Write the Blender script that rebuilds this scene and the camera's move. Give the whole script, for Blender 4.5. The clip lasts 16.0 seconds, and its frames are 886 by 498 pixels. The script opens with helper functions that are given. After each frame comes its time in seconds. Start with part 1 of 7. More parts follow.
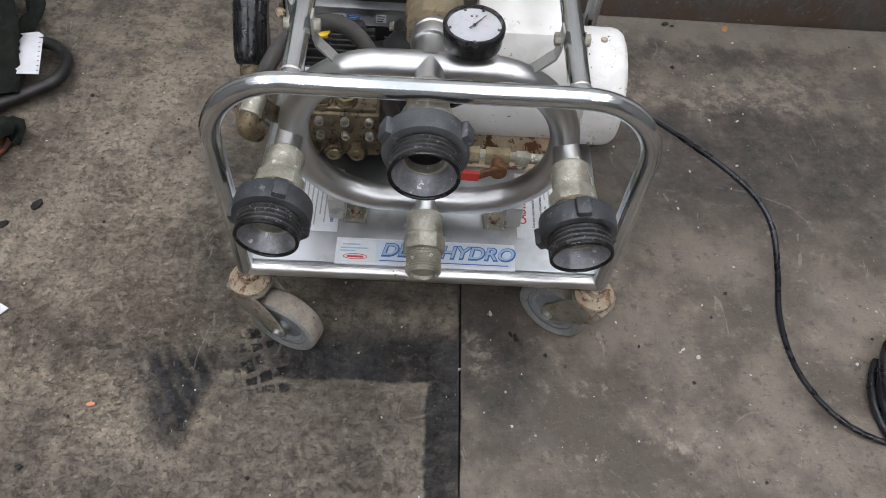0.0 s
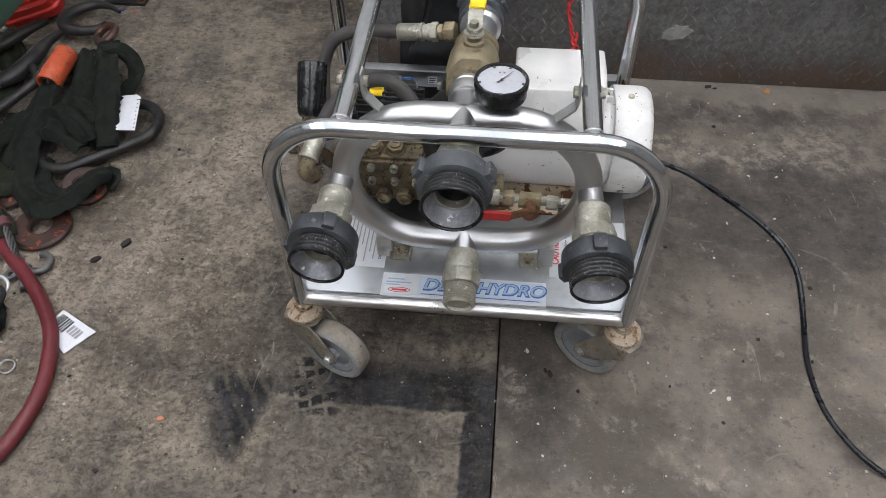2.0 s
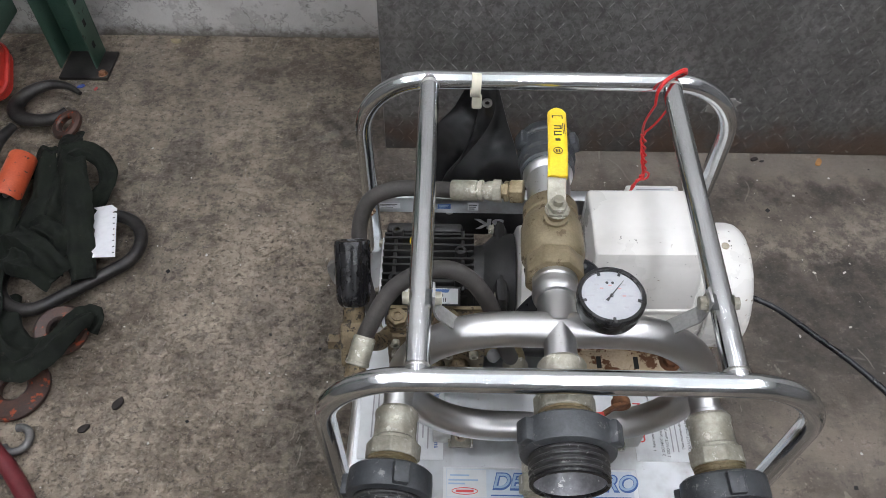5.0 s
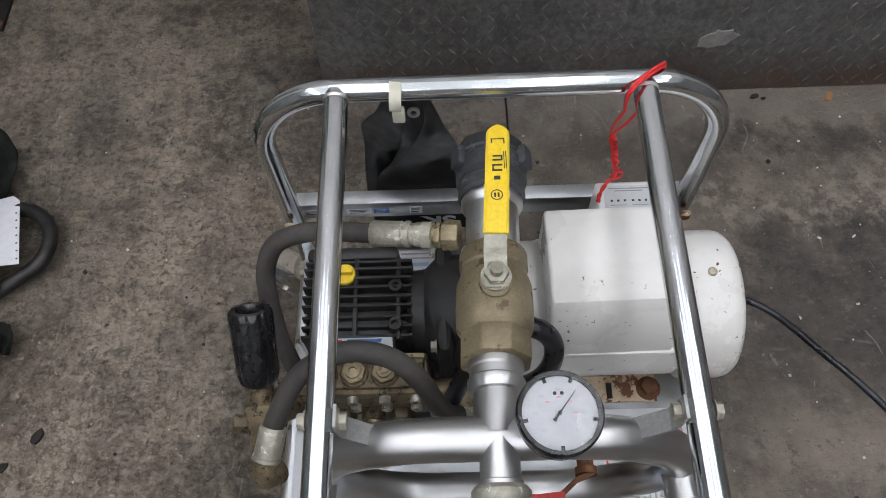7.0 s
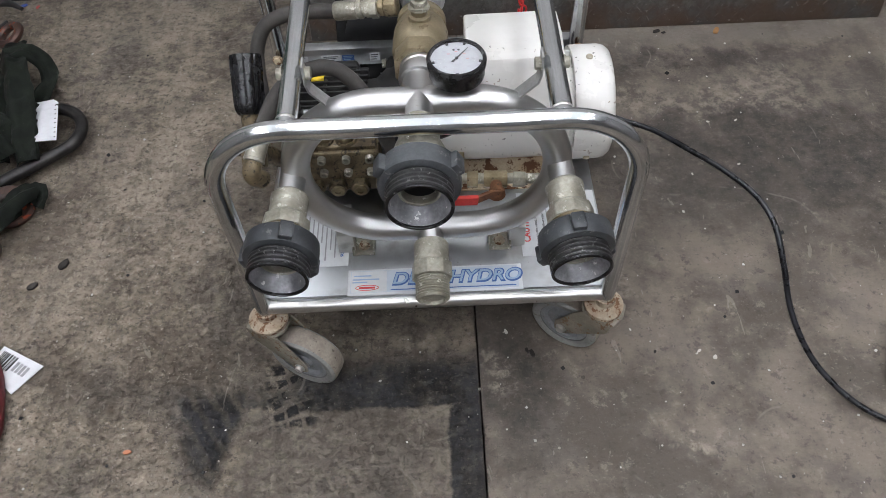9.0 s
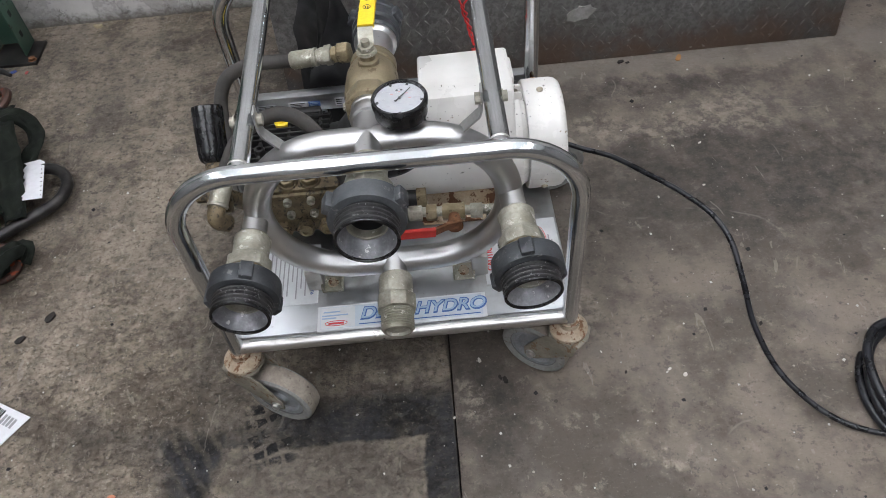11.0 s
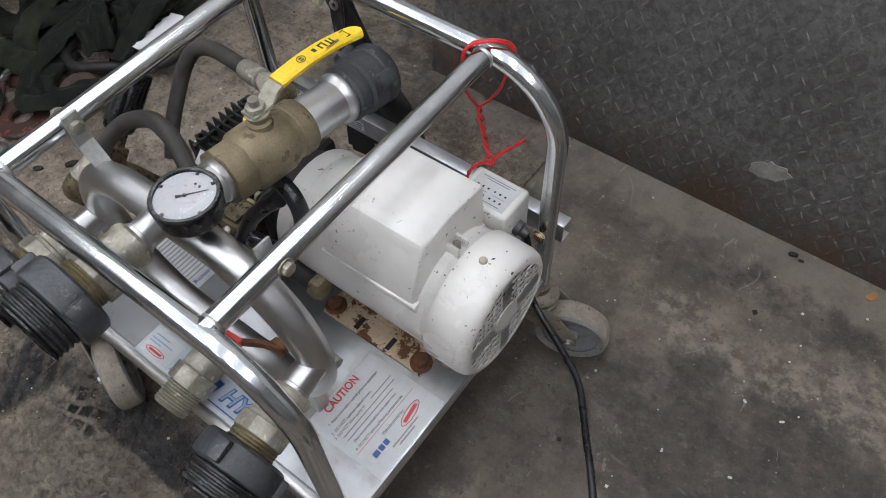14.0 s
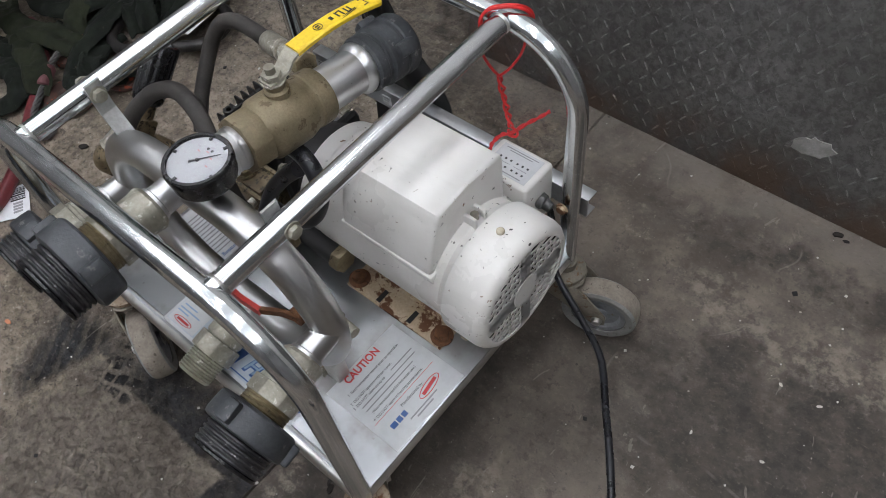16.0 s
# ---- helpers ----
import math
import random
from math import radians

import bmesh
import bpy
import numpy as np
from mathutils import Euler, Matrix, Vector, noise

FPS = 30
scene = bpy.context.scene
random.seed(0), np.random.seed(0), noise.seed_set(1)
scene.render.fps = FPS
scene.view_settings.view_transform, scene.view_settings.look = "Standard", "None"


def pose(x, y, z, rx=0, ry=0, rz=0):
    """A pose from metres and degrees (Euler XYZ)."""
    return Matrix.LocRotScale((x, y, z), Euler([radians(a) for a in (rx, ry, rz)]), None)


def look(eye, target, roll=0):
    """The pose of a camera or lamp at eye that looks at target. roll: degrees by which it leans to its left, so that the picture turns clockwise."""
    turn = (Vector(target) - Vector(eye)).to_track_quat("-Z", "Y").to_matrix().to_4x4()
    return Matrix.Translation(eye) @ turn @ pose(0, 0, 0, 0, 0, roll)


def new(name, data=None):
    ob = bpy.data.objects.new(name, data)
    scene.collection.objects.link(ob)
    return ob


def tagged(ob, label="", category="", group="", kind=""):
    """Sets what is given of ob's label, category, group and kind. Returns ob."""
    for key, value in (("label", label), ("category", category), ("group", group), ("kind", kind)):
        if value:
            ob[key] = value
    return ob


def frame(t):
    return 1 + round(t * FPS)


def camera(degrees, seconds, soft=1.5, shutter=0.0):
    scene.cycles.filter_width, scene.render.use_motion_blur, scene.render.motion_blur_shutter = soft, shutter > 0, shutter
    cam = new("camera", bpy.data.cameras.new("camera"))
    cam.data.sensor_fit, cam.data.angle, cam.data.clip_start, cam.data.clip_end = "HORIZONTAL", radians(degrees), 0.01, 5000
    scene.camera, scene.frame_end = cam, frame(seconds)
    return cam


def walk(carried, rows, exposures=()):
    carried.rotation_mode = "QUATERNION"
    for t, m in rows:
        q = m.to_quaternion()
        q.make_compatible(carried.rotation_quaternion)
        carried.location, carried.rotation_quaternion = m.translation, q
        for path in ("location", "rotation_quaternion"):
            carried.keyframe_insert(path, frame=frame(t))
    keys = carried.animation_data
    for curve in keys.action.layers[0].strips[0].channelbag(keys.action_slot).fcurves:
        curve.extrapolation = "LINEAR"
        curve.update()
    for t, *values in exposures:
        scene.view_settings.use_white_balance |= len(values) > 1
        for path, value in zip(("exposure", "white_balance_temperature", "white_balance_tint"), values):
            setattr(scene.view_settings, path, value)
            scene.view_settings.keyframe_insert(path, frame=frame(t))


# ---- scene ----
cam = camera(60.5, 16.0, soft=0.3)
PATH = [
    (0, (-0.009, -0.035, 1.088), (0.058, 1.122, -0.542), 5.4),
    (0.5, (0.071, -0.072, 1.109), (0.077, 1.125, -0.493), 3.2),
    (1, (0.084, -0.091, 1.115), (0.057, 1.138, -0.462), 1.9),
    (1.5, (0.055, -0.117, 1.136), (-0.041, 1.148, -0.411), 0.1),
    (2, (0.049, -0.131, 1.14), (-0.088, 1.157, -0.385), -0.8),
    (2.5, (0.048, -0.128, 1.147), (-0.113, 1.18, -0.357), -1.6),
    (3, (0.05, -0.115, 1.151), (-0.11, 1.211, -0.337), -2.1),
    (3.5, (0.048, -0.096, 1.15), (-0.102, 1.237, -0.334), -2.4),
    (4, (0.025, -0.057, 1.156), (-0.113, 1.263, -0.339), -2.0),
    (4.5, (-0.084, 0.071, 1.156), (-0.144, 1.353, -0.378), 0.5),
    (4.7, (-0.125, 0.133, 1.183), (-0.16, 1.393, -0.371), 0.7),
    (6.8, (-0.035, 0.52, 1.155), (-0.07, 1.465, -0.608), -3.2),
    (7, (-0.037, 0.498, 1.144), (-0.069, 1.42, -0.63), -3.5),
    (7.5, (-0.068, 0.369, 1.135), (-0.04, 1.321, -0.624), -1.5),
    (8, (-0.113, 0.186, 1.115), (-0.052, 1.233, -0.587), -1.0),
    (8.5, (-0.051, 0.049, 1.109), (-0.026, 1.195, -0.53), -1.3),
    (8.7, (-0.002, -0.018, 1.113), (0.009, 1.154, -0.507), -1.8),
    (10.8, (0.068, -0.101, 1.129), (0.03, 1.174, -0.411), -6.5),
    (11, (0.092, -0.083, 1.135), (0.063, 1.201, -0.398), -6.5),
    (11.5, (0.119, -0.026, 1.154), (0.045, 1.261, -0.375), -6.2),
    (12, (0.133, 0.115, 1.165), (-0.003, 1.381, -0.377), -4.4),
    (12.5, (0.288, 0.212, 1.159), (-0.087, 1.433, -0.38), -5.4),
    (13, (0.415, 0.314, 1.134), (-0.118, 1.401, -0.458), -4.7),
    (13.5, (0.409, 0.402, 1.123), (-0.213, 1.379, -0.508), -2.9),
    (14, (0.529, 0.452, 1.09), (-0.214, 1.347, -0.537), -3.3),
    (14.5, (0.59, 0.497, 1.071), (-0.18, 1.345, -0.568), -3.2),
    (15, (0.611, 0.503, 1.06), (-0.193, 1.316, -0.581), -5.4),
    (15.5, (0.607, 0.486, 1.058), (-0.241, 1.26, -0.58), -7.8),
    (16, (0.572, 0.467, 1.067), (-0.274, 1.256, -0.564), -8.7),
]
walk(cam, [(t, look(eye, target, roll)) for t, eye, target, roll in PATH],
     exposures=[(0.0, 0.0), (4.0, 0.0), (5.0, -0.05), (7.0, -0.38), (7.5, -0.3), (8.5, -0.05), (11.0, 0.0), (12.0, 0.0), (12.5, -0.15), (13.5, -0.27), (16.0, -0.34)])

# ---- world and lights ----
world = bpy.data.worlds.new("world")
scene.world = world
world.use_nodes = True
world.node_tree.nodes["Background"].inputs[0].default_value = (0.55, 0.6, 0.7, 1)
world.node_tree.nodes["Background"].inputs[1].default_value = 0.005
LAMP_POWER = 26.0


# ---- mesh helpers ----
def axis(p, d, twist=0.0):
    """A frame at p whose z points along d."""
    q = Vector(d).normalized().to_track_quat("Z", "Y")
    return Matrix.Translation(p) @ q.to_matrix().to_4x4() @ Matrix.Rotation(twist, 4, "Z")


def fillet(pts, rad, n=8, closed=False):
    """Rounds the corners of a polyline."""
    pts = [Vector(p) for p in pts]
    out = []
    m = len(pts)
    for i, p in enumerate(pts):
        if not closed and i in (0, m - 1):
            out.append(p)
            continue
        a, b = pts[i - 1] - p, pts[(i + 1) % m] - p
        la, lb = a.length, b.length
        a, b = a / la, b / lb
        half = a.angle(b) / 2
        if half > 1.55:
            out.append(p)
            continue
        cut = min(rad / math.tan(half), la * 0.499, lb * 0.499)
        r = cut * math.tan(half)
        bis = (a + b).normalized()
        c = p + bis * (r / math.sin(half))
        u = p + a * cut - c
        v = p + b * cut - c
        total = u.angle(v)
        for k in range(n + 1):
            w = k / n
            out.append(c + (u * math.sin((1 - w) * total) + v * math.sin(w * total)) / math.sin(total))
    return out


def spline(pts, n=8, closed=False):
    """Catmull-Rom through the points."""
    pts = [Vector(p) for p in pts]
    m = len(pts)
    out = []
    for i in range(m if closed else m - 1):
        if closed:
            p0, p1, p2, p3 = pts[i - 1], pts[i], pts[(i + 1) % m], pts[(i + 2) % m]
        else:
            p1, p2 = pts[i], pts[i + 1]
            p0 = pts[i - 1] if i else p1 * 2 - p2
            p3 = pts[i + 2] if i + 2 < m else p2 * 2 - p1
        for k in range(n):
            t = k / n
            out.append(0.5 * (2 * p1 + (p2 - p0) * t + (2 * p0 - 5 * p1 + 4 * p2 - p3) * t * t + (3 * p1 - p0 - 3 * p2 + p3) * t ** 3))
    if not closed:
        out.append(pts[-1])
    return out


def sweep(bm, pts, shape, closed=False, up=None):
    """Sweeps a cross-section (a radius, or a list of (a, b) offsets) along a path."""
    pts = [Vector(p) for p in pts]
    m = len(pts)
    if isinstance(shape, (int, float)):
        shape = [(shape * math.cos(k * math.tau / 16), shape * math.sin(k * math.tau / 16)) for k in range(16)]
    tang = []
    for i in range(m):
        a = pts[i - 1] if (i or closed) else pts[i]
        b = pts[(i + 1) % m] if (i + 1 < m or closed) else pts[i]
        tang.append((b - a).normalized())
    ref = Vector(up) if up else (Vector((0, 0, 1)) if abs(tang[0].z) < 0.9 else Vector((0, 1, 0)))
    rings = []
    for i in range(m):
        if up:
            ref = Vector(up)
        side = tang[i].cross(ref)
        if side.length < 1e-5:
            side = tang[i].orthogonal()
        side.normalize()
        top = side.cross(tang[i]).normalized()
        ref = top
        rings.append([bm.verts.new(pts[i] + side * a + top * b) for a, b in shape])
    k = len(shape)
    for i in range(m if closed else m - 1):
        r0, r1 = rings[i], rings[(i + 1) % m]
        for j in range(k):
            bm.faces.new((r0[j], r0[(j + 1) % k], r1[(j + 1) % k], r1[j]))
    if not closed:
        bm.faces.new(rings[0][::-1])
        bm.faces.new(rings[-1])
    return bm


def lathe(bm, profile, m=Matrix(), n=32, closed=False):
    """Turns a profile of (radius, height) about the z axis of m."""
    rings = []
    for r, z in profile:
        if r < 1e-6:
            rings.append([bm.verts.new(m @ Vector((0, 0, z)))])
        else:
            rings.append([bm.verts.new(m @ Vector((r * math.cos(k * math.tau / n), r * math.sin(k * math.tau / n), z))) for k in range(n)])
    pairs = list(zip(rings, rings[1:])) + ([(rings[-1], rings[0])] if closed else [])
    for a, b in pairs:
        for k in range(n):
            q = [a[k % len(a)], a[(k + 1) % len(a)], b[(k + 1) % len(b)], b[k % len(b)]]
            q = list(dict.fromkeys(q))
            if len(q) > 2:
                bm.faces.new(q)
    return bm


def box(bm, c, size, m=Matrix(), bevel=0.0, seg=2):
    """A box of that size round c, in the frame m."""
    own = bmesh.new()
    bmesh.ops.create_cube(own, size=1.0, matrix=Matrix.Translation(c) @ Matrix.Diagonal((*size, 1)))
    if bevel:
        bmesh.ops.bevel(own, geom=own.edges[:], offset=bevel, segments=seg, affect="EDGES", profile=0.5)
    own.transform(m)
    merge(bm, own)
    return bm


def merge(bm, own):
    table = {v: bm.verts.new(v.co) for v in own.verts}
    for f in own.faces:
        bm.faces.new([table[v] for v in f.verts])
    own.free()


def prism(bm, outline, lo, hi, m=Matrix(), bevel=0.0):
    """An outline of (x, y) extruded from lo to hi along the z of m."""
    own = bmesh.new()
    a = [own.verts.new((x, y, lo)) for x, y in outline]
    b = [own.verts.new((x, y, hi)) for x, y in outline]
    own.faces.new(a[::-1])
    own.faces.new(b)
    k = len(a)
    for i in range(k):
        own.faces.new((a[i], a[(i + 1) % k], b[(i + 1) % k], b[i]))
    if bevel:
        bmesh.ops.bevel(own, geom=own.edges[:], offset=bevel, segments=2, affect="EDGES", profile=0.5)
    own.transform(m)
    merge(bm, own)
    return bm


def ngon(r, n, turn=0.0):
    return [(r * math.cos(turn + k * math.tau / n), r * math.sin(turn + k * math.tau / n)) for k in range(n)]


def hexbolt(bm, p, d, r=0.008, h=0.006):
    prism(bm, ngon(r, 6), 0, h, axis(p, d), 0.0008)
    lathe(bm, [(r * 1.25, -0.0012), (r * 1.25, 0.0004), (0, 0.0004)], axis(p, d), 16)
    return bm


PLACE = {}


def link(name, bm, material, smooth=0.6):
    bmesh.ops.recalc_face_normals(bm, faces=bm.faces[:])
    for f in bm.faces:
        f.smooth = True
    for e in bm.edges:
        if len(e.link_faces) == 2 and e.calc_face_angle(0) > smooth:
            e.smooth = False
    lo = Vector([min(v.co[i] for v in bm.verts) for i in range(3)])
    hi = Vector([max(v.co[i] for v in bm.verts) for i in range(3)])
    c = (lo + hi) / 2
    bmesh.ops.translate(bm, verts=bm.verts[:], vec=-c)
    me = bpy.data.meshes.new(name)
    bm.to_mesh(me)
    bm.free()
    me.materials.append(material)
    ob = new(name, me)
    ob.location = c
    PLACE[ob.name] = c
    return ob


def part(name, bm, material, parent, label=""):
    """Links a bmesh, in world places, as one mesh under a thing or a part."""
    ob = link(name, bm, material)
    ob.parent = parent
    ob.location = PLACE[ob.name] - PLACE[parent.name]
    return tagged(ob, label) if label else ob


def thing(name, at, label, category, group="", kind=""):
    ob = new(name)
    ob.location = at
    ob.empty_display_size = 0.05
    PLACE[ob.name] = Vector(at)
    return tagged(ob, label, category, group, kind)


def solo(name, bm, material, label, category, group="", kind=""):
    return tagged(link(name, bm, material), label, category, group, kind)


def group_part(name, at, parent, label=""):
    ob = new(name)
    ob.empty_display_size = 0.02
    ob.parent = parent
    PLACE[ob.name] = Vector(at)
    ob.location = Vector(at) - PLACE[parent.name]
    return tagged(ob, label) if label else ob


def lettering(text, size, m, material, parent, shear=0.0, name="lettering", wide=1.0, bold=0.0):
    """Flat letters, 0.3 mm thick, centred on the frame m."""
    cu = bpy.data.curves.new(name, "FONT")
    cu.body, cu.size, cu.extrude, cu.shear = text, size, 0.00015, shear
    cu.align_x, cu.align_y = "CENTER", "CENTER"
    cu.offset = bold
    ob = bpy.data.objects.new(name, cu)
    scene.collection.objects.link(ob)
    me = bpy.data.meshes.new_from_object(ob.evaluated_get(bpy.context.evaluated_depsgraph_get()))
    bpy.data.objects.remove(ob)
    bm = bmesh.new()
    bm.from_mesh(me)
    bpy.data.meshes.remove(me)
    bm.transform(m @ Matrix.Diagonal((wide, 1, 1, 1)))
    return part(name, bm, material, parent)


# ---- materials ----
class Nodes:
    """Short hand for building node trees."""

    def __init__(self, name):
        self.mat = bpy.data.materials.new(name)
        self.mat.use_nodes = True
        self.t = self.mat.node_tree
        self.bsdf = self.t.nodes["Principled BSDF"]

    def n(self, kind, operation="", interpolation_type="", data_type=""):
        node = self.t.nodes.new(kind)
        if operation:
            node.operation = operation
        if interpolation_type:
            node.interpolation_type = interpolation_type
        if data_type:
            node.data_type = data_type
        return node

    def put(self, value, socket):
        if isinstance(value, bpy.types.NodeSocket):
            self.t.links.new(value, socket)
        elif isinstance(value, tuple) and len(value) == 3 and socket.type == "RGBA":
            socket.default_value = (*value, 1)
        else:
            socket.default_value = value

    def math(self, op, a, b=0.0, c=0.0):
        node = self.n("ShaderNodeMath", operation=op)
        for v, s in zip((a, b, c), node.inputs):
            self.put(v, s)
        return node.outputs[0]

    def noise(self, scale, detail=4.0, rough=0.6, coords=None, distort=0.0, stretch=None):
        node = self.n("ShaderNodeTexNoise")
        node.inputs["Scale"].default_value = scale
        node.inputs["Detail"].default_value = detail
        node.inputs["Roughness"].default_value = rough
        node.inputs["Distortion"].default_value = distort
        src = coords or self.pos()
        if stretch:
            mp = self.n("ShaderNodeMapping")
            mp.inputs["Scale"].default_value = stretch
            self.t.links.new(src, mp.inputs[0])
            src = mp.outputs[0]
        self.t.links.new(src, node.inputs["Vector"])
        return node.outputs["Fac"]

    def pos(self):
        return self.n("ShaderNodeNewGeometry").outputs["Position"]

    def ramp(self, fac, lo, hi, a=0.0, b=1.0):
        node = self.n("ShaderNodeMapRange", interpolation_type="SMOOTHSTEP")
        for v, k in ((fac, 0), (lo, 1), (hi, 2), (a, 3), (b, 4)):
            self.put(v, node.inputs[k])
        return node.outputs[0]

    def mix(self, fac, a, b):
        node = self.n("ShaderNodeMix", data_type="RGBA")
        self.put(fac, node.inputs[0])
        self.put(a, node.inputs[6])
        self.put(b, node.inputs[7])
        return node.outputs[2]

    def bump(self, height, strength, distance=0.001):
        node = self.n("ShaderNodeBump")
        node.inputs["Strength"].default_value = strength
        node.inputs["Distance"].default_value = distance
        self.t.links.new(height, node.inputs["Height"])
        self.t.links.new(node.outputs[0], self.bsdf.inputs["Normal"])

    def set(self, **kw):
        for k, v in kw.items():
            self.put(v, self.bsdf.inputs[k.replace("_", " ")])
        return self.mat


def plain(name, c1, c2, rough=0.5, metal=0.0, scale=40.0, grain=300.0, bump=0.15, spots=None, spot_at=0.66, spec=0.5, rvar=0.12, dirt=0.35):
    """Two scales of noise between two colours, with optional worn spots."""
    k = Nodes(name)
    big = k.ramp(k.noise(scale, 5, 0.6), 0.32, 0.68)
    fine = k.noise(grain, 3, 0.6)
    col = k.mix(big, c1, c2)
    col = k.mix(k.ramp(fine, 0.3, 0.75, 0.0, dirt), col, tuple(v * 0.6 for v in c1))
    r = k.math("ADD", k.math("MULTIPLY", big, rvar), rough - rvar / 2)
    if spots:
        s = k.ramp(k.noise(scale * 2.3, 6, 0.7), spot_at, spot_at + 0.05)
        col = k.mix(s, col, spots)
        r = k.math("ADD", r, k.math("MULTIPLY", s, 0.2))
    k.bump(fine, bump, 0.0006)
    return k.set(Base_Color=col, Roughness=r, Metallic=metal, Specular_IOR_Level=spec)


def steel(name, base, rough, dirt=(0.16, 0.14, 0.115), amount=0.6, scale=25.0, stretch=None, haze=0.5):
    """Bare metal with soft hazy smears and a little grime."""
    k = Nodes(name)
    smear = k.noise(scale, 4, 0.55, stretch=stretch)
    grime = k.ramp(smear, amount, amount + 0.22, 0.0, haze)
    col = k.mix(k.ramp(k.noise(scale * 0.4, 3, 0.5), 0.35, 0.65), base, tuple(v * 0.9 for v in base))
    col = k.mix(grime, col, dirt)
    specks = k.ramp(k.noise(170.0, 2, 0.5), 0.71, 0.75, 0.0, haze * 0.7)
    col = k.mix(specks, col, dirt)
    r = k.math("ADD", k.ramp(smear, 0.3, 0.7, rough - 0.03, rough + 0.07), k.math("MULTIPLY", grime, 0.2))
    return k.set(Base_Color=col, Roughness=r, Metallic=k.ramp(grime, 0, 1, 1.0, 0.6))


def flat(name, col, rough=0.45):
    k = Nodes(name)
    v = k.noise(90.0, 4, 0.6)
    c = k.mix(k.ramp(v, 0.35, 0.8, 0.0, 0.3), col, tuple(x * 0.7 for x in col))
    return k.set(Base_Color=c, Roughness=rough)


CHROME = steel("polished_tube", (0.7, 0.725, 0.74), 0.14, dirt=(0.16, 0.14, 0.12), amount=0.6, scale=30.0, haze=0.3)
TUBE_DULL = steel("brushed_tube", (0.62, 0.61, 0.59), 0.3, amount=0.6)
PIPE = steel("brushed_pipe", (0.57, 0.57, 0.565), 0.33, dirt=(0.3, 0.26, 0.21), amount=0.6, scale=18.0, haze=0.35)
ZINC = steel("zinc_steel", (0.62, 0.61, 0.58), 0.38, amount=0.55)
SHEET = steel("tray_sheet", (0.46, 0.475, 0.485), 0.36, dirt=(0.2, 0.175, 0.14), amount=0.48, scale=14.0)
ALU = steel("aluminium", (0.7, 0.705, 0.715), 0.34, amount=0.62)
GALV = plain("old_fitting", (0.25, 0.235, 0.185), (0.44, 0.42, 0.35), 0.45, 0.4, 34, 260, 0.7, (0.63, 0.61, 0.55), 0.59, rvar=0.2)
BRASS = plain("tarnished_brass", (0.2, 0.155, 0.085), (0.33, 0.275, 0.175), 0.5, 0.55, 45, 320, 0.3, (0.1, 0.075, 0.045), 0.6)
OLDBRASS = plain("grimy_brass", (0.1, 0.075, 0.042), (0.235, 0.18, 0.105), 0.55, 0.35, 48, 320, 0.7, (0.04, 0.032, 0.024), 0.54)
BRONZE = plain("cast_bronze", (0.175, 0.14, 0.08), (0.285, 0.235, 0.15), 0.5, 0.35, 20, 380, 0.5, (0.12, 0.09, 0.05), 0.57)
HARDCOAT = plain("hard_coat", (0.04, 0.044, 0.049), (0.075, 0.08, 0.085), 0.45, 0.2, 26, 300, 0.5, (0.17, 0.168, 0.165), 0.6)
THREAD = plain("worn_thread", (0.016, 0.016, 0.017), (0.05, 0.049, 0.049), 0.42, 0.2, 70, 300, 0.3, (0.24, 0.235, 0.23), 0.6)
LINER = plain("scuffed_liner", (0.13, 0.13, 0.14), (0.33, 0.33, 0.34), 0.4, 0.3, 34, 240, 0.3, (0.62, 0.61, 0.59), 0.61)
GLOSS = plain("glossy_rim", (0.008, 0.008, 0.009), (0.014, 0.014, 0.015), 0.24, 0.0, 50, 400, 0.05)
BLACK = plain("black_plastic", (0.012, 0.012, 0.013), (0.02, 0.02, 0.021), 0.4, 0.0, 50, 400, 0.1)
RUBBER = plain("hose_rubber", (0.038, 0.034, 0.031), (0.066, 0.06, 0.054), 0.68, 0.0, 40, 500, 0.3, (0.1, 0.09, 0.08), 0.68)
CORD = plain("cord_rubber", (0.009, 0.0095, 0.012), (0.017, 0.018, 0.022), 0.3, 0.0, 40, 500, 0.1)
CASTIRON = plain("black_casting", (0.016, 0.016, 0.016), (0.03, 0.029, 0.028), 0.55, 0.1, 40, 350, 0.4, (0.09, 0.075, 0.055), 0.66)


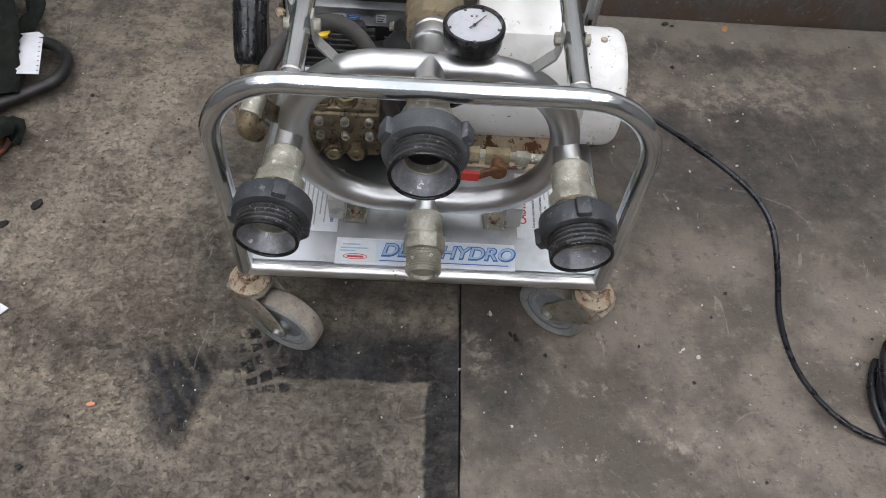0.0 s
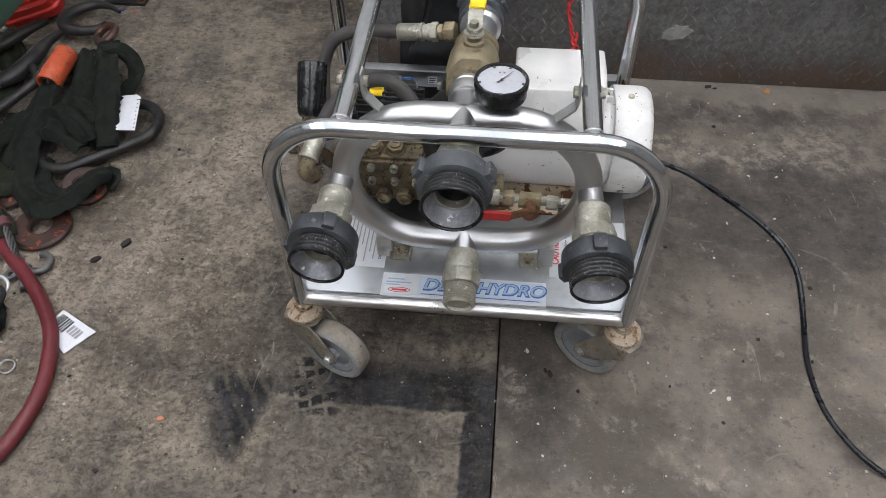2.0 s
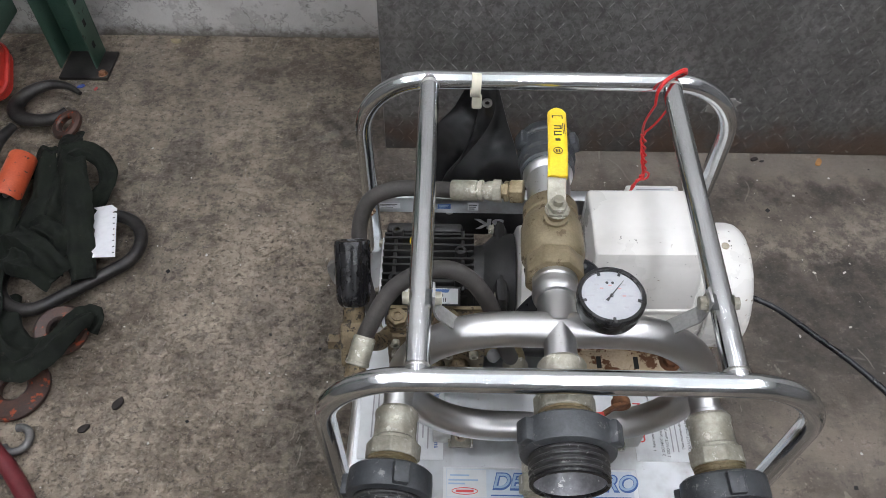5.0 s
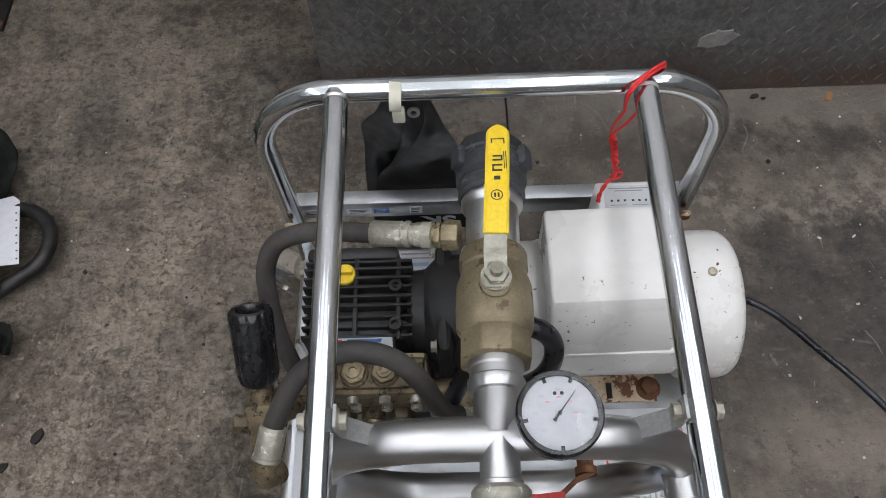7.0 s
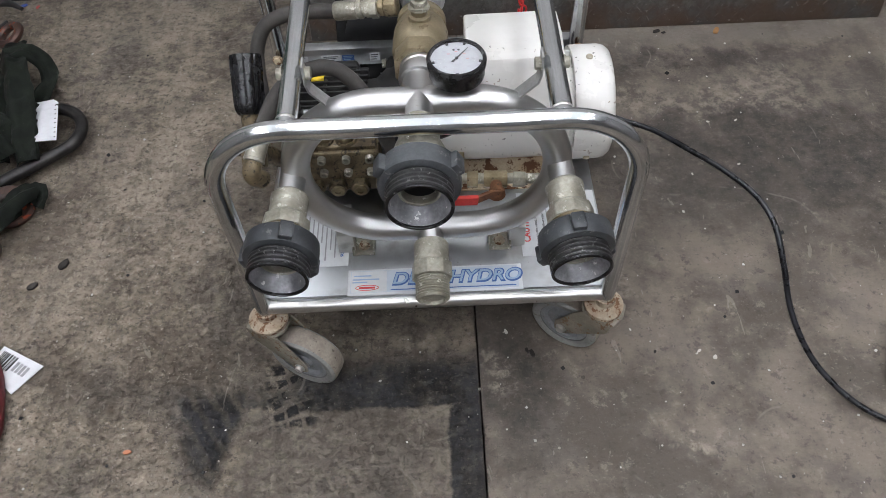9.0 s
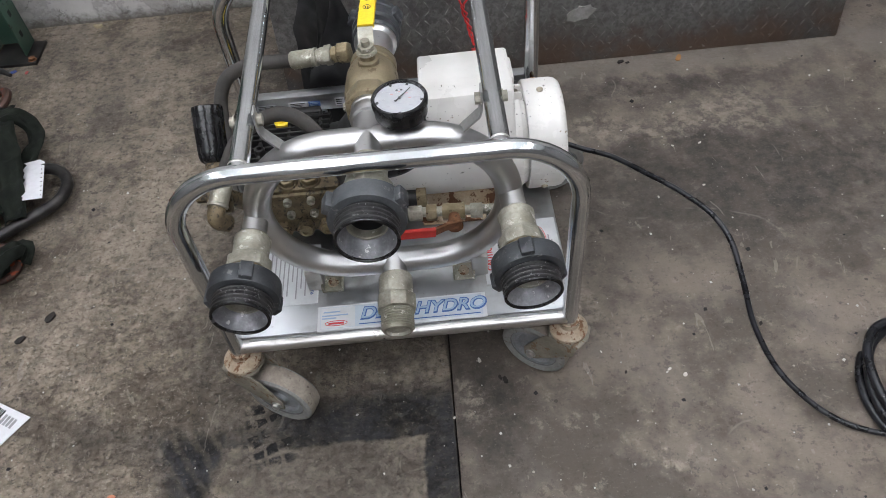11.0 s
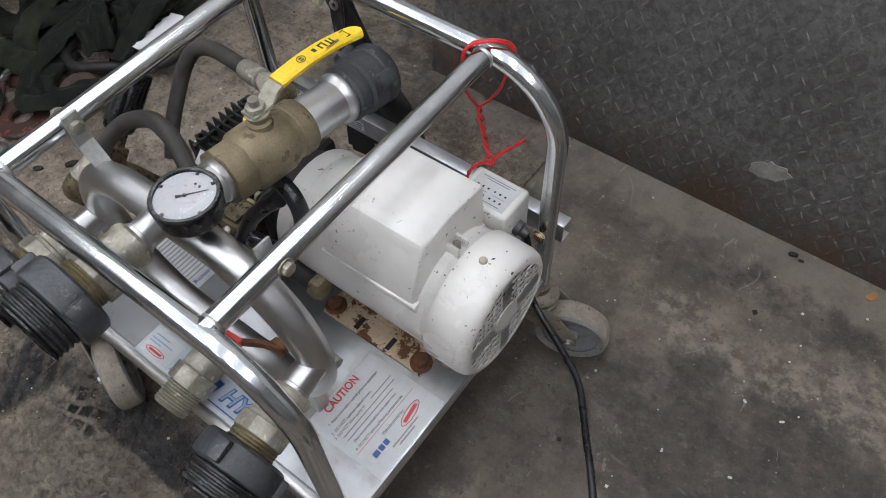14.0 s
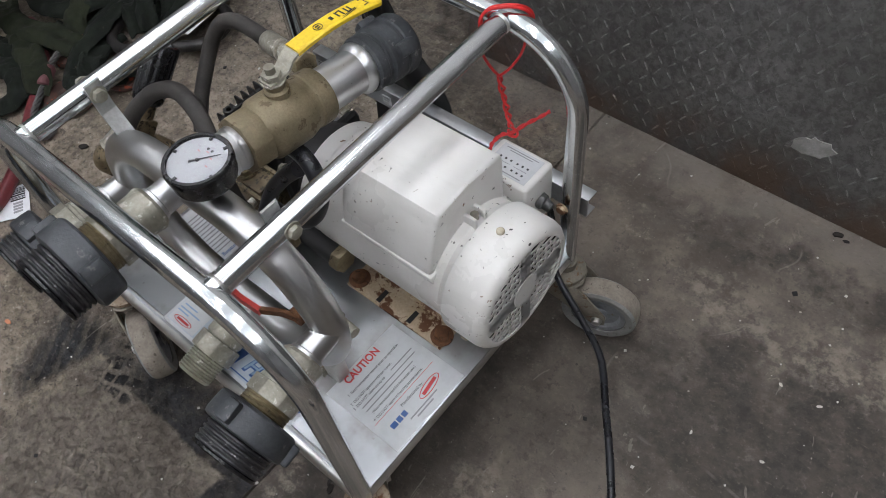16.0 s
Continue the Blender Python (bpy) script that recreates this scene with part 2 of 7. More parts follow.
def enamel():
    """White enamel, smoothly shaded, with a few dark chips and yellowed smears."""
    k = Nodes("white_enamel")
    big = k.ramp(k.noise(8.0, 5, 0.6), 0.35, 0.65)
    col = k.mix(big, (0.7, 0.685, 0.645), (0.77, 0.755, 0.72))
    col = k.mix(k.ramp(k.noise(22.0, 6, 0.7), 0.6, 0.74, 0.0, 0.4), col, (0.62, 0.59, 0.51))
    smear = k.ramp(k.noise(16.0, 4, 0.6, stretch=(0.35, 1.0, 1.0)), 0.52, 0.7, 0.0, 0.3)
    col = k.mix(smear, col, (0.5, 0.48, 0.44))
    chip = k.math("MULTIPLY", k.ramp(k.noise(150.0, 3, 0.6, stretch=(1.0, 0.7, 1.0)), 0.67, 0.685), k.ramp(k.noise(11.0, 3, 0.6), 0.47, 0.52))
    col = k.mix(chip, col, (0.06, 0.055, 0.05))
    fleck = k.math("MULTIPLY", k.ramp(k.noise(90.0, 4, 0.7), 0.655, 0.67), k.ramp(k.noise(7.0, 3, 0.6), 0.5, 0.56))
    col = k.mix(fleck, col, (0.2, 0.13, 0.08))
    k.bump(k.noise(240.0, 3, 0.6), 0.04, 0.0004)
    return k.set(Base_Color=col, Roughness=k.ramp(big, 0, 1, 0.27, 0.36))


WHITE = enamel()
YELLOW = plain("yellow_vinyl", (0.82, 0.56, 0.02), (0.86, 0.61, 0.03), 0.4, 0.0, 40, 300, 0.1)
RED = plain("red_vinyl", (0.5, 0.035, 0.03), (0.58, 0.05, 0.04), 0.42, 0.0, 40, 300, 0.1)
RUST = plain("rusty_steel", (0.12, 0.05, 0.022), (0.22, 0.1, 0.045), 0.8, 0.2, 60, 300, 0.6, (0.05, 0.03, 0.02), 0.6)
RUSTWHITE = plain("rusted_white_paint", (0.46, 0.34, 0.21), (0.62, 0.52, 0.39), 0.7, 0.0, 14, 260, 0.5, (0.13, 0.055, 0.024), 0.52)
TYRE = plain("grey_tyre", (0.2, 0.2, 0.19), (0.27, 0.265, 0.25), 0.65, 0.0, 40, 260, 0.3, (0.15, 0.13, 0.1), 0.6)
TREAD = plain("dirty_tread", (0.22, 0.185, 0.15), (0.32, 0.28, 0.23), 0.8, 0.0, 50, 260, 0.6, (0.12, 0.1, 0.08), 0.6)
FORK = plain("dirty_fork", (0.2, 0.18, 0.14), (0.31, 0.28, 0.225), 0.6, 0.35, 35, 260, 0.5, (0.2, 0.13, 0.075), 0.56)
LABEL = flat("label_white", (0.6, 0.615, 0.62), 0.35)
INK = flat("ink_grey", (0.3, 0.3, 0.31), 0.5)
INKBLACK = flat("ink_black", (0.03, 0.03, 0.03), 0.5)
INKBLUE = flat("ink_blue", (0.05, 0.12, 0.33), 0.4)
INKPALE = flat("ink_pale_blue", (0.3, 0.42, 0.58), 0.4)
INKRED = flat("ink_red", (0.6, 0.05, 0.05), 0.4)
DIAL = flat("dial_white", (0.33, 0.34, 0.35), 0.4)
INKFADED = flat("ink_faded_red", (0.42, 0.2, 0.2), 0.5)
SWIVEL = plain("rusted_swivel", (0.3, 0.22, 0.145), (0.44, 0.37, 0.28), 0.7, 0.0, 45, 260, 0.5, (0.15, 0.075, 0.035), 0.52)
STRAP = plain("dull_strap", (0.3, 0.3, 0.29), (0.4, 0.4, 0.385), 0.5, 0.5, 40, 260, 0.2)
PAPER = flat("paper", (0.72, 0.72, 0.74), 0.7)
TIE = flat("nylon_tie", (0.62, 0.6, 0.48), 0.4)
BAGMAT = plain("black_vinyl", (0.012, 0.012, 0.013), (0.025, 0.025, 0.026), 0.34, 0.0, 30, 300, 0.25)
WEB = plain("green_webbing", (0.0062, 0.0078, 0.0062), (0.0145, 0.0178, 0.013), 0.92, 0.0, 24, 420, 1.0, (0.034, 0.031, 0.025), 0.64, spec=0.2)
WEBLIGHT = plain("olive_webbing", (0.012, 0.014, 0.0085), (0.026, 0.03, 0.017), 0.92, 0.0, 24, 500, 0.9, (0.045, 0.04, 0.03), 0.64, spec=0.2)
SCREW = plain("dirty_screw", (0.38, 0.33, 0.24), (0.5, 0.45, 0.35), 0.5, 0.3, 60, 300, 0.2)
FORGED = plain("forged_steel", (0.022, 0.021, 0.021), (0.05, 0.046, 0.043), 0.45, 0.5, 25, 260, 0.4, (0.12, 0.06, 0.035), 0.66)
ORANGE = plain("orange_paint", (0.42, 0.065, 0.022), (0.5, 0.085, 0.03), 0.5, 0.0, 30, 260, 0.3, (0.06, 0.035, 0.03), 0.6)
ORANGEWORN = plain("worn_orange_steel", (0.045, 0.03, 0.026), (0.085, 0.042, 0.03), 0.45, 0.4, 22, 260, 0.4, (0.3, 0.058, 0.022), 0.57)
REDPLASTIC = plain("red_paint", (0.5, 0.03, 0.022), (0.58, 0.042, 0.03), 0.35, 0.0, 20, 260, 0.1)
REDHOSE = plain("red_hose", (0.105, 0.013, 0.017), (0.15, 0.022, 0.026), 0.45, 0.0, 30, 300, 0.2, (0.1, 0.04, 0.035), 0.66)
REDWIRE = plain("red_wire", (0.6, 0.02, 0.02), (0.68, 0.03, 0.03), 0.4, 0.0, 40, 300, 0.1)
RACKGREEN = plain("rack_green", (0.045, 0.1, 0.07), (0.07, 0.135, 0.1), 0.5, 0.1, 16, 260, 0.3, (0.03, 0.035, 0.03), 0.62)
GREYSTEEL = plain("grey_steel", (0.1, 0.1, 0.1), (0.17, 0.165, 0.16), 0.5, 0.6, 30, 260, 0.3)
# near-black for the shade inside openings, also for dirt and the joint fill
DARK = flat("dark_inside", (0.012, 0.012, 0.012), 0.8)


def floor_material():
    """Stained workshop concrete, with rubber and tyre marks in front of the cart."""
    k = Nodes("stained_concrete")
    sep = k.n("ShaderNodeSeparateXYZ")
    k.t.links.new(k.pos(), sep.inputs[0])
    x, y = sep.outputs[0], sep.outputs[1]

    def wobble(scale, size, detail=5):
        return k.math("MULTIPLY", k.math("SUBTRACT", k.noise(scale, detail, 0.65), 0.5), size)

    wx, wy = wobble(9.0, 0.18), k.math("MULTIPLY", k.math("SUBTRACT", k.noise(11.0, 5, 0.65, stretch=(1.6, 1.0, 1.0)), 0.5), 0.16)
    xw, yw = k.math("ADD", x, wx), k.math("ADD", y, wy)
    xs, ys = k.math("ADD", x, k.math("MULTIPLY", wx, 0.22)), k.math("ADD", y, k.math("MULTIPLY", wy, 0.22))

    def edge(value, at, soft, up=True):
        return k.ramp(value, at - soft, at + soft, 0.0 if up else 1.0, 1.0 if up else 0.0)

    def slab(u, lo, hi, soft_lo, soft_hi):
        return k.math("MULTIPLY", edge(u, lo, soft_lo), edge(u, hi, soft_hi, False))

    def blob(cx, cy, rx, ry, soft=0.6):
        dx = k.math("DIVIDE", k.math("SUBTRACT", xw, cx), rx)
        dy = k.math("DIVIDE", k.math("SUBTRACT", yw, cy), ry)
        d = k.math("SQRT", k.math("ADD", k.math("MULTIPLY", dx, dx), k.math("MULTIPLY", dy, dy)))
        return k.ramp(d, 1.0 - soft, 1.0 + soft, 1.0, 0.0)

    def most(*fs):
        out = fs[0]
        for f in fs[1:]:
            out = k.math("MAXIMUM", out, f)
        return out

    def both(*fs):
        out = fs[0]
        for f in fs[1:]:
            out = k.math("MULTIPLY", out, f)
        return out

    def layer(under, scale, lo, hi, amount, tint, detail=8, rough=0.7, stretch=None):
        return k.mix(k.ramp(k.noise(scale, detail, rough, stretch=stretch), lo, hi, 0.0, amount), under, tint)

    def spots(scale, size, keep):
        """Scattered round drops: size is the largest radius in cells."""
        v = k.n("ShaderNodeTexVoronoi")
        v.inputs["Scale"].default_value = scale
        k.t.links.new(k.pos(), v.inputs["Vector"])
        pick = k.n("ShaderNodeSeparateColor")
        k.t.links.new(v.outputs["Color"], pick.inputs[0])
        limit = k.math("MULTIPLY", k.ramp(pick.outputs[0], keep, 1.0), size)
        rim = k.math("ADD", v.outputs["Distance"], k.math("MULTIPLY", k.math("SUBTRACT", k.noise(scale * 9, 2, 0.5), 0.5), size * 0.9))
        return k.ramp(k.math("SUBTRACT", rim, limit), -0.015, 0.01, 1.0, 0.0)

    large = k.noise(2.4, 4, 0.55)
    mid = k.noise(10.0, 8, 0.62)
    fine = k.noise(46.0, 8, 0.7)
    grain = k.noise(150.0, 5, 0.7, stretch=(0.75, 1.0, 1.0))
    # left slab: coarser, mottled and brown
    tone = k.math("ADD", k.math("ADD", k.math("MULTIPLY", large, 0.36), k.math("MULTIPLY", mid, 0.34)), k.math("MULTIPLY", fine, 0.3))
    col = k.mix(k.ramp(tone, 0.42, 0.575), (0.108, 0.085, 0.062), (0.3, 0.25, 0.192))
    col = layer(col, 6.0, 0.5, 0.66, 0.45, (0.125, 0.105, 0.088), 8, 0.6)
    col = layer(col, 17.0, 0.53, 0.62, 0.5, (0.085, 0.068, 0.054), 12, 0.72)
    col = layer(col, 30.0, 0.57, 0.62, 0.55, (0.06, 0.048, 0.038), 12, 0.74)
    col = layer(col, 60.0, 0.56, 0.6, 0.65, (0.06, 0.048, 0.038), 10, 0.76, (0.8, 1.0, 1.0))
    col = layer(col, 52.0, 0.58, 0.62, 0.55, (0.38, 0.335, 0.28), 10, 0.76, (0.9, 1.0, 1.0))
    col = layer(col, 95.0, 0.585, 0.615, 0.6, (0.045, 0.036, 0.028), 6, 0.7)
    col = layer(col, 125.0, 0.61, 0.64, 0.6, (0.4, 0.36, 0.3), 5, 0.7)
    # right slab: trowelled smooth, with soft brown and grey clouds
    cloud = k.math("ADD", k.math("MULTIPLY", k.noise(3.8, 5, 0.55, distort=0.5), 0.55), k.math("MULTIPLY", k.noise(13.0, 10, 0.64), 0.45))
    slab_col = k.mix(k.ramp(cloud, 0.43, 0.575), (0.096, 0.079, 0.063), (0.196, 0.162, 0.13))
    slab_col = layer(slab_col, 8.0, 0.52, 0.66, 0.4, (0.135, 0.116, 0.1), 8, 0.6)
    slab_col = layer(slab_col, 14.0, 0.55, 0.68, 0.5, (0.073, 0.06, 0.05), 10, 0.68)
    slab_col = layer(slab_col, 26.0, 0.58, 0.63, 0.5, (0.27, 0.23, 0.19), 12, 0.74)
    slab_col = layer(slab_col, 34.0, 0.57, 0.61, 0.5, (0.056, 0.047, 0.039), 12, 0.74)
    slab_col = layer(slab_col, 80.0, 0.58, 0.62, 0.5, (0.05, 0.041, 0.034), 8, 0.74)
    slab_col = layer(slab_col, 110.0, 0.63, 0.66, 0.45, (0.3, 0.265, 0.225), 5, 0.7)
    right = edge(xs, 0.067, 0.003)
    col = k.mix(right, col, slab_col)
    # dark stained areas and painted-in shade: (x, y, half width, half depth, strength)
    # shade under the cart goes in as the area at (0.02, 0.84)
    STAIN_SHADE = ((0.58, 1.29, 0.34, 0.035, 1.0), (0.62, 1.02, 0.36, 0.15, 0.95), (0.45, 0.95, 0.16, 0.14, 0.85), (0.85, 1.15, 0.22, 0.1, 0.75), (0.02, 0.84, 0.3, 0.24, 1.0), (-0.22, 1.42, 0.3, 0.2, 0.85),
            (0.12, 0.5, 0.07, 0.12, 0.9), (0.36, 0.82, 0.1, 0.08, 0.7), (-0.34, 0.8, 0.09, 0.3, 0.7), (-0.58, 0.34, 0.1, 0.09, 0.6), (-0.53, 0.53, 0.09, 0.05, 0.6),
            (-0.48, 0.3, 0.06, 0.04, 0.6), (-0.72, 1.3, 0.14, 0.3, 0.6), (-0.47, 0.95, 0.06, 0.07, 0.4), (-0.6, 1.62, 0.4, 0.1, 0.5), (0.85, 0.85, 0.2, 0.12, 0.4), (-0.62, 0.12, 0.25, 0.1, 0.6), (-0.45, 0.18, 0.36, 0.17, 0.85), (-0.12, 0.12, 0.3, 0.14, 0.75), (0.68, 0.98, 0.26, 0.17, 0.95), (0.75, 1.24, 0.3, 0.05, 0.8), (0.88, 0.98, 0.28, 0.18, 1.0))
    stain_shade = most(*[both(blob(cx, cy, rx, ry, 0.6), w) for cx, cy, rx, ry, w in STAIN_SHADE])
    stain_shade = k.math("MULTIPLY", stain_shade, k.ramp(k.noise(15.0, 12, 0.7), 0.36, 0.58, 0.35, 1.0))
    col = k.mix(k.math("MULTIPLY", stain_shade, 0.84), col, k.mix(k.ramp(fine, 0.4, 0.6), (0.026, 0.023, 0.021), (0.058, 0.05, 0.044)))
    # pale scuffs and scraped cement
    SCUFF = ((0.63, 1.15, 0.22, 0.035, 0.5), (0.72, 1.2, 0.12, 0.05, 0.45), (0.44, 1.17, 0.07, 0.03, 0.5), (0.1, 0.53, 0.022, 0.03, 0.75), (0.4, 0.4, 0.035, 0.016, 1.0), (0.33, 0.7, 0.03, 0.045, 0.5),
             (-0.045, 0.378, 0.01, 0.018, 1.0), (-0.15, 0.43, 0.008, 0.05, 0.6), (-0.04, 0.6, 0.04, 0.02, 0.5), (-0.5, 0.85, 0.2, 0.2, 0.3))
    scuff = most(*[both(blob(cx, cy, rx, ry, 0.6), w) for cx, cy, rx, ry, w in SCUFF])
    col = k.mix(both(scuff, k.ramp(k.noise(36.0, 10, 0.72), 0.44, 0.6)), col, (0.35, 0.3, 0.245))
    # paler strip along the foot of the platform
    col = k.mix(both(slab(yw, 1.335, 1.44, 0.03, 0.03), edge(x, -0.2, 0.15), k.ramp(mid, 0.38, 0.56, 0.3, 0.75)), col, (0.17, 0.148, 0.126))
    # clean rectangle that something covered, and the rubber round it
    clean = both(slab(xs, -0.31, 0.014, 0.02, 0.004), slab(ys, -0.2, 0.479, 0.05, 0.004))
    pale = k.mix(k.ramp(k.math("ADD", k.math("MULTIPLY", mid, 0.6), k.math("MULTIPLY", fine, 0.4)), 0.4, 0.6), (0.095, 0.079, 0.064), (0.178, 0.151, 0.122))
    pale = layer(pale, 9.0, 0.54, 0.64, 0.5, (0.093, 0.078, 0.064), 8, 0.62)
    pale = layer(pale, 27.0, 0.62, 0.68, 0.45, (0.31, 0.27, 0.22), 6, 0.6)
    pale = k.mix(both(most(blob(-0.09, 0.36, 0.022, 0.05, 0.25), blob(-0.045, 0.4, 0.035, 0.028, 0.3)), 0.6), pale, (0.062, 0.054, 0.046))
    col = k.mix(k.math("MULTIPLY", clean, 0.8), col, pale)
    patchy = k.ramp(k.noise(20.0, 10, 0.7), 0.34, 0.56, 0.72, 1.0)
    bar = most(both(slab(xs, -0.25, 0.066, 0.04, 0.004), slab(ys, 0.478, 0.566, 0.004, 0.03)), both(slab(xs, -0.35, -0.2, 0.04, 0.04), slab(ys, 0.486, 0.53, 0.006, 0.03), 0.75))
    leg = both(slab(xs, 0.015, 0.066, 0.004, 0.003), slab(ys, 0.0, 0.486, 0.14, 0.01))
    skew = k.math("ADD", k.math("MULTIPLY", xs, 0.83), k.math("MULTIPLY", ys, 0.55))
    bands = k.ramp(k.math("SINE", k.math("ADD", k.math("MULTIPLY", skew, 230.0), k.math("MULTIPLY", mid, 9.0))), -0.9, 0.3, 0.72, 1.0)
    flank = both(edge(k.math("ADD", xs, k.math("MULTIPLY", ys, 0.53)), -0.18, 0.045), edge(k.math("SUBTRACT", xs, k.math("MULTIPLY", ys, 0.27)), -0.443, 0.014, False), edge(ys, 0.52, 0.03, False), edge(ys, 0.35, 0.04), bands)
    # blocks left by a tyre: dark on the rubber, faint on the bare floor
    bend = k.math("MULTIPLY", k.math("SUBTRACT", k.noise(6.0, 2, 0.5), 0.5), 0.09)
    xt, yt = k.math("ADD", xs, bend), k.math("SUBTRACT", ys, bend)
    bx = k.math("FRACT", k.math("MULTIPLY", k.math("ADD", xt, k.math("MULTIPLY", yt, 0.45)), 38.0))
    by = k.math("FRACT", k.math("MULTIPLY", k.math("ADD", yt, k.math("MULTIPLY", xt, -0.3)), 36.0))
    block = both(slab(bx, 0.12, 0.88, 0.08, 0.08), slab(by, 0.16, 0.84, 0.1, 0.1), k.ramp(k.noise(30.0, 5, 0.7), 0.4, 0.52, 0.2, 1.0))
    prints = both(block, slab(xs, -0.285, -0.19, 0.012, 0.02), slab(ys, 0.45, 0.565, 0.012, 0.012))
    trail = both(block, most(both(slab(xs, -0.27, -0.21, 0.03, 0.02), slab(ys, 0.39, 0.475, 0.03, 0.01)), both(slab(xs, -0.5, -0.44, 0.03, 0.03), slab(ys, 0.27, 0.34, 0.03, 0.03)), both(slab(xs, -0.19, -0.12, 0.03, 0.02), slab(ys, 0.25, 0.4, 0.05, 0.03))), k.ramp(mid, 0.44, 0.6))
    mark = most(both(bar, patchy, 0.96), both(leg, patchy, 0.96), both(flank, 0.96), both(prints, 0.97))
    col = k.mix(both(trail, 0.85), col, (0.05, 0.043, 0.037))
    rubber = k.mix(k.ramp(k.noise(11.0, 10, 0.7), 0.38, 0.6), (0.0115, 0.0115, 0.0125), (0.037, 0.038, 0.042))
    rubber = k.mix(both(prints, 0.7), rubber, (0.006, 0.006, 0.0065))
    col = k.mix(mark, col, rubber)
    scrape = both(k.ramp(k.noise(22.0, 4, 0.6, distort=1.6, stretch=(0.5, 1.0, 1.0)), 0.63, 0.67), mark, 0.4)
    col = k.mix(scrape, col, (0.11, 0.105, 0.1))
    # scratches, drops, chips and dark pits
    line = k.math("ABSOLUTE", k.math("SUBTRACT", k.noise(2.2, 2, 0.4, distort=0.2), 0.5))
    arc = both(k.ramp(line, 0.0008, 0.003, 1.0, 0.0), k.ramp(k.noise(11.0, 2, 0.5), 0.52, 0.6))
    col = k.mix(k.math("MULTIPLY", arc, 0.25), col, (0.31, 0.28, 0.24))
    scratch = k.ramp(k.noise(26.0, 3, 0.6, distort=2.2, stretch=(1.0, 0.3, 1.0)), 0.68, 0.7)
    col = k.mix(both(scratch, k.ramp(mark, 0, 1, 0.35, 0.2)), col, (0.33, 0.3, 0.255))
    col = k.mix(both(spots(11.0, 0.1, 0.76), 0.75), col, (0.032, 0.027, 0.024))
    col = k.mix(both(spots(34.0, 0.12, 0.88), 0.7), col, (0.035, 0.03, 0.026))
    col = k.mix(both(spots(70.0, 0.14, 0.82), k.math("SUBTRACT", 1.0, k.math("MULTIPLY", right, 0.6)), 0.65), col, (0.045, 0.037, 0.03))
    col = k.mix(both(spots(44.0, 0.1, 0.9), 0.7), col, (0.42, 0.38, 0.33))
    col = k.mix(k.ramp(grain, 0.55, 0.72, 0.0, 0.3), col, (0.3, 0.26, 0.21))
    col = k.mix(both(k.ramp(grain, 0.46, 0.3, 0.0, 0.55), k.math("SUBTRACT", 1.0, k.math("MULTIPLY", right, 0.45))), col, (0.05, 0.041, 0.033))
    pit = k.ramp(k.noise(70.0, 6, 0.7), 0.36, 0.5)
    relief = k.math("ADD", k.math("ADD", k.math("MULTIPLY", fine, 0.7), k.math("MULTIPLY", grain, 0.45)), k.math("MULTIPLY", pit, 0.35))
    k.bump(k.math("MULTIPLY", relief, k.math("SUBTRACT", 1.0, k.math("MULTIPLY", right, 0.72))), 1.0, 0.005)
    rough = k.math("SUBTRACT", 0.8, k.math("MULTIPLY", right, k.ramp(mid, 0.35, 0.6, 0.04, 0.2)))
    return k.set(Base_Color=col, Roughness=rough, Specular_IOR_Level=k.ramp(mark, 0, 1, 0.4, 0.22))


def plate_material():
    """Dull grey diamond plate, rusted and darker along its foot."""
    k = Nodes("diamond_plate")
    sep = k.n("ShaderNodeSeparateXYZ")
    k.t.links.new(k.pos(), sep.inputs[0])
    z = sep.outputs[2]
    n1, n2, n3 = k.noise(5.0, 5, 0.6), k.noise(26.0, 6, 0.7), k.noise(240.0, 3, 0.6)
    col = k.mix(k.ramp(n1, 0.35, 0.65), (0.155, 0.151, 0.144), (0.225, 0.22, 0.212))
    col = k.mix(k.ramp(k.noise(75.0, 6, 0.75), 0.42, 0.6, 0.0, 0.55), col, (0.065, 0.061, 0.056))
    col = k.mix(k.ramp(n2, 0.48, 0.7, 0.0, 0.6), col, (0.085, 0.08, 0.075))
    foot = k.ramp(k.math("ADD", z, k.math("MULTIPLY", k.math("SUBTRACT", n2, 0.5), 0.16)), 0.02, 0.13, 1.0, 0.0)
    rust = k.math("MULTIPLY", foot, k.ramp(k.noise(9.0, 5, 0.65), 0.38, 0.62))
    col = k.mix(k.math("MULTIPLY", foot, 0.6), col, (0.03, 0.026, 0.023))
    col = k.mix(k.math("MULTIPLY", rust, 0.75), col, (0.09, 0.05, 0.029))
    scrape = k.ramp(k.noise(42.0, 4, 0.7, stretch=(0.25, 1.0, 1.0)), 0.72, 0.78)
    col = k.mix(k.math("MULTIPLY", scrape, 0.35), col, (0.26, 0.255, 0.24))
    fleck = k.ramp(k.noise(150.0, 2, 0.5, stretch=(0.6, 1.0, 1.0)), 0.68, 0.72, 0.0, 0.5)
    col = k.mix(fleck, col, (0.3, 0.29, 0.27))
    k.bump(k.math("ADD", n3, k.math("MULTIPLY", k.noise(60.0, 4, 0.7), 1.5)), 0.4, 0.001)
    return k.set(Base_Color=col, Roughness=k.ramp(n2, 0.3, 0.7, 0.34, 0.55), Metallic=k.ramp(foot, 0, 1, 0.4, 0.05))


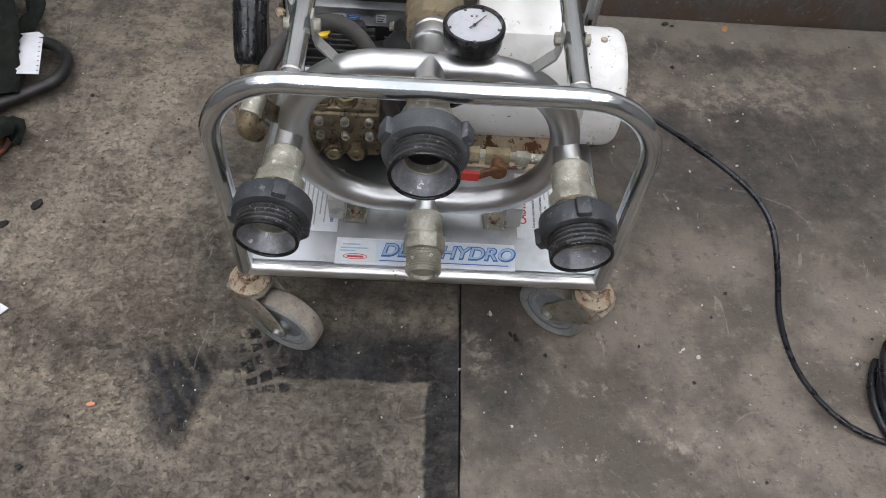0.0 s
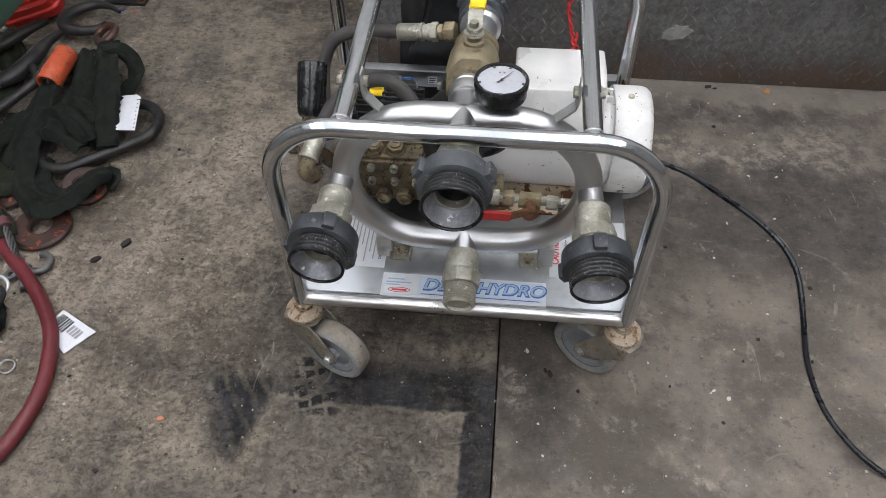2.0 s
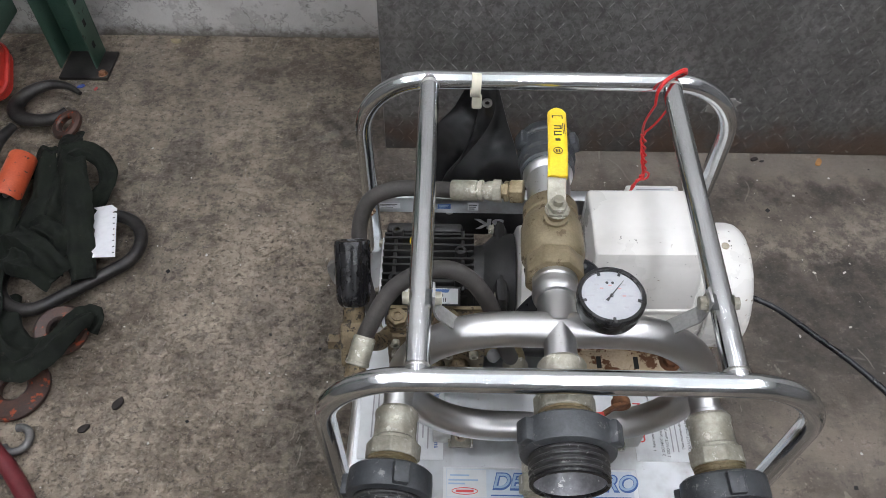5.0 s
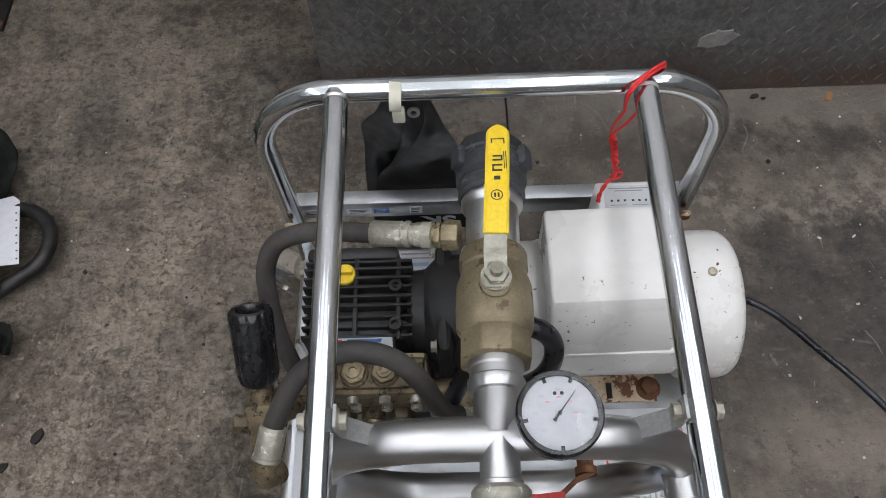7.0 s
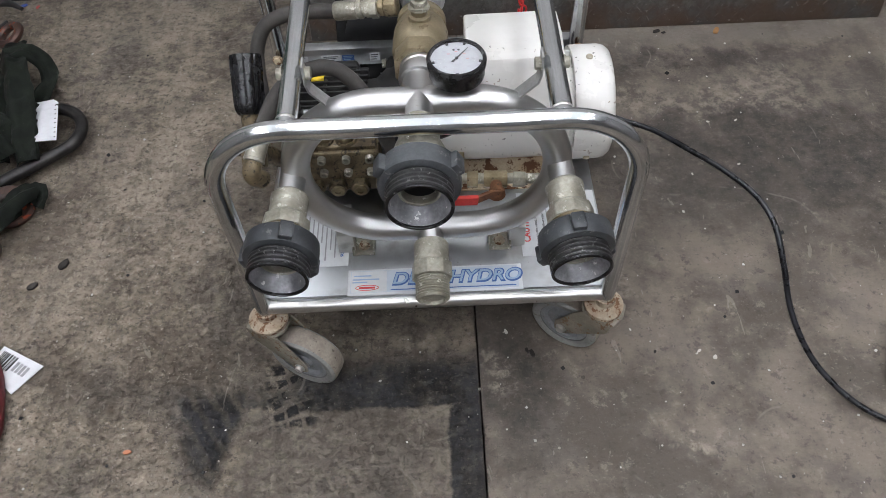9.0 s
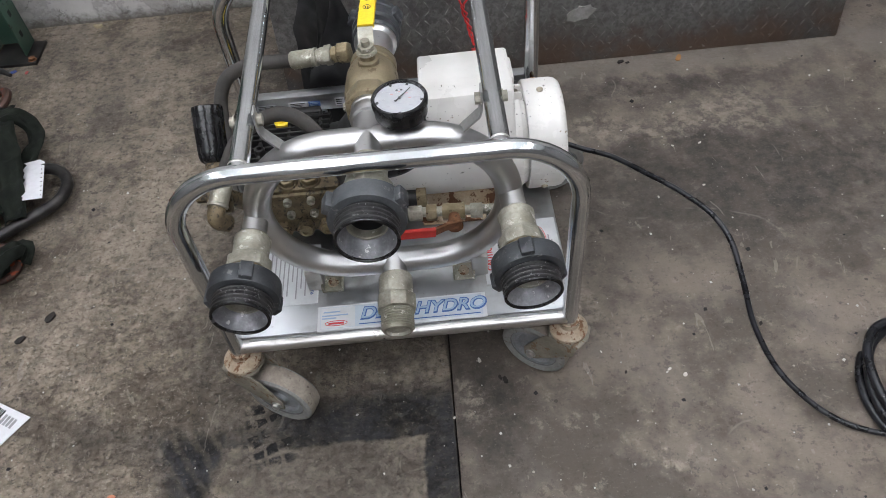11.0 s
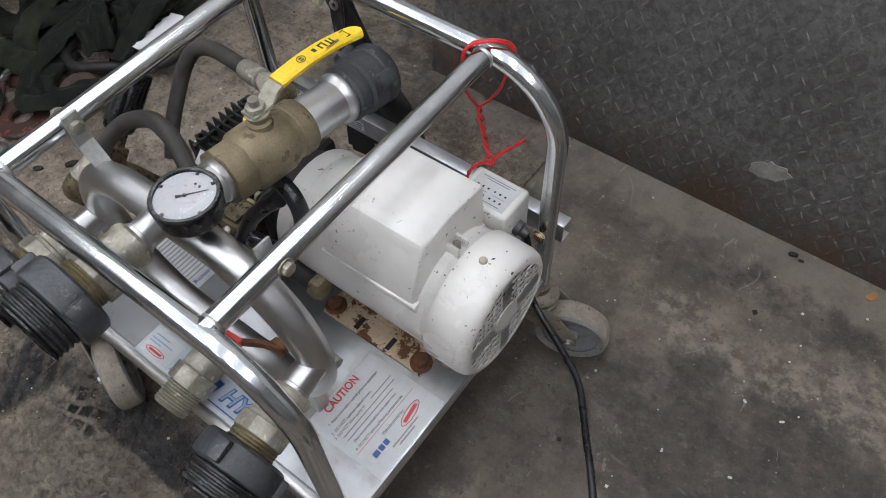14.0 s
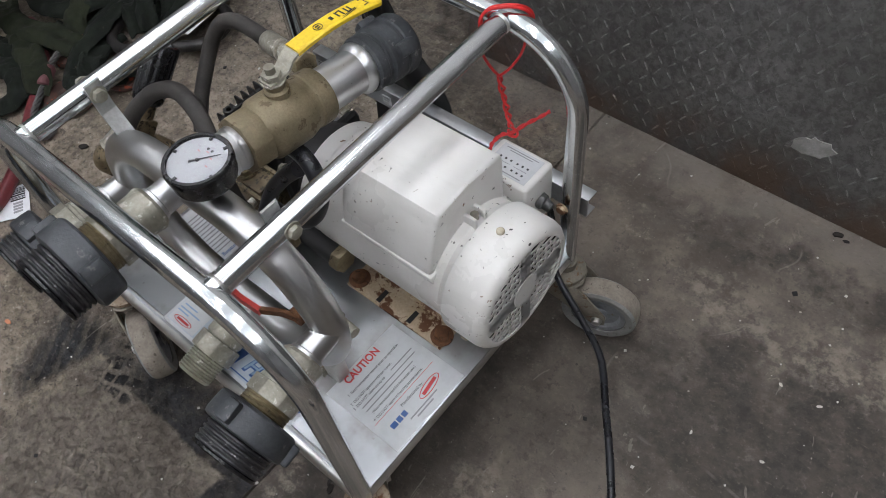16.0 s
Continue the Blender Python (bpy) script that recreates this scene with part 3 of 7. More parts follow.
def wall_material():
    """White paint on block, flaking and dirty at the foot."""
    k = Nodes("flaking_wall")
    sep = k.n("ShaderNodeSeparateXYZ")
    k.t.links.new(k.pos(), sep.inputs[0])
    n1, n2 = k.noise(4.0, 5, 0.6), k.noise(34.0, 8, 0.75)
    col = k.mix(k.ramp(n1, 0.3, 0.7), (0.45, 0.435, 0.415), (0.6, 0.585, 0.56))
    flake = k.ramp(k.noise(13.0, 8, 0.7), 0.54, 0.57)
    col = k.mix(k.math("MULTIPLY", flake, 0.55), col, (0.36, 0.345, 0.325))
    col = k.mix(k.ramp(n2, 0.56, 0.68, 0.0, 0.7), col, (0.27, 0.25, 0.23))
    crack = k.ramp(k.math("ABSOLUTE", k.math("SUBTRACT", k.noise(7.0, 6, 0.6), 0.5)), 0.002, 0.01, 0.5, 0.0)
    col = k.mix(crack, col, (0.1, 0.09, 0.08))
    foot = k.ramp(k.math("ADD", sep.outputs[2], k.math("MULTIPLY", k.math("SUBTRACT", n2, 0.5), 0.1)), 0.0, 0.04, 1.0, 0.0)
    col = k.mix(k.math("MULTIPLY", foot, 0.85), col, (0.09, 0.075, 0.058))
    k.bump(k.math("ADD", k.math("MULTIPLY", n2, 0.7), k.math("MULTIPLY", flake, 0.6)), 0.8, 0.005)
    return k.set(Base_Color=col, Roughness=0.75)


FLOOR = floor_material()
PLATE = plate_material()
WALL = wall_material()
CEIL = plain("ceiling_paint", (0.74, 0.77, 0.76), (0.79, 0.82, 0.81), 0.8, 0.0, 3, 60, 0.2, dirt=0.15)
WALLDULL = plain("added_wall", (0.15, 0.145, 0.14), (0.21, 0.205, 0.2), 0.8, 0.0, 2, 60, 0.2)
k = Nodes("lamp_diffuser")
k.bsdf.inputs["Emission Color"].default_value = (0.945, 0.958, 1.045, 1)
k.bsdf.inputs["Emission Strength"].default_value = LAMP_POWER
GLOW = k.set(Base_Color=(0.8, 0.8, 0.8))

# ---- the room ----
JOINT = 0.067
X0, X1, Y0, Y1, TOP = -3.2, 3.4, -3.0, 1.797, 3.2
bm = bmesh.new()
box(bm, ((X0 + JOINT - 0.0013) / 2, (Y0 + 2.2) / 2, -0.06), (JOINT - 0.0013 - X0, 2.2 - Y0, 0.12), bevel=0.0012)
box(bm, ((X1 + JOINT + 0.0013) / 2, (Y0 + 2.2) / 2, -0.06), (X1 - JOINT - 0.0013, 2.2 - Y0, 0.12), bevel=0.0012)
solo("floor", bm, FLOOR, "stained grey-brown concrete workshop floor with a sawn joint", "floor", kind="structure")
bm = box(bmesh.new(), (0.1, 0, -0.14), (7, 6.4, 0.1))
solo("floor_base", bm, DARK, "dark fill below the floor joint", "floor", kind="structure")
bm = box(bmesh.new(), (0.1, Y1 + 0.1, TOP / 2), (6.8, 0.2, TOP))
solo("wall_north", bm, WALL, "white-painted block wall, flaking at its foot", "wall", kind="structure")
# three unseen walls and a ceiling, added and toned for bounce and reflections
bm = box(bmesh.new(), (0.1, Y0 - 0.1, TOP / 2), (6.8, 0.2, TOP))
solo("wall_south", bm, WALLDULL, "unseen grey wall added to close the room", "wall", kind="structure")
bm = box(bmesh.new(), (X0 - 0.1, -0.6, TOP / 2), (0.2, 4.8, TOP))
solo("wall_west", bm, WALLDULL, "unseen grey wall added to close the room", "wall", kind="structure")
bm = box(bmesh.new(), (X1 + 0.1, -0.6, TOP / 2), (0.2, 4.8, TOP))
solo("wall_east", bm, WALLDULL, "unseen grey wall added to close the room", "wall", kind="structure")
bm = box(bmesh.new(), (0.1, -0.5, TOP + 0.06), (7, 5.4, 0.12))
solo("ceiling", bm, CEIL, "unseen off-white ceiling added for bounce and reflections", "ceiling", kind="structure")


def ceiling_light(x, y, length, turn):
    m = pose(x, y, TOP - 0.4, 0, 0, turn)
    t = thing("ceiling_light", (x, y, TOP - 0.4), "hanging twin-tube ceiling light, switched on", "ceiling light", "ceiling lights")
    part("housing", prism(bmesh.new(), [(-0.03, 0.0), (0.03, 0.0), (0.018, 0.05), (-0.018, 0.05)], -length / 2, length / 2, m @ Matrix.Rotation(radians(90), 4, "X") @ Matrix.Rotation(radians(90), 4, "Y"), 0.004), CEIL, t)
    for sy in (-1, 1):
        part("tube", sweep(bmesh.new(), [m @ Vector((-length / 2 + 0.03, sy * 0.055, -0.01)), m @ Vector((length / 2 - 0.03, sy * 0.055, -0.01))], 0.019), GLOW, t)
    for sx in (-1, 1):
        part("end_cap", box(bmesh.new(), (sx * (length / 2 - 0.015), 0, -0.005), (0.03, 0.16, 0.06), m, 0.006), CEIL, t)
        part("hanger", sweep(bmesh.new(), [m @ Vector((sx * length * 0.35, 0, 0.045)), m @ Vector((sx * length * 0.35, 0, 0.4))], 0.004), GREYSTEEL, t)


for lx in (-1.75, -0.6, 0.5, 1.65):
    for ly in (1.0, -0.55, -2.1):
        ceiling_light(lx, ly, 1.4, 90)

# ---- diamond-plate platform behind the cart ----
PX0, PX1, PH, LEAN_BACK = -0.27, 1.05, 0.85, 0.14
platform = thing("steel_platform", (0.39, 1.6, 0), "dark grey diamond-plate steel platform with a rusty foot", "platform")
bm = bmesh.new()
prism(bm, [(1.41, 0.0), (1.41 + LEAN_BACK * PH, PH), (1.786, PH), (1.786, 0.0)], PX0, PX1, Matrix(((0, 0, 1, 0), (1, 0, 0, 0), (0, 1, 0, 0), (0, 0, 0, 1))), 0.004)
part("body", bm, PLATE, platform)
bm = bmesh.new()
PITCH = 0.0225
rows_n, cols_n = int(0.6 / PITCH), int((PX1 - PX0) / PITCH)
for i in range(rows_n):
    for j in range(cols_n):
        px, pz = PX0 + PITCH * (j + 0.6), 0.012 + PITCH * (i + 0.5)
        if px > PX1 - 0.012:
            continue
        a = radians((52 if (i + j) % 2 else -52) + random.uniform(-8, 8))
        dx, dz = math.cos(a), math.sin(a)
        worn = random.uniform(0.25, 1.05)
        ln, wd, hh = 0.0105 * random.uniform(0.8, 1.08), 0.0023 * random.uniform(0.8, 1.1), 0.0015 * worn
        base_y = lambda zz: 1.41 + LEAN_BACK * zz
        ring = []
        for s, w in ((-1, 0), (-0.45, 1), (0.45, 1), (1, 0), (0.45, -1), (-0.45, -1)):
            xx, zz = px + dx * ln * s - dz * wd * w, pz + dz * ln * s + dx * wd * w
            ring.append(bm.verts.new((xx, base_y(zz) + 0.0003, zz)))
        t0 = bm.verts.new((px - dx * ln * 0.5, base_y(pz - dz * ln * 0.5) - hh, pz - dz * ln * 0.5))
        t1 = bm.verts.new((px + dx * ln * 0.5, base_y(pz + dz * ln * 0.5) - hh, pz + dz * ln * 0.5))
        for f in ((ring[0], ring[1], t0), (ring[1], ring[2], t1, t0), (ring[2], ring[3], t1), (ring[3], ring[4], t1), (ring[4], ring[5], t0, t1), (ring[5], ring[0], t0)):
            bm.faces.new(f)
tread = part("raised_tread", bm, PLATE, platform)
tagged(tread, "raised diamond pattern of the plate", kind="stuff")
bm = bmesh.new()
random.seed(8)
patch = []
for i in range(22):
    a = i / 22 * math.tau
    rr = 0.024 + 0.006 * math.sin(a * 2 + 0.6) + random.uniform(-0.004, 0.004)
    patch.append((rr * 1.15 * math.cos(a), rr * 0.85 * math.sin(a)))
prism(bm, patch, 0, 0.0026,
      Matrix.Translation((0.432, 1.41 + LEAN_BACK * 0.122, 0.122)) @ Matrix.Rotation(radians(90) - math.atan(LEAN_BACK), 4, "X"))
part("scrape", bm, plain("bare_scrape", (0.2, 0.195, 0.18), (0.31, 0.3, 0.28), 0.6, 0.0, 60, 200, 0.4), platform, "pale scraped patch")

# ---- the pump cart ----
CART_LABEL = "stainless tube pump cart with white motor and hose outlets"
cart = thing("pump_cart", (0, 0.78, 0), CART_LABEL, "pump cart")
R = 0.0125
FY, RY, FZ, RZ = 0.57, 0.997, 0.526, 0.538
END = {FY: (-0.253, 0.2575), RY: (-0.2465, 0.2555)}
RAIL = {-1: -0.1525, 1: 0.158}

for y, z, name in ((FY, FZ, "front_hoop"), (RY, RZ, "rear_hoop")):
    pts = fillet([(END[y][0], y, 0.152), (END[y][0], y, z), (END[y][1], y, z), (END[y][1], y, 0.152)], 0.095, 12)
    part(name, sweep(bmesh.new(), pts, R), CHROME, cart)
for sx in (-1, 1):
    part("top_rail", sweep(bmesh.new(), [(RAIL[sx], FY + 0.004, FZ), (RAIL[sx], 0.78, (FZ + RZ) / 2), (RAIL[sx], RY - 0.004, RZ)], R), CHROME, cart)
    part("side_tube", sweep(bmesh.new(), [(END[FY][(sx + 1) // 2], FY, 0.17), (END[RY][(sx + 1) // 2], RY, 0.17)], 0.011), TUBE_DULL, cart)
for y in (FY, RY):
    part("cross_tube", sweep(bmesh.new(), [(END[y][0], y, 0.17), (END[y][1], y, 0.17)], 0.0115), TUBE_DULL, cart)
for sx in (-1, 1):
    for y, z in ((FY, FZ), (RY, RZ)):
        d = 1 if y == FY else -1
        part("weld", lathe(bmesh.new(), [(0.0126, 0), (0.0133, 0.0015), (0.013, 0.003), (0.0125, 0.0045)], axis((RAIL[sx], y + d * 0.0105, z), (0, d, 0)), 20), TUBE_DULL, cart)

bm = box(bmesh.new(), (0.006, 0.785, 0.1815), (0.518, 0.42, 0.005), bevel=0.0015)
box(bm, (0.004, 0.5705, 0.176), (0.47, 0.003, 0.014))
part("tray", bm, SHEET, cart, "dull stainless sheet tray")


# labels on the tray
def tray_label(name, x0, y0, x1, y1, label):
    return part(name, box(bmesh.new(), ((x0 + x1) / 2, (y0 + y1) / 2, 0.1845), (x1 - x0, y1 - y0, 0.0008), bevel=0.0003), LABEL, cart, label)


def bars(parent, m, rows, material, name="print_line", h=0.0022):
    """Unreadable print as thin bars: rows of (x, y, length) in the frame m."""
    for x, y, ln in rows:
        part(name, box(bmesh.new(), (x + ln / 2, y, 0.0002), (ln, h, 0.0004), m), material, parent)


ZL = 0.1851
lab = tray_label("name_label", -0.127, 0.5725, 0.133, 0.619, "white and blue name label on the tray front")
part("label_field", box(bmesh.new(), (0.002, 0.5965, ZL - 0.0001), (0.25, 0.039, 0.0004)), flat("label_blue_grey", (0.5, 0.56, 0.62), 0.35), lab)
part("label_panel", box(bmesh.new(), (-0.0955, 0.5965, ZL + 0.0001), (0.053, 0.037, 0.0004)), LABEL, lab)
part("label_border", box(bmesh.new(), (0.03, 0.5805, ZL + 0.0002), (0.186, 0.0016, 0.0004)), INKBLUE, lab)
lettering("HYDRO", 0.031, pose(0.077, 0.5985, ZL + 0.0002), INKBLUE, lab, 0.25, wide=1.0, bold=0.0017)
lettering("HYDRO", 0.0285, pose(0.0765, 0.5992, ZL + 0.0006), INKPALE, lab, 0.25, wide=1.08, bold=0.0002)
lettering("DE", 0.031, pose(-0.042, 0.5985, ZL + 0.0002), INKBLUE, lab, 0.25, wide=1.0, bold=0.0017)
lettering("DE", 0.0285, pose(-0.0425, 0.5992, ZL + 0.0006), INKPALE, lab, 0.25, wide=1.08, bold=0.0002)
for i in range(2):
    bm = prism(bmesh.new(), [(-0.0085, -0.0105), (0.0045, -0.0105), (0.0092, 0.0105), (-0.0038, 0.0105)], 0, 0.0004, pose(-0.012 + i * 0.0175, 0.5985, ZL + 0.0002))
    part("emblem_bar", bm, INKBLUE, lab)
bars(lab, pose(0, 0, ZL + 0.0003), [(-0.118, 0.607, 0.026), (-0.12, 0.6005, 0.04), (-0.12, 0.5955, 0.022)], INKPALE)
NAME_LABEL = lab

lab = tray_label("caution_label", 0.138, 0.632, 0.262, 0.759, "white caution label with red heading")
m = pose(0.2, 0.695, ZL, 0, 0, 90)
lettering("CAUTION", 0.0155, m @ pose(-0.006, 0.052, 0), INKRED, lab, wide=0.86, bold=0.0004)
TEXT = ((0.036, "1  Read instruction manual prior to operation", 0.0056), (0.0245, "2  DO NOT operate without water.", 0.0056), (0.0175, "3  DO NOT allow pump to", 0.0056),
        (-0.0035, "(Not recommended for hot water use.)", 0.0056), (-0.0125, "4  DO NOT store at freezing temperatures.", 0.0056))
for ty, words, size in TEXT:
    wide = len(words) * size * 0.44
    lettering(words, size, m @ pose(-0.057 + wide / 2 + (0.008 if words[0] == "(" else 0.0), ty, 0.0002), INKBLACK, lab, wide=0.9)
bars(lab, m, [(0.012, 0.0175, 0.04), (-0.049, 0.0105, 0.1), (-0.049, 0.0035, 0.088)], INK, h=0.0016)
bars(lab, m, [(-0.056, -0.0175, 0.11)], INKRED, h=0.0005)
lettering("Manufactured by:", 0.0062, m @ pose(0.004, -0.026, 0.0002), INKBLACK, lab, wide=0.95)
bars(lab, m, [(-0.022, -0.047, 0.05), (-0.014, -0.0515, 0.03)], INK, h=0.002)
bars(lab, m, [(-0.045, -0.036, 0.009), (-0.034, -0.036, 0.007), (-0.025, -0.036, 0.007)], INKBLUE, "emblem_bar", 0.0075)


def oval_emblem(m, a, b, parent):
    """A plain oval outline with a bar in it."""
    ring = [m @ Vector((a * math.cos(q), b * math.sin(q), 0.0003)) for q in [i * math.tau / 32 for i in range(32)]]
    part("emblem_ring", sweep(bmesh.new(), ring, [(-0.0005, -0.0002), (0.0005, -0.0002), (0.0005, 0.0002), (-0.0005, 0.0002)], True, up=(0, 0, 1)), INKRED, parent)
    part("emblem_bar", box(bmesh.new(), (0, 0, 0.0002), (a * 1.4, b * 0.75, 0.0004), m), INKRED, parent)


oval_emblem(pose(-0.098, 0.5855, ZL + 0.0003), 0.017, 0.0045, NAME_LABEL)
oval_emblem(m @ pose(0.026, -0.036, 0, 0, 0, 8), 0.02, 0.0062, lab)

lab = tray_label("instruction_label", -0.247, 0.628, -0.128, 0.75, "white label with printed operating instructions")
m = pose(-0.1875, 0.689, ZL, 0, 0, -90)
lettering("Operating Instructions", 0.0098, m @ pose(0.0, 0.05, 0.0002), INKBLUE, lab, wide=0.98, bold=0.0001)
bars(lab, m, [(-0.055, 0.038 - i * 0.0072, (0.1, 0.085, 0.105, 0.07, 0.098)[i % 5]) for i in range(12)], INK, h=0.002)

lab = tray_label("model_label", -0.118, 0.958, -0.05, 0.995, "pale blue model label on the tray behind the pump")
bars(lab, pose(-0.114, 0.975, ZL), [(0.0, 0.015, 0.05), (0.0, 0.008, 0.06), (0.0, -0.012, 0.045)], INK)
bars(lab, pose(-0.114, 0.975, ZL), [(0.01, -0.002, 0.03)], INKPALE, h=0.006)

# clamps on the tray
for sx in (-1, 1):
    c = group_part("clamp", (sx * 0.104, 0.662, 0.19), cart, "small steel hold-down clamp")
    bm = bmesh.new()
    box(bm, (sx * 0.104, 0.662, 0.1862), (0.034, 0.032, 0.003), bevel=0.0008)
    for ex in (-0.0155, 0.0155):
        box(bm, (sx * 0.104 + ex, 0.662, 0.192), (0.003, 0.032, 0.013), bevel=0.0008)
    part("saddle", bm, GALV, c)
    part("nut", hexbolt(bmesh.new(), (sx * 0.104, 0.662, 0.188), (0, 0, 1), 0.007, 0.007), SWIVEL, c)


# casters
RIM = plain("grey_rim", (0.2, 0.21, 0.22), (0.29, 0.3, 0.31), 0.5, 0.2, 40, 260, 0.2, (0.2, 0.17, 0.12), 0.64)


RIMDARK = plain("dark_rim_ring", (0.1, 0.1, 0.1), (0.16, 0.16, 0.155), 0.6, 0.1, 40, 260, 0.3)


def caster(px, py, turn, off, swivel_mat):
    """A swivel caster under a leg: turn is the way its wheel trails, in degrees."""
    c = group_part("caster", (px, py, 0.1), cart)
    m = pose(px, py, 0, 0, 0, turn)
    wr, hw = 0.0575, 0.018
    w = m @ Matrix.Translation((off, 0, wr)) @ Matrix.Rotation(radians(90), 4, "X")
    bm = lathe(bmesh.new(), [(0.042, -hw + 0.002), (0.05, -hw), (wr - 0.005, -hw), (wr - 0.001, -hw + 0.003), (wr, -0.008), (wr, 0.008), (wr - 0.001, hw - 0.003), (wr - 0.005, hw), (0.05, hw), (0.042, hw - 0.002)], w, 44, True)
    part("tyre", bm, TYRE, c)
    bm = lathe(bmesh.new(), [(wr - 0.0008, -hw + 0.0035), (wr + 0.0006, -0.008), (wr + 0.0007, 0.008), (wr - 0.0008, hw - 0.0035)], w, 44)
    part("tread", bm, TREAD, c)
    bm = lathe(bmesh.new(), [(0.0, -0.0165), (0.012, -0.0165), (0.014, -0.01), (0.03, -0.008), (0.034, -0.0135), (0.0415, -0.0135), (0.0425, 0), (0.0415, 0.0135), (0.034, 0.0135), (0.03, 0.008), (0.014, 0.01), (0.012, 0.0165), (0, 0.0165)], w, 44)
    part("rim", bm, RIM, c)
    for s in (-1, 1):
        # a proud dark ring draws the groove instead of a cut
        part("rim_groove", lathe(bmesh.new(), [(0.0408, s * 0.0136), (0.0408, s * 0.0148), (0.0432, s * 0.0158), (0.0432, s * 0.0142)], w, 40, True), RIMDARK, c)
        part("hub_cap", lathe(bmesh.new(), [(0.0, s * 0.018), (0.011, s * 0.018), (0.0125, s * 0.0165), (0.0, s * 0.016)], w, 24), ZINC, c)
    for s in (-1, 1):
        bm = bmesh.new()
        out = [(-0.026, 0.127), (0.024, 0.127), (0.036, 0.115), (off + 0.012, wr + 0.012), (off + 0.012, wr - 0.008), (off, wr - 0.014), (off - 0.012, wr - 0.008), (-0.02, 0.1)]
        prism(bm, out, -0.0015, 0.0015, m @ Matrix.Translation((0, s * 0.0225, 0)) @ Matrix.Rotation(radians(90), 4, "X"), 0.0006)
        part("fork_cheek", bm, FORK, c)
    part("fork_crown", prism(bmesh.new(), [(-0.028, -0.023), (0.022, -0.023), (0.03, -0.012), (0.03, 0.012), (0.022, 0.023), (-0.028, 0.023), (-0.034, 0)], 0.1245, 0.129, m, 0.0015), FORK, c)
    part("swivel", lathe(bmesh.new(), [(0, 0.127), (0.024, 0.128), (0.029, 0.133), (0.0295, 0.14), (0.022, 0.146), (0.015, 0.148), (0.015, 0.16), (0, 0.16)], m, 28), swivel_mat, c)
    for s in (-1, 1):
        part("axle_nut", hexbolt(bmesh.new(), m @ Vector((off, s * 0.0245, wr)), m.to_3x3() @ Vector((0, s, 0)), 0.007, 0.006), ZINC, c)


caster(END[FY][0], FY, -24, 0.052, SWIVEL)
caster(END[FY][1], FY, 146, 0.052, SWIVEL)
caster(END[RY][1], RY, 18, 0.058, FORK)
caster(END[RY][0], RY, 150, 0.052, FORK)

# ---- manifold: a loop of pipe standing on the tray ----
MY, MZ0, MZ1, MX, MR = 0.655, 0.239, 0.483, 0.176, 0.0195
manifold = group_part("manifold", (0, MY, 0.365), cart, "welded loop of brushed stainless pipe")
loop = fillet([(-MX, MY, MZ0), (-MX, MY, MZ1), (MX, MY, MZ1), (MX, MY, MZ0)], 0.121, 14, True)
part("pipe_loop", sweep(bmesh.new(), loop, [(MR * math.cos(a), MR * math.sin(a)) for a in [i * math.tau / 24 for i in range(24)]], True, up=(0, 1, 0)), PIPE, manifold)
bm = box(bmesh.new(), (-0.13, 0.663, 0.205), (0.025, 0.02, 0.045), bevel=0.002)
part("foot", bm, ZINC, manifold)
bm = box(bmesh.new(), (0.13, 0.663, 0.205), (0.025, 0.02, 0.045), bevel=0.002)
part("foot", bm, ZINC, manifold)


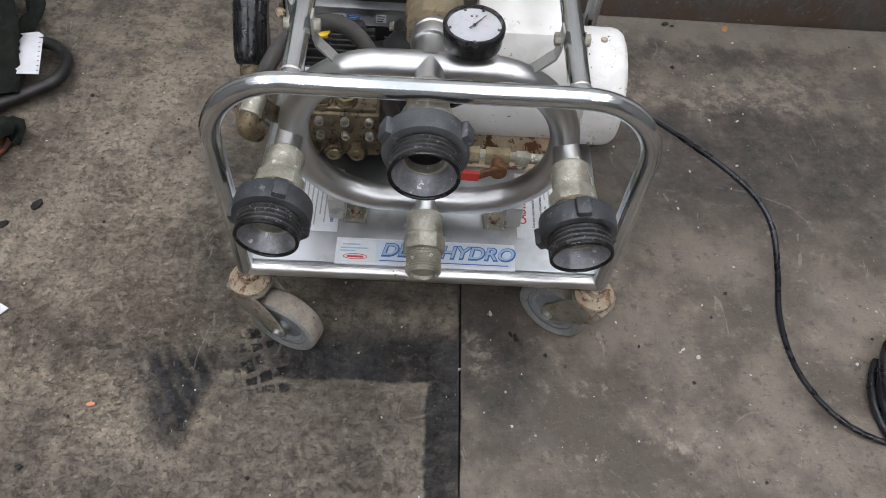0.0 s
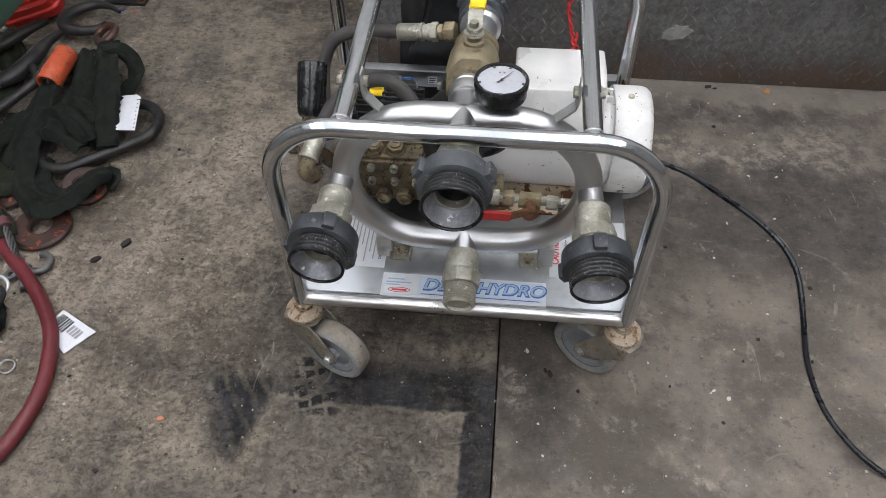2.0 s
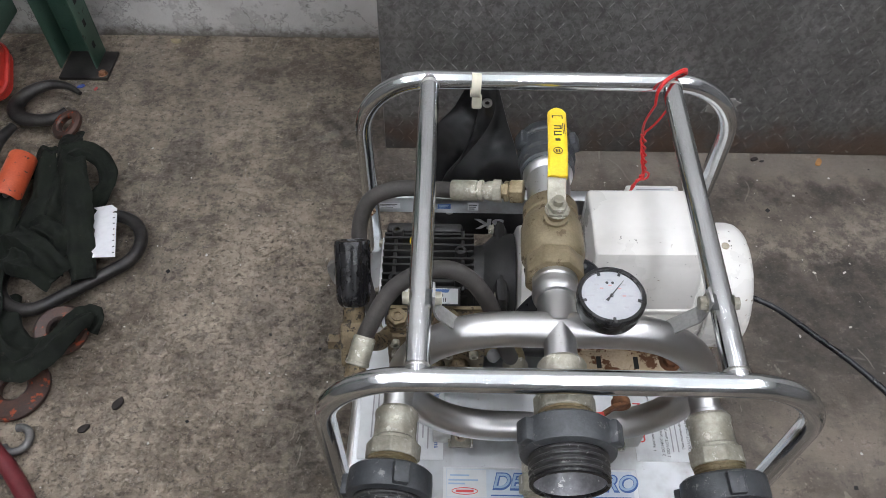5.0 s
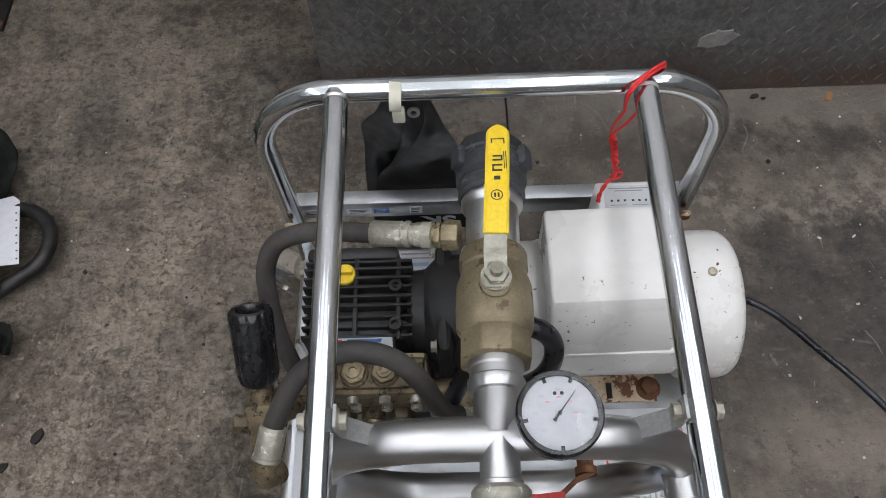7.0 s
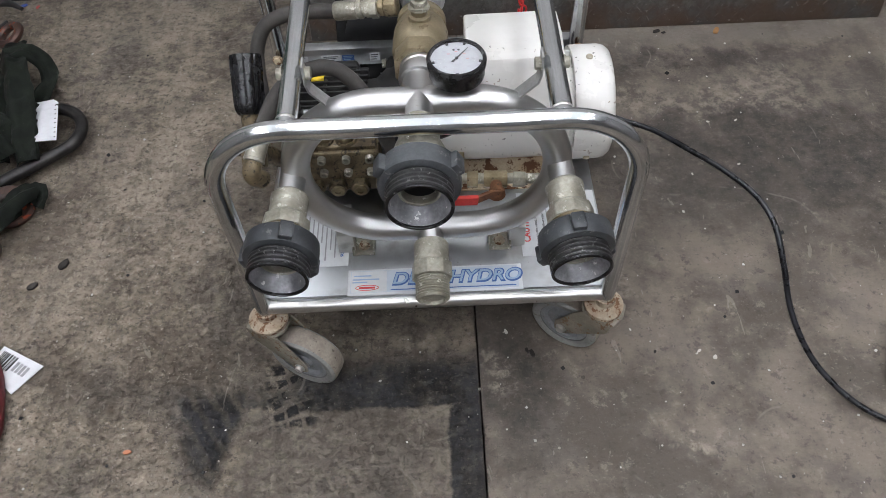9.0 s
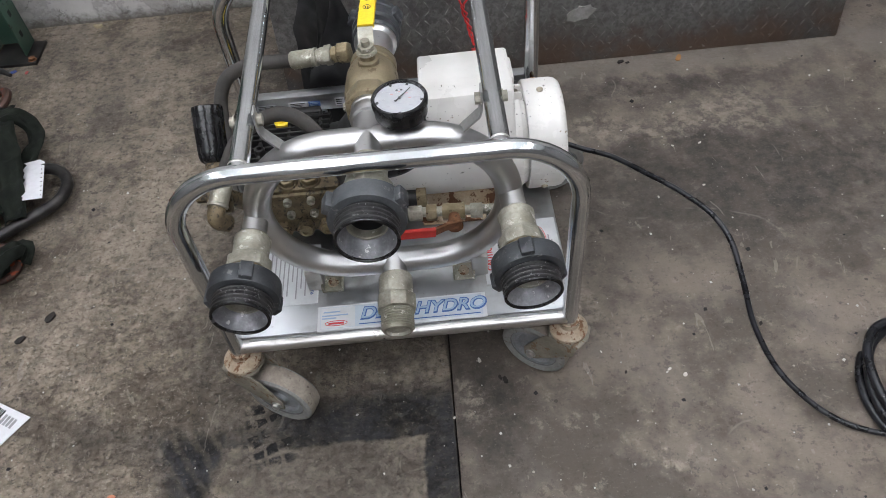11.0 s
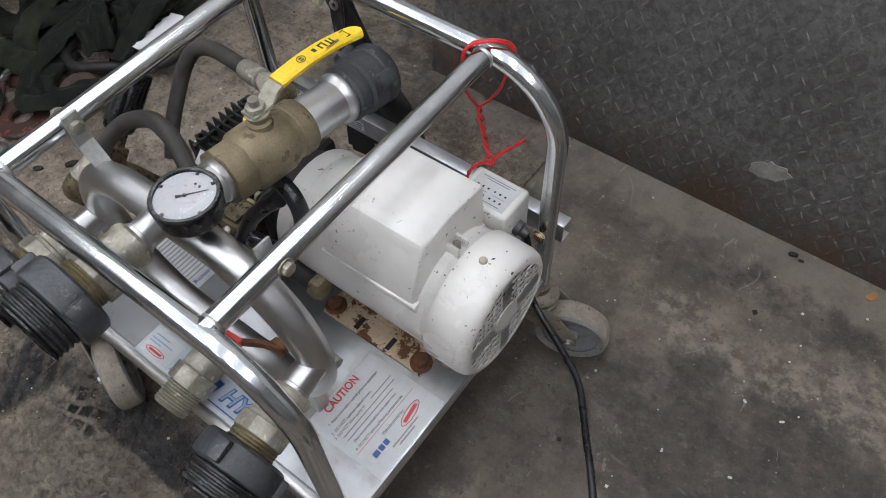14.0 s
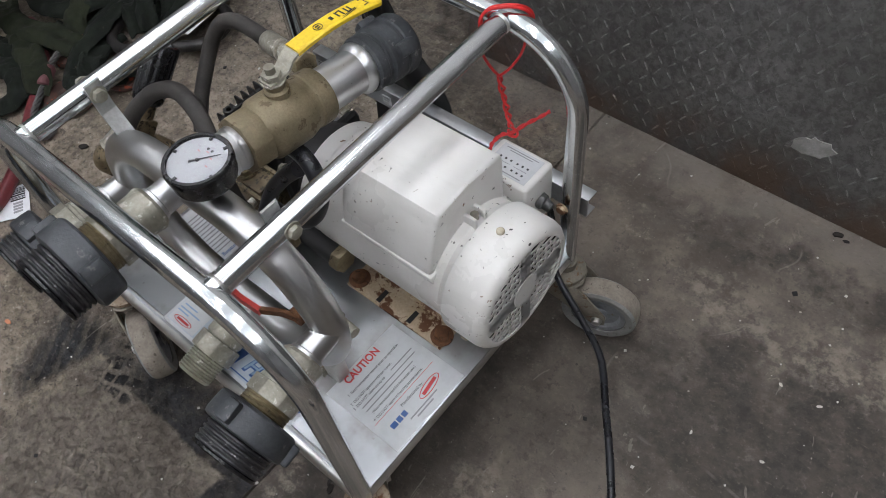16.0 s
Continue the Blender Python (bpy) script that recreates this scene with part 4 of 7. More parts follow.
def outlet(px, pz, tilt, lug, aside=0.0):
    """A hose outlet: welded stub, hexagon adapter and a hard-coated threaded coupling."""
    d = Vector((aside, -1, -tilt)).normalized()
    o = group_part("hose_outlet", (px, 0.56, pz), cart, "grey threaded fire-hose outlet")
    m = axis((px, MY, pz), d)
    part("stub", lathe(bmesh.new(), [(0.0175, 0.0), (0.0175, 0.036), (0.0195, 0.037), (0.0195, 0.043), (0.0, 0.043)], m, 28), PIPE, o)
    bm = lathe(bmesh.new(), [(0.0, 0.041), (0.0225, 0.041), (0.0255, 0.045), (0.0255, 0.05), (0.0245, 0.052), (0.0245, 0.076), (0.026, 0.078), (0.026, 0.084), (0.0, 0.084)], m, 28)
    part("adapter", bm, GALV, o)
    part("hexagon", prism(bmesh.new(), ngon(0.0315, 8), 0.082, 0.1, m, 0.0015), GALV, o)
    bm = lathe(bmesh.new(), [(0.021, 0.098)] + [(0.027 + 0.0012 * (i % 2), 0.098 + i * 0.0018) for i in range(9)] + [(0.021, 0.115)], m, 28, True)
    part("pipe_thread", bm, BRASS, o)
    prof = [(0.028, 0.112), (0.043, 0.113), (0.0465, 0.116), (0.0475, 0.128), (0.0475, 0.138), (0.0465, 0.142), (0.042, 0.144), (0.038, 0.144)]
    part("swivel_ring", lathe(bmesh.new(), prof, m, 40), HARDCOAT, o)
    for k in range(3):
        a = radians(lug + 120 * k)
        lm = m @ Matrix.Rotation(a, 4, "Z")
        bm = box(bmesh.new(), (0.0485, 0, 0.129), (0.012, 0.018, 0.024), lm, 0.003)
        part("lug", bm, HARDCOAT, o)
    prof = [(0.037, 0.142)]
    for i in range(4):
        z = 0.144 + i * 0.0062
        prof += [(0.0365, z), (0.0388, z + 0.0018), (0.0388, z + 0.0036), (0.0365, z + 0.0052)]
    prof += [(0.0375, 0.168), (0.0345, 0.168)]
    part("threaded_nipple", lathe(bmesh.new(), prof, m, 40), THREAD, o)
    part("rim", lathe(bmesh.new(), [(0.0372, 0.1675), (0.0386, 0.1685), (0.0386, 0.1708), (0.0376, 0.1718), (0.0352, 0.1718), (0.0344, 0.1708), (0.0344, 0.1675)], m, 40, True), GLOSS, o, "glossy black rim")
    part("liner", lathe(bmesh.new(), [(0.0346, 0.1695), (0.0338, 0.166), (0.0265, 0.15), (0.0246, 0.148), (0.0246, 0.147)], m, 40), LINER, o, "scuffed pale bore")
    part("seat", lathe(bmesh.new(), [(0.0248, 0.1474), (0.0222, 0.1474), (0.0216, 0.1466), (0.0216, 0.135)], m, 32), GALV, o, "pale machined lip in the bore")
    # near-black colour stands in for the shade deep in the bore
    part("throat", lathe(bmesh.new(), [(0.0217, 0.136), (0.0217, 0.105), (0, 0.104)], m, 32), DARK, o)


outlet(-0.179, 0.366, 0.045, 72, -0.045)
outlet(0.177, 0.37, 0.12, 94, 0.065)
outlet(-0.004, 0.485, 0.005, 30, -0.01)

# small drain outlet below the middle
DS = 1.22
o = group_part("drain_outlet", (0, 0.58, 0.24), cart, "small tarnished threaded drain outlet")
m = axis((0.0, MY, MZ0 + 0.002), (0, -1, -0.2)) @ Matrix.Diagonal((DS, DS, 1.06, 1))
part("stub", lathe(bmesh.new(), [(0.0155, 0), (0.0155, 0.03), (0, 0.03)], m, 24), PIPE, o)
part("collar", lathe(bmesh.new(), [(0, 0.028), (0.0195, 0.028), (0.021, 0.032), (0.021, 0.056), (0.019, 0.06), (0, 0.06)], m, 24), GALV, o)
part("hexagon", prism(bmesh.new(), ngon(0.0245, 8, 0.2), 0.06, 0.082, m, 0.0015), GALV, o)
prof = [(0, 0.082)] + [(0.0185 + 0.0016 * (i % 2), 0.082 + i * 0.0018) for i in range(17)] + [(0.0175, 0.1125), (0.0145, 0.1128), (0.0135, 0.108), (0, 0.1075)]
part("pipe_thread", lathe(bmesh.new(), prof, m, 28), GALV, o)

# ---- inlet line with ball valve ----
A = Vector((-0.005, MY, MZ1))
B = Vector((0.005, 0.97, 0.449))
dirn = (B - A).normalized()
m = axis(A, dirn)
inlet = group_part("inlet_line", (0, 0.8, 0.46), cart)
prof = [(0.021, 0.0), (0.021, 0.04), (0.0245, 0.041), (0.0265, 0.047), (0.0265, 0.052), (0.0245, 0.054), (0.0245, 0.062), (0.026, 0.064), (0.026, 0.072), (0, 0.072)]
part("nipple", lathe(bmesh.new(), prof, m, 32), PIPE, inlet)
valve = group_part("ball_valve", A + dirn * 0.13, cart, "brass ball valve with a yellow lever, turned in line")
part("hexagon", prism(bmesh.new(), ngon(0.035, 8, math.pi / 8), 0.07, 0.098, m, 0.002), BRONZE, valve)
prof = [(0.03, 0.096), (0.0335, 0.1), (0.037, 0.106), (0.0375, 0.125), (0.037, 0.15), (0.034, 0.16), (0.0325, 0.163), (0.0325, 0.168), (0.034, 0.17), (0.034, 0.186), (0.032, 0.19), (0, 0.19)]
part("body", lathe(bmesh.new(), prof, m, 36), BRONZE, valve)
s = A + dirn * 0.138
upv = Vector((0, 0, 1))
bm = lathe(bmesh.new(), [(0, 0.03), (0.0155, 0.03), (0.0145, 0.042), (0.011, 0.044), (0.011, 0.05), (0, 0.05)], axis(s, upv), 24)
part("bonnet", bm, BRONZE, valve)
part("stem_nut", hexbolt(bmesh.new(), s + Vector((0, 0, 0.054)), upv, 0.0115, 0.01), GALV, valve)
part("stem", lathe(bmesh.new(), [(0, 0.048), (0.006, 0.048), (0.006, 0.072), (0, 0.072)], axis(s, upv), 16), GALV, valve)
lever = spline([(s.x, s.y - 0.012, s.z + 0.056), (s.x, s.y + 0.013, s.z + 0.057), (s.x, s.y + 0.026, s.z + 0.0665), (s.x + 0.001, s.y + 0.042, s.z + 0.0715)], 6)
part("lever_shank", sweep(bmesh.new(), lever, [(-0.0105, -0.0015), (0.0105, -0.0015), (0.0105, 0.0015), (-0.0105, 0.0015)], up=(0, 0, 1)), GALV, valve)
gx, gy, gz = s.x + 0.001, s.y + 0.034, s.z + 0.0705


def lever_place(t):
    """The middle of the lever grip, t from its shoulder to its tip."""
    return gx + 0.0085 * t, gy + 0.126 * t, gz + 0.004 * math.sin(t * 3.1) - 0.0105 * t * t


grip = []
for i in range(26):
    t = i / 16 if i < 15 else 0.875 + 0.125 * math.sin((i - 14) / 11 * math.pi / 2)
    grip.append(lever_place(t))
bm = sweep(bmesh.new(), grip, [(-0.0115, -0.002), (-0.009, -0.0038), (0.009, -0.0038), (0.0115, -0.002), (0.0115, 0.002), (0.009, 0.0038), (-0.009, 0.0038), (-0.0115, 0.002)], up=(0, 0, 1))
for v in bm.verts:
    over = v.co.y - (gy + 0.114)
    if over > 0:
        v.co.x = gx + 0.0082 + (v.co.x - gx - 0.0082) * math.sqrt(max(0.0, 1 - (over / 0.0125) ** 2))
part("lever_grip", bm, YELLOW, valve, "yellow vinyl-dipped lever grip")
valve_print = group_part("lever_print", (gx, gy + 0.05, gz + 0.008), cart)
def lever_mark(name, t, across, along, off=0.0):
    """A flat black print mark on top of the grip."""
    x, y, z = lever_place(t)
    bm = box(bmesh.new(), (x + off, y, z + 0.0041), (across, along, 0.0005))
    part(name, bm, INKBLACK, valve_print)


ring = [Vector((lever_place(0.3)[0] + 0.0052 * math.cos(q), lever_place(0.3)[1] + 0.0052 * math.sin(q), lever_place(0.3)[2] + 0.0042)) for q in [i * math.tau / 20 for i in range(20)]]
part("print_ring", sweep(bmesh.new(), ring, [(-0.0004, -0.0002), (0.0004, -0.0002), (0.0004, 0.0003), (-0.0004, 0.0003)], True, up=(0, 0, 1)), INKBLACK, valve_print)
for off in (-0.0016, 0.0016):
    lever_mark("print_mark", 0.3, 0.0018, 0.0045, off)
lever_mark("print_mark", 0.45, 0.006, 0.004)
for t in (0.52, 0.57, 0.62, 0.66):
    lever_mark("print_letter", t, 0.0095, 0.0018)
lever_mark("print_letter", 0.545, 0.0016, 0.0075, -0.004)
lever_mark("print_letter", 0.64, 0.0016, 0.006, 0.004)
for off in (0.0065, 0.0085):
    lever_mark("print_line", 0.58, 0.0008, 0.028, off)
lever_mark("print_line", 0.81, 0.0012, 0.008, -0.006)
lever_mark("print_line", 0.81, 0.0012, 0.008, 0.006)
lever_mark("print_line", 0.84, 0.011, 0.0009)
prof = [(0, 0.188), (0.0275, 0.188), (0.0275, 0.243), (0.0305, 0.246), (0.0325, 0.249), (0.0325, 0.254), (0.031, 0.257), (0, 0.257)]
part("aluminium_pipe", lathe(bmesh.new(), prof, m, 32), ALU, inlet)
coup = group_part("inlet_coupling", A + dirn * 0.29, cart, "black hard-coated hose coupling")
prof = [(0.0, 0.256), (0.0325, 0.257), (0.0355, 0.26), (0.0355, 0.272), (0.0338, 0.274), (0.0338, 0.278), (0.038, 0.281), (0.0385, 0.3), (0.0372, 0.302), (0.0372, 0.306), (0.039, 0.308), (0.039, 0.32), (0.037, 0.324), (0.03, 0.324), (0.028, 0.31), (0.0, 0.308)]
part("ring", lathe(bmesh.new(), prof, m, 40), HARDCOAT, coup)
for k in range(3):
    bm = box(bmesh.new(), (0.0395, 0, 0.3), (0.012, 0.018, 0.026), m @ Matrix.Rotation(radians(30 + 120 * k), 4, "Z"), 0.003)
    part("lug", bm, HARDCOAT, coup)

# ---- pressure gauge ----
GX, GY = 0.0428, 0.66
g = group_part("pressure_gauge", (GX, GY, 0.53), cart, "round black-cased pressure gauge with a white dial")
part("stem", lathe(bmesh.new(), [(0, 0.495), (0.0125, 0.495), (0.0125, 0.5), (0.0085, 0.502), (0.0085, 0.52), (0, 0.52)], pose(GX, GY, 0), 20), BRASS, g)
prof = [(0, 0.517), (0.028, 0.517), (0.0325, 0.519), (0.0335, 0.522), (0.0335, 0.535), (0.0352, 0.536), (0.0355, 0.543), (0.034, 0.5455), (0.0308, 0.5455), (0.0305, 0.541), (0, 0.541)]
part("case", lathe(bmesh.new(), prof, pose(GX, GY, 0), 48), GLOSS, g)
part("dial", lathe(bmesh.new(), [(0, 0.5415), (0.0304, 0.5415), (0.0304, 0.542), (0, 0.542)], pose(GX, GY, 0), 48), DIAL, g)
DM = pose(GX, GY, 0.5421)
for i in range(37):
    a = radians(225 - i * 7.5)
    lng = i % 6 == 0
    bm = box(bmesh.new(), (0.0245 + (0 if lng else 0.0012), 0, 0.0001), (0.004 if lng else 0.002, 0.0006 if lng else 0.0004, 0.0002), DM @ Matrix.Rotation(a, 4, "Z"))
    part("scale_mark", bm, INK, g)
for i in range(7):
    a = radians(225 - i * 45)
    c = DM @ Vector((0.0195 * math.cos(a), 0.0195 * math.sin(a), 0.0001))
    part("scale_number", box(bmesh.new(), c, (0.0045, 0.002, 0.0002)), INK, g)
    c = DM @ Vector((0.013 * math.cos(a), 0.013 * math.sin(a), 0.0001))
    if i in (2, 3, 4, 5):
        part("inner_number", box(bmesh.new(), c, (0.0035, 0.0013, 0.0002)), INKFADED, g)
for a in (68, 112, 192, 348, 270):
    bm = box(bmesh.new(), (0.0285, 0, 0.0006), (0.004, 0.003, 0.0012), DM @ Matrix.Rotation(radians(a), 4, "Z"))
    part("bezel_tab", bm, BLACK, g)
nm = DM @ Matrix.Rotation(radians(52), 4, "Z")
bm = prism(bmesh.new(), [(-0.0085, -0.0017), (-0.0035, -0.0008), (0.023, -0.0002), (0.023, 0.0002), (-0.0035, 0.0008), (-0.0085, 0.0017)], 0.0012, 0.0018, nm)
lathe(bm, [(0, 0.0005), (0.0019, 0.0005), (0.0016, 0.0022), (0, 0.0025)], nm, 16)
part("needle", bm, INKBLACK, g)
part("dial_ring", lathe(bmesh.new(), [(0.0098, 0.00005), (0.0101, 0.00005), (0.0101, 0.0002), (0.0098, 0.0002)], DM, 32, True), INK, g)
for a in (80, 100):
    c = DM @ Vector((0.0165 * math.cos(radians(a)), 0.0165 * math.sin(radians(a)), 0.0001))
    part("dial_screw", lathe(bmesh.new(), [(0, 0.0), (0.0016, 0.0), (0.0014, 0.0004), (0, 0.0004)], Matrix.Translation(c), 12), INKBLACK, g)
kg = Nodes("gauge_glass")
GLASS = kg.set(Base_Color=(1, 1, 1), Roughness=0.03, IOR=1.14, Transmission_Weight=1.0)
gl = part("glass", lathe(bmesh.new(), [(0, 0.5448), (0.0306, 0.5448), (0.0306, 0.5454), (0, 0.5458)], pose(GX, GY, 0), 40), GLASS, g)
gl.visible_shadow = False

# ---- straps from the rails to the manifold ----
for sx in (-1, 1):
    b = group_part("strap_bracket", (sx * 0.12, 0.657, 0.51), cart, "bent flat strap bolted to the rail")
    pts = [(RAIL[sx] - sx * 0.0145, 0.662, 0.545), (RAIL[sx] - sx * 0.0145, 0.662, 0.518), (RAIL[sx] - sx * 0.0175, 0.662, 0.506), (sx * 0.112, 0.66, 0.48)]
    bm = bmesh.new()
    prev = fillet(pts, 0.006, 4)
    shape = []
    for i, p in enumerate(prev):
        q = prev[min(i + 1, len(prev) - 1)] - prev[max(i - 1, 0)]
        nrm = Vector((q.z, 0, -q.x)).normalized() * 0.0013
        shape.append([bm.verts.new(p + nrm + Vector((0, -0.0095, 0))), bm.verts.new(p + nrm + Vector((0, 0.0095, 0))), bm.verts.new(p - nrm + Vector((0, 0.0095, 0))), bm.verts.new(p - nrm + Vector((0, -0.0095, 0)))])
    for a, c in zip(shape, shape[1:]):
        for j in range(4):
            bm.faces.new((a[j], a[(j + 1) % 4], c[(j + 1) % 4], c[j]))
    bm.faces.new(shape[0])
    bm.faces.new(shape[-1][::-1])
    part("strap", bm, STRAP, b)
    part("bolt_head", hexbolt(bmesh.new(), (RAIL[sx] - sx * 0.0158, 0.662, 0.529), (-sx, 0, 0), 0.008, 0.007), GALV, b)
    part("bolt_end", hexbolt(bmesh.new(), (RAIL[sx] + sx * 0.0122, 0.662, 0.529), (sx, 0, 0), 0.0075, 0.006), GALV, b)

# ---- electric motor ----
AY, AZ = 0.86, 0.283
motor = group_part("motor", (0.12, AY, AZ), cart, "white-enamelled electric motor with chipped paint")
mm = Matrix.Translation((0, AY, AZ)) @ Matrix.Rotation(radians(90), 4, "Y")
prof = [(0, -0.03), (0.072, -0.03), (0.08, -0.026), (0.082, -0.018), (0.082, -0.002), (0.08, 0.0), (0.08, 0.006), (0.083, 0.008), (0.083, 0.215), (0.08, 0.219), (0.078, 0.222), (0.078, 0.24), (0, 0.24)]
part("shell", lathe(bmesh.new(), prof, mm, 56), WHITE, motor)
prof = [(0.0785, 0.224), (0.088, 0.224), (0.0895, 0.227), (0.0895, 0.27), (0.0875, 0.278), (0.083, 0.2835), (0.078, 0.285), (0.074, 0.285), (0.074, 0.2825), (0.083, 0.279), (0.0865, 0.27), (0.0865, 0.228)]
part("fan_cover", lathe(bmesh.new(), prof, mm, 56), WHITE, motor)
# black disc paints in the shade behind the grille
part("fan_well", lathe(bmesh.new(), [(0.0, 0.246), (0.0855, 0.246), (0.0855, 0.269)], mm, 40), DARK, motor)
# the grille: bars, a zigzag between them, hub and cross
bm = bmesh.new()
GR = 0.0745
step = 0.0122
gm = Matrix.Translation((0.2838, AY, AZ))


def gbar(y0, z0, y1, z1, w):
    d = Vector((0, y1 - y0, z1 - z0))
    ln = d.length
    q = gm @ Matrix.Translation((0, (y0 + y1) / 2, (z0 + z1) / 2)) @ Matrix.Rotation(math.atan2(d.z, d.y), 4, "X")
    box(bm, (0, 0, 0), (0.0012, ln, w), q)


rows_z = [(-6 + i) * step for i in range(13)]
for z in rows_z:
    h = math.sqrt(max(0, GR ** 2 - z * z))
    if h > 0.01:
        gbar(-h, z, h, z, 0.005)
for r, z in enumerate(rows_z[:-1]):
    h = math.sqrt(max(0, GR ** 2 - max(abs(z), abs(z + step)) ** 2))
    for q in range(-10, 11):
        yc = q * 0.0084
        lean = 0.0036 if q % 2 else -0.0036
        if abs(yc) + 0.005 < h:
            gbar(yc - lean, z, yc + lean, z + step, 0.0031)
for a in (0, 90):
    ra = radians(a)
    gbar(-GR * math.cos(ra), -GR * math.sin(ra), GR * math.cos(ra), GR * math.sin(ra), 0.019)
lathe(bm, [(0, -0.0014), (0.023, -0.0014), (0.023, 0.0016), (0, 0.0016)], gm @ Matrix.Rotation(radians(90), 4, "Y"), 28)
part("grille", bm, WHITE, motor, "white slotted fan grille")
bm = bmesh.new()
for a in (90, 210, 330):
    c = Vector((0.249, AY + 0.0895 * math.cos(radians(a)), AZ + 0.0895 * math.sin(radians(a))))
    bm = lathe(bmesh.new(), [(0, -0.002), (0.0052, -0.002), (0.0052, 0.002), (0.004, 0.0032), (0, 0.0032)], axis(c, (0, math.cos(radians(a)), math.sin(radians(a)))), 16)
    part("cover_screw", bm, SCREW, motor)
# terminal housing on top of the motor
MYZ = Matrix(((0, 0, 1, 0), (1, 0, 0, 0), (0, 1, 0, 0), (0, 0, 0, 1)))
prof = [(0.925, 0.3), (0.925, 0.404), (0.9225, 0.4115), (0.915, 0.416), (0.86, 0.419), (0.818, 0.418), (0.8095, 0.4155), (0.804, 0.408), (0.793, 0.37), (0.784, 0.345), (0.782, 0.325), (0.8, 0.3)]
bm = bmesh.new()
own = bmesh.new()
va = [own.verts.new((0.062, y, z)) for y, z in prof]
vb = [own.verts.new((0.203, y + 0.002, z)) for y, z in prof]
own.faces.new(va)
own.faces.new(vb[::-1])
for i in range(len(prof)):
    own.faces.new((va[i], va[(i + 1) % len(prof)], vb[(i + 1) % len(prof)], vb[i]))
caps = [e for e in own.edges if abs(e.verts[0].co.x - e.verts[1].co.x) < 1e-6]
bmesh.ops.bevel(own, geom=caps, offset=0.0045, segments=3, affect="EDGES", profile=0.5)
merge(bm, own)
part("terminal_housing", bm, WHITE, motor)
bm = prism(bmesh.new(), [(0.927, 0.3), (0.927, 0.338), (0.7815, 0.331), (0.7805, 0.3265), (0.79, 0.3)], 0.0595, 0.2065, MYZ, 0.0012)
part("housing_flange", bm, WHITE, motor)
c = group_part("housing_clip", (0.211, 0.857, 0.372), cart, "white cast lug with a screw")
part("lug", box(bmesh.new(), (0.21, 0.853, 0.37), (0.02, 0.005, 0.016), bevel=0.0015), WHITE, c)
part("lug", box(bmesh.new(), (0.21, 0.871, 0.37), (0.02, 0.005, 0.016), bevel=0.0015), WHITE, c)
part("screw", lathe(bmesh.new(), [(0, 0.364), (0.005, 0.364), (0.005, 0.374), (0.0035, 0.3755), (0, 0.3755)], pose(0.21, 0.862, 0), 16), GALV, c)
base = group_part("motor_base", (0.13, 0.857, 0.19), cart, "rust-stained motor foot plate")
for y in (0.79, 0.924):
    bm = box(bmesh.new(), (0.13, y, 0.1865), (0.17, 0.045, 0.004), bevel=0.001)
    part("foot", bm, RUSTWHITE, base)
    for x in (0.055, 0.205):
        part("bolt", hexbolt(bmesh.new(), (x, y - 0.006, 0.19), (0, 0, 1), 0.0105, 0.009), RUST, base)
        part("washer", lathe(bmesh.new(), [(0, 0.1885), (0.0155, 0.1885), (0.0155, 0.1905), (0, 0.1905)], pose(x, y - 0.006, 0), 20), RUST, base)
    for x in (0.1, 0.155):
        # dark patch in place of an open slot
        part("slot", box(bmesh.new(), (x, y - 0.008, 0.1888), (0.007, 0.02, 0.0008)), DARK, base)
bm = prism(bmesh.new(), [(0.8, 0.188), (0.914, 0.188), (0.9, 0.21), (0.815, 0.21)], 0.05, 0.21, MYZ, 0.003)
part("cradle", bm, RUSTWHITE, base)
# switch box behind the motor
cb = group_part("switch_box", (0.18, 0.982, 0.29), cart, "white switch box with a wiring label")
part("box_body", box(bmesh.new(), (0.18, 0.978, 0.287), (0.08, 0.06, 0.092), bevel=0.005, seg=3), WHITE, cb)
part("wiring_label", box(bmesh.new(), (0.18, 0.978, 0.3334), (0.062, 0.046, 0.0006)), LABEL, cb)
cm = pose(0.18, 0.978, 0.3339)
for i in range(2):
    for j in range(3):
        for q in range(2):
            part("wiring_mark", box(bmesh.new(), (-0.022 + i * 0.026 + j * 0.008, -0.012 + q * 0.013, 0), (0.0028, 0.0028, 0.0003), cm), INKBLACK, cb)
    part("wiring_line", box(bmesh.new(), (-0.014 + i * 0.026, -0.0055, 0), (0.02, 0.0007, 0.0003), cm), INK, cb)
for yy, ln in ((0.0185, 0.05), (0.015, 0.035), (-0.0195, 0.045)):
    part("print_line", box(bmesh.new(), (0, yy, 0), (ln, 0.0014, 0.0003), cm), INK, cb)
part("cable_gland", lathe(bmesh.new(), [(0, 0), (0.011, 0), (0.011, 0.008), (0.008, 0.01), (0.007, 0.02), (0, 0.02)], axis((0.219, 0.978, 0.29), (1, 0, -0.3)), 20), GREYSTEEL, cb)
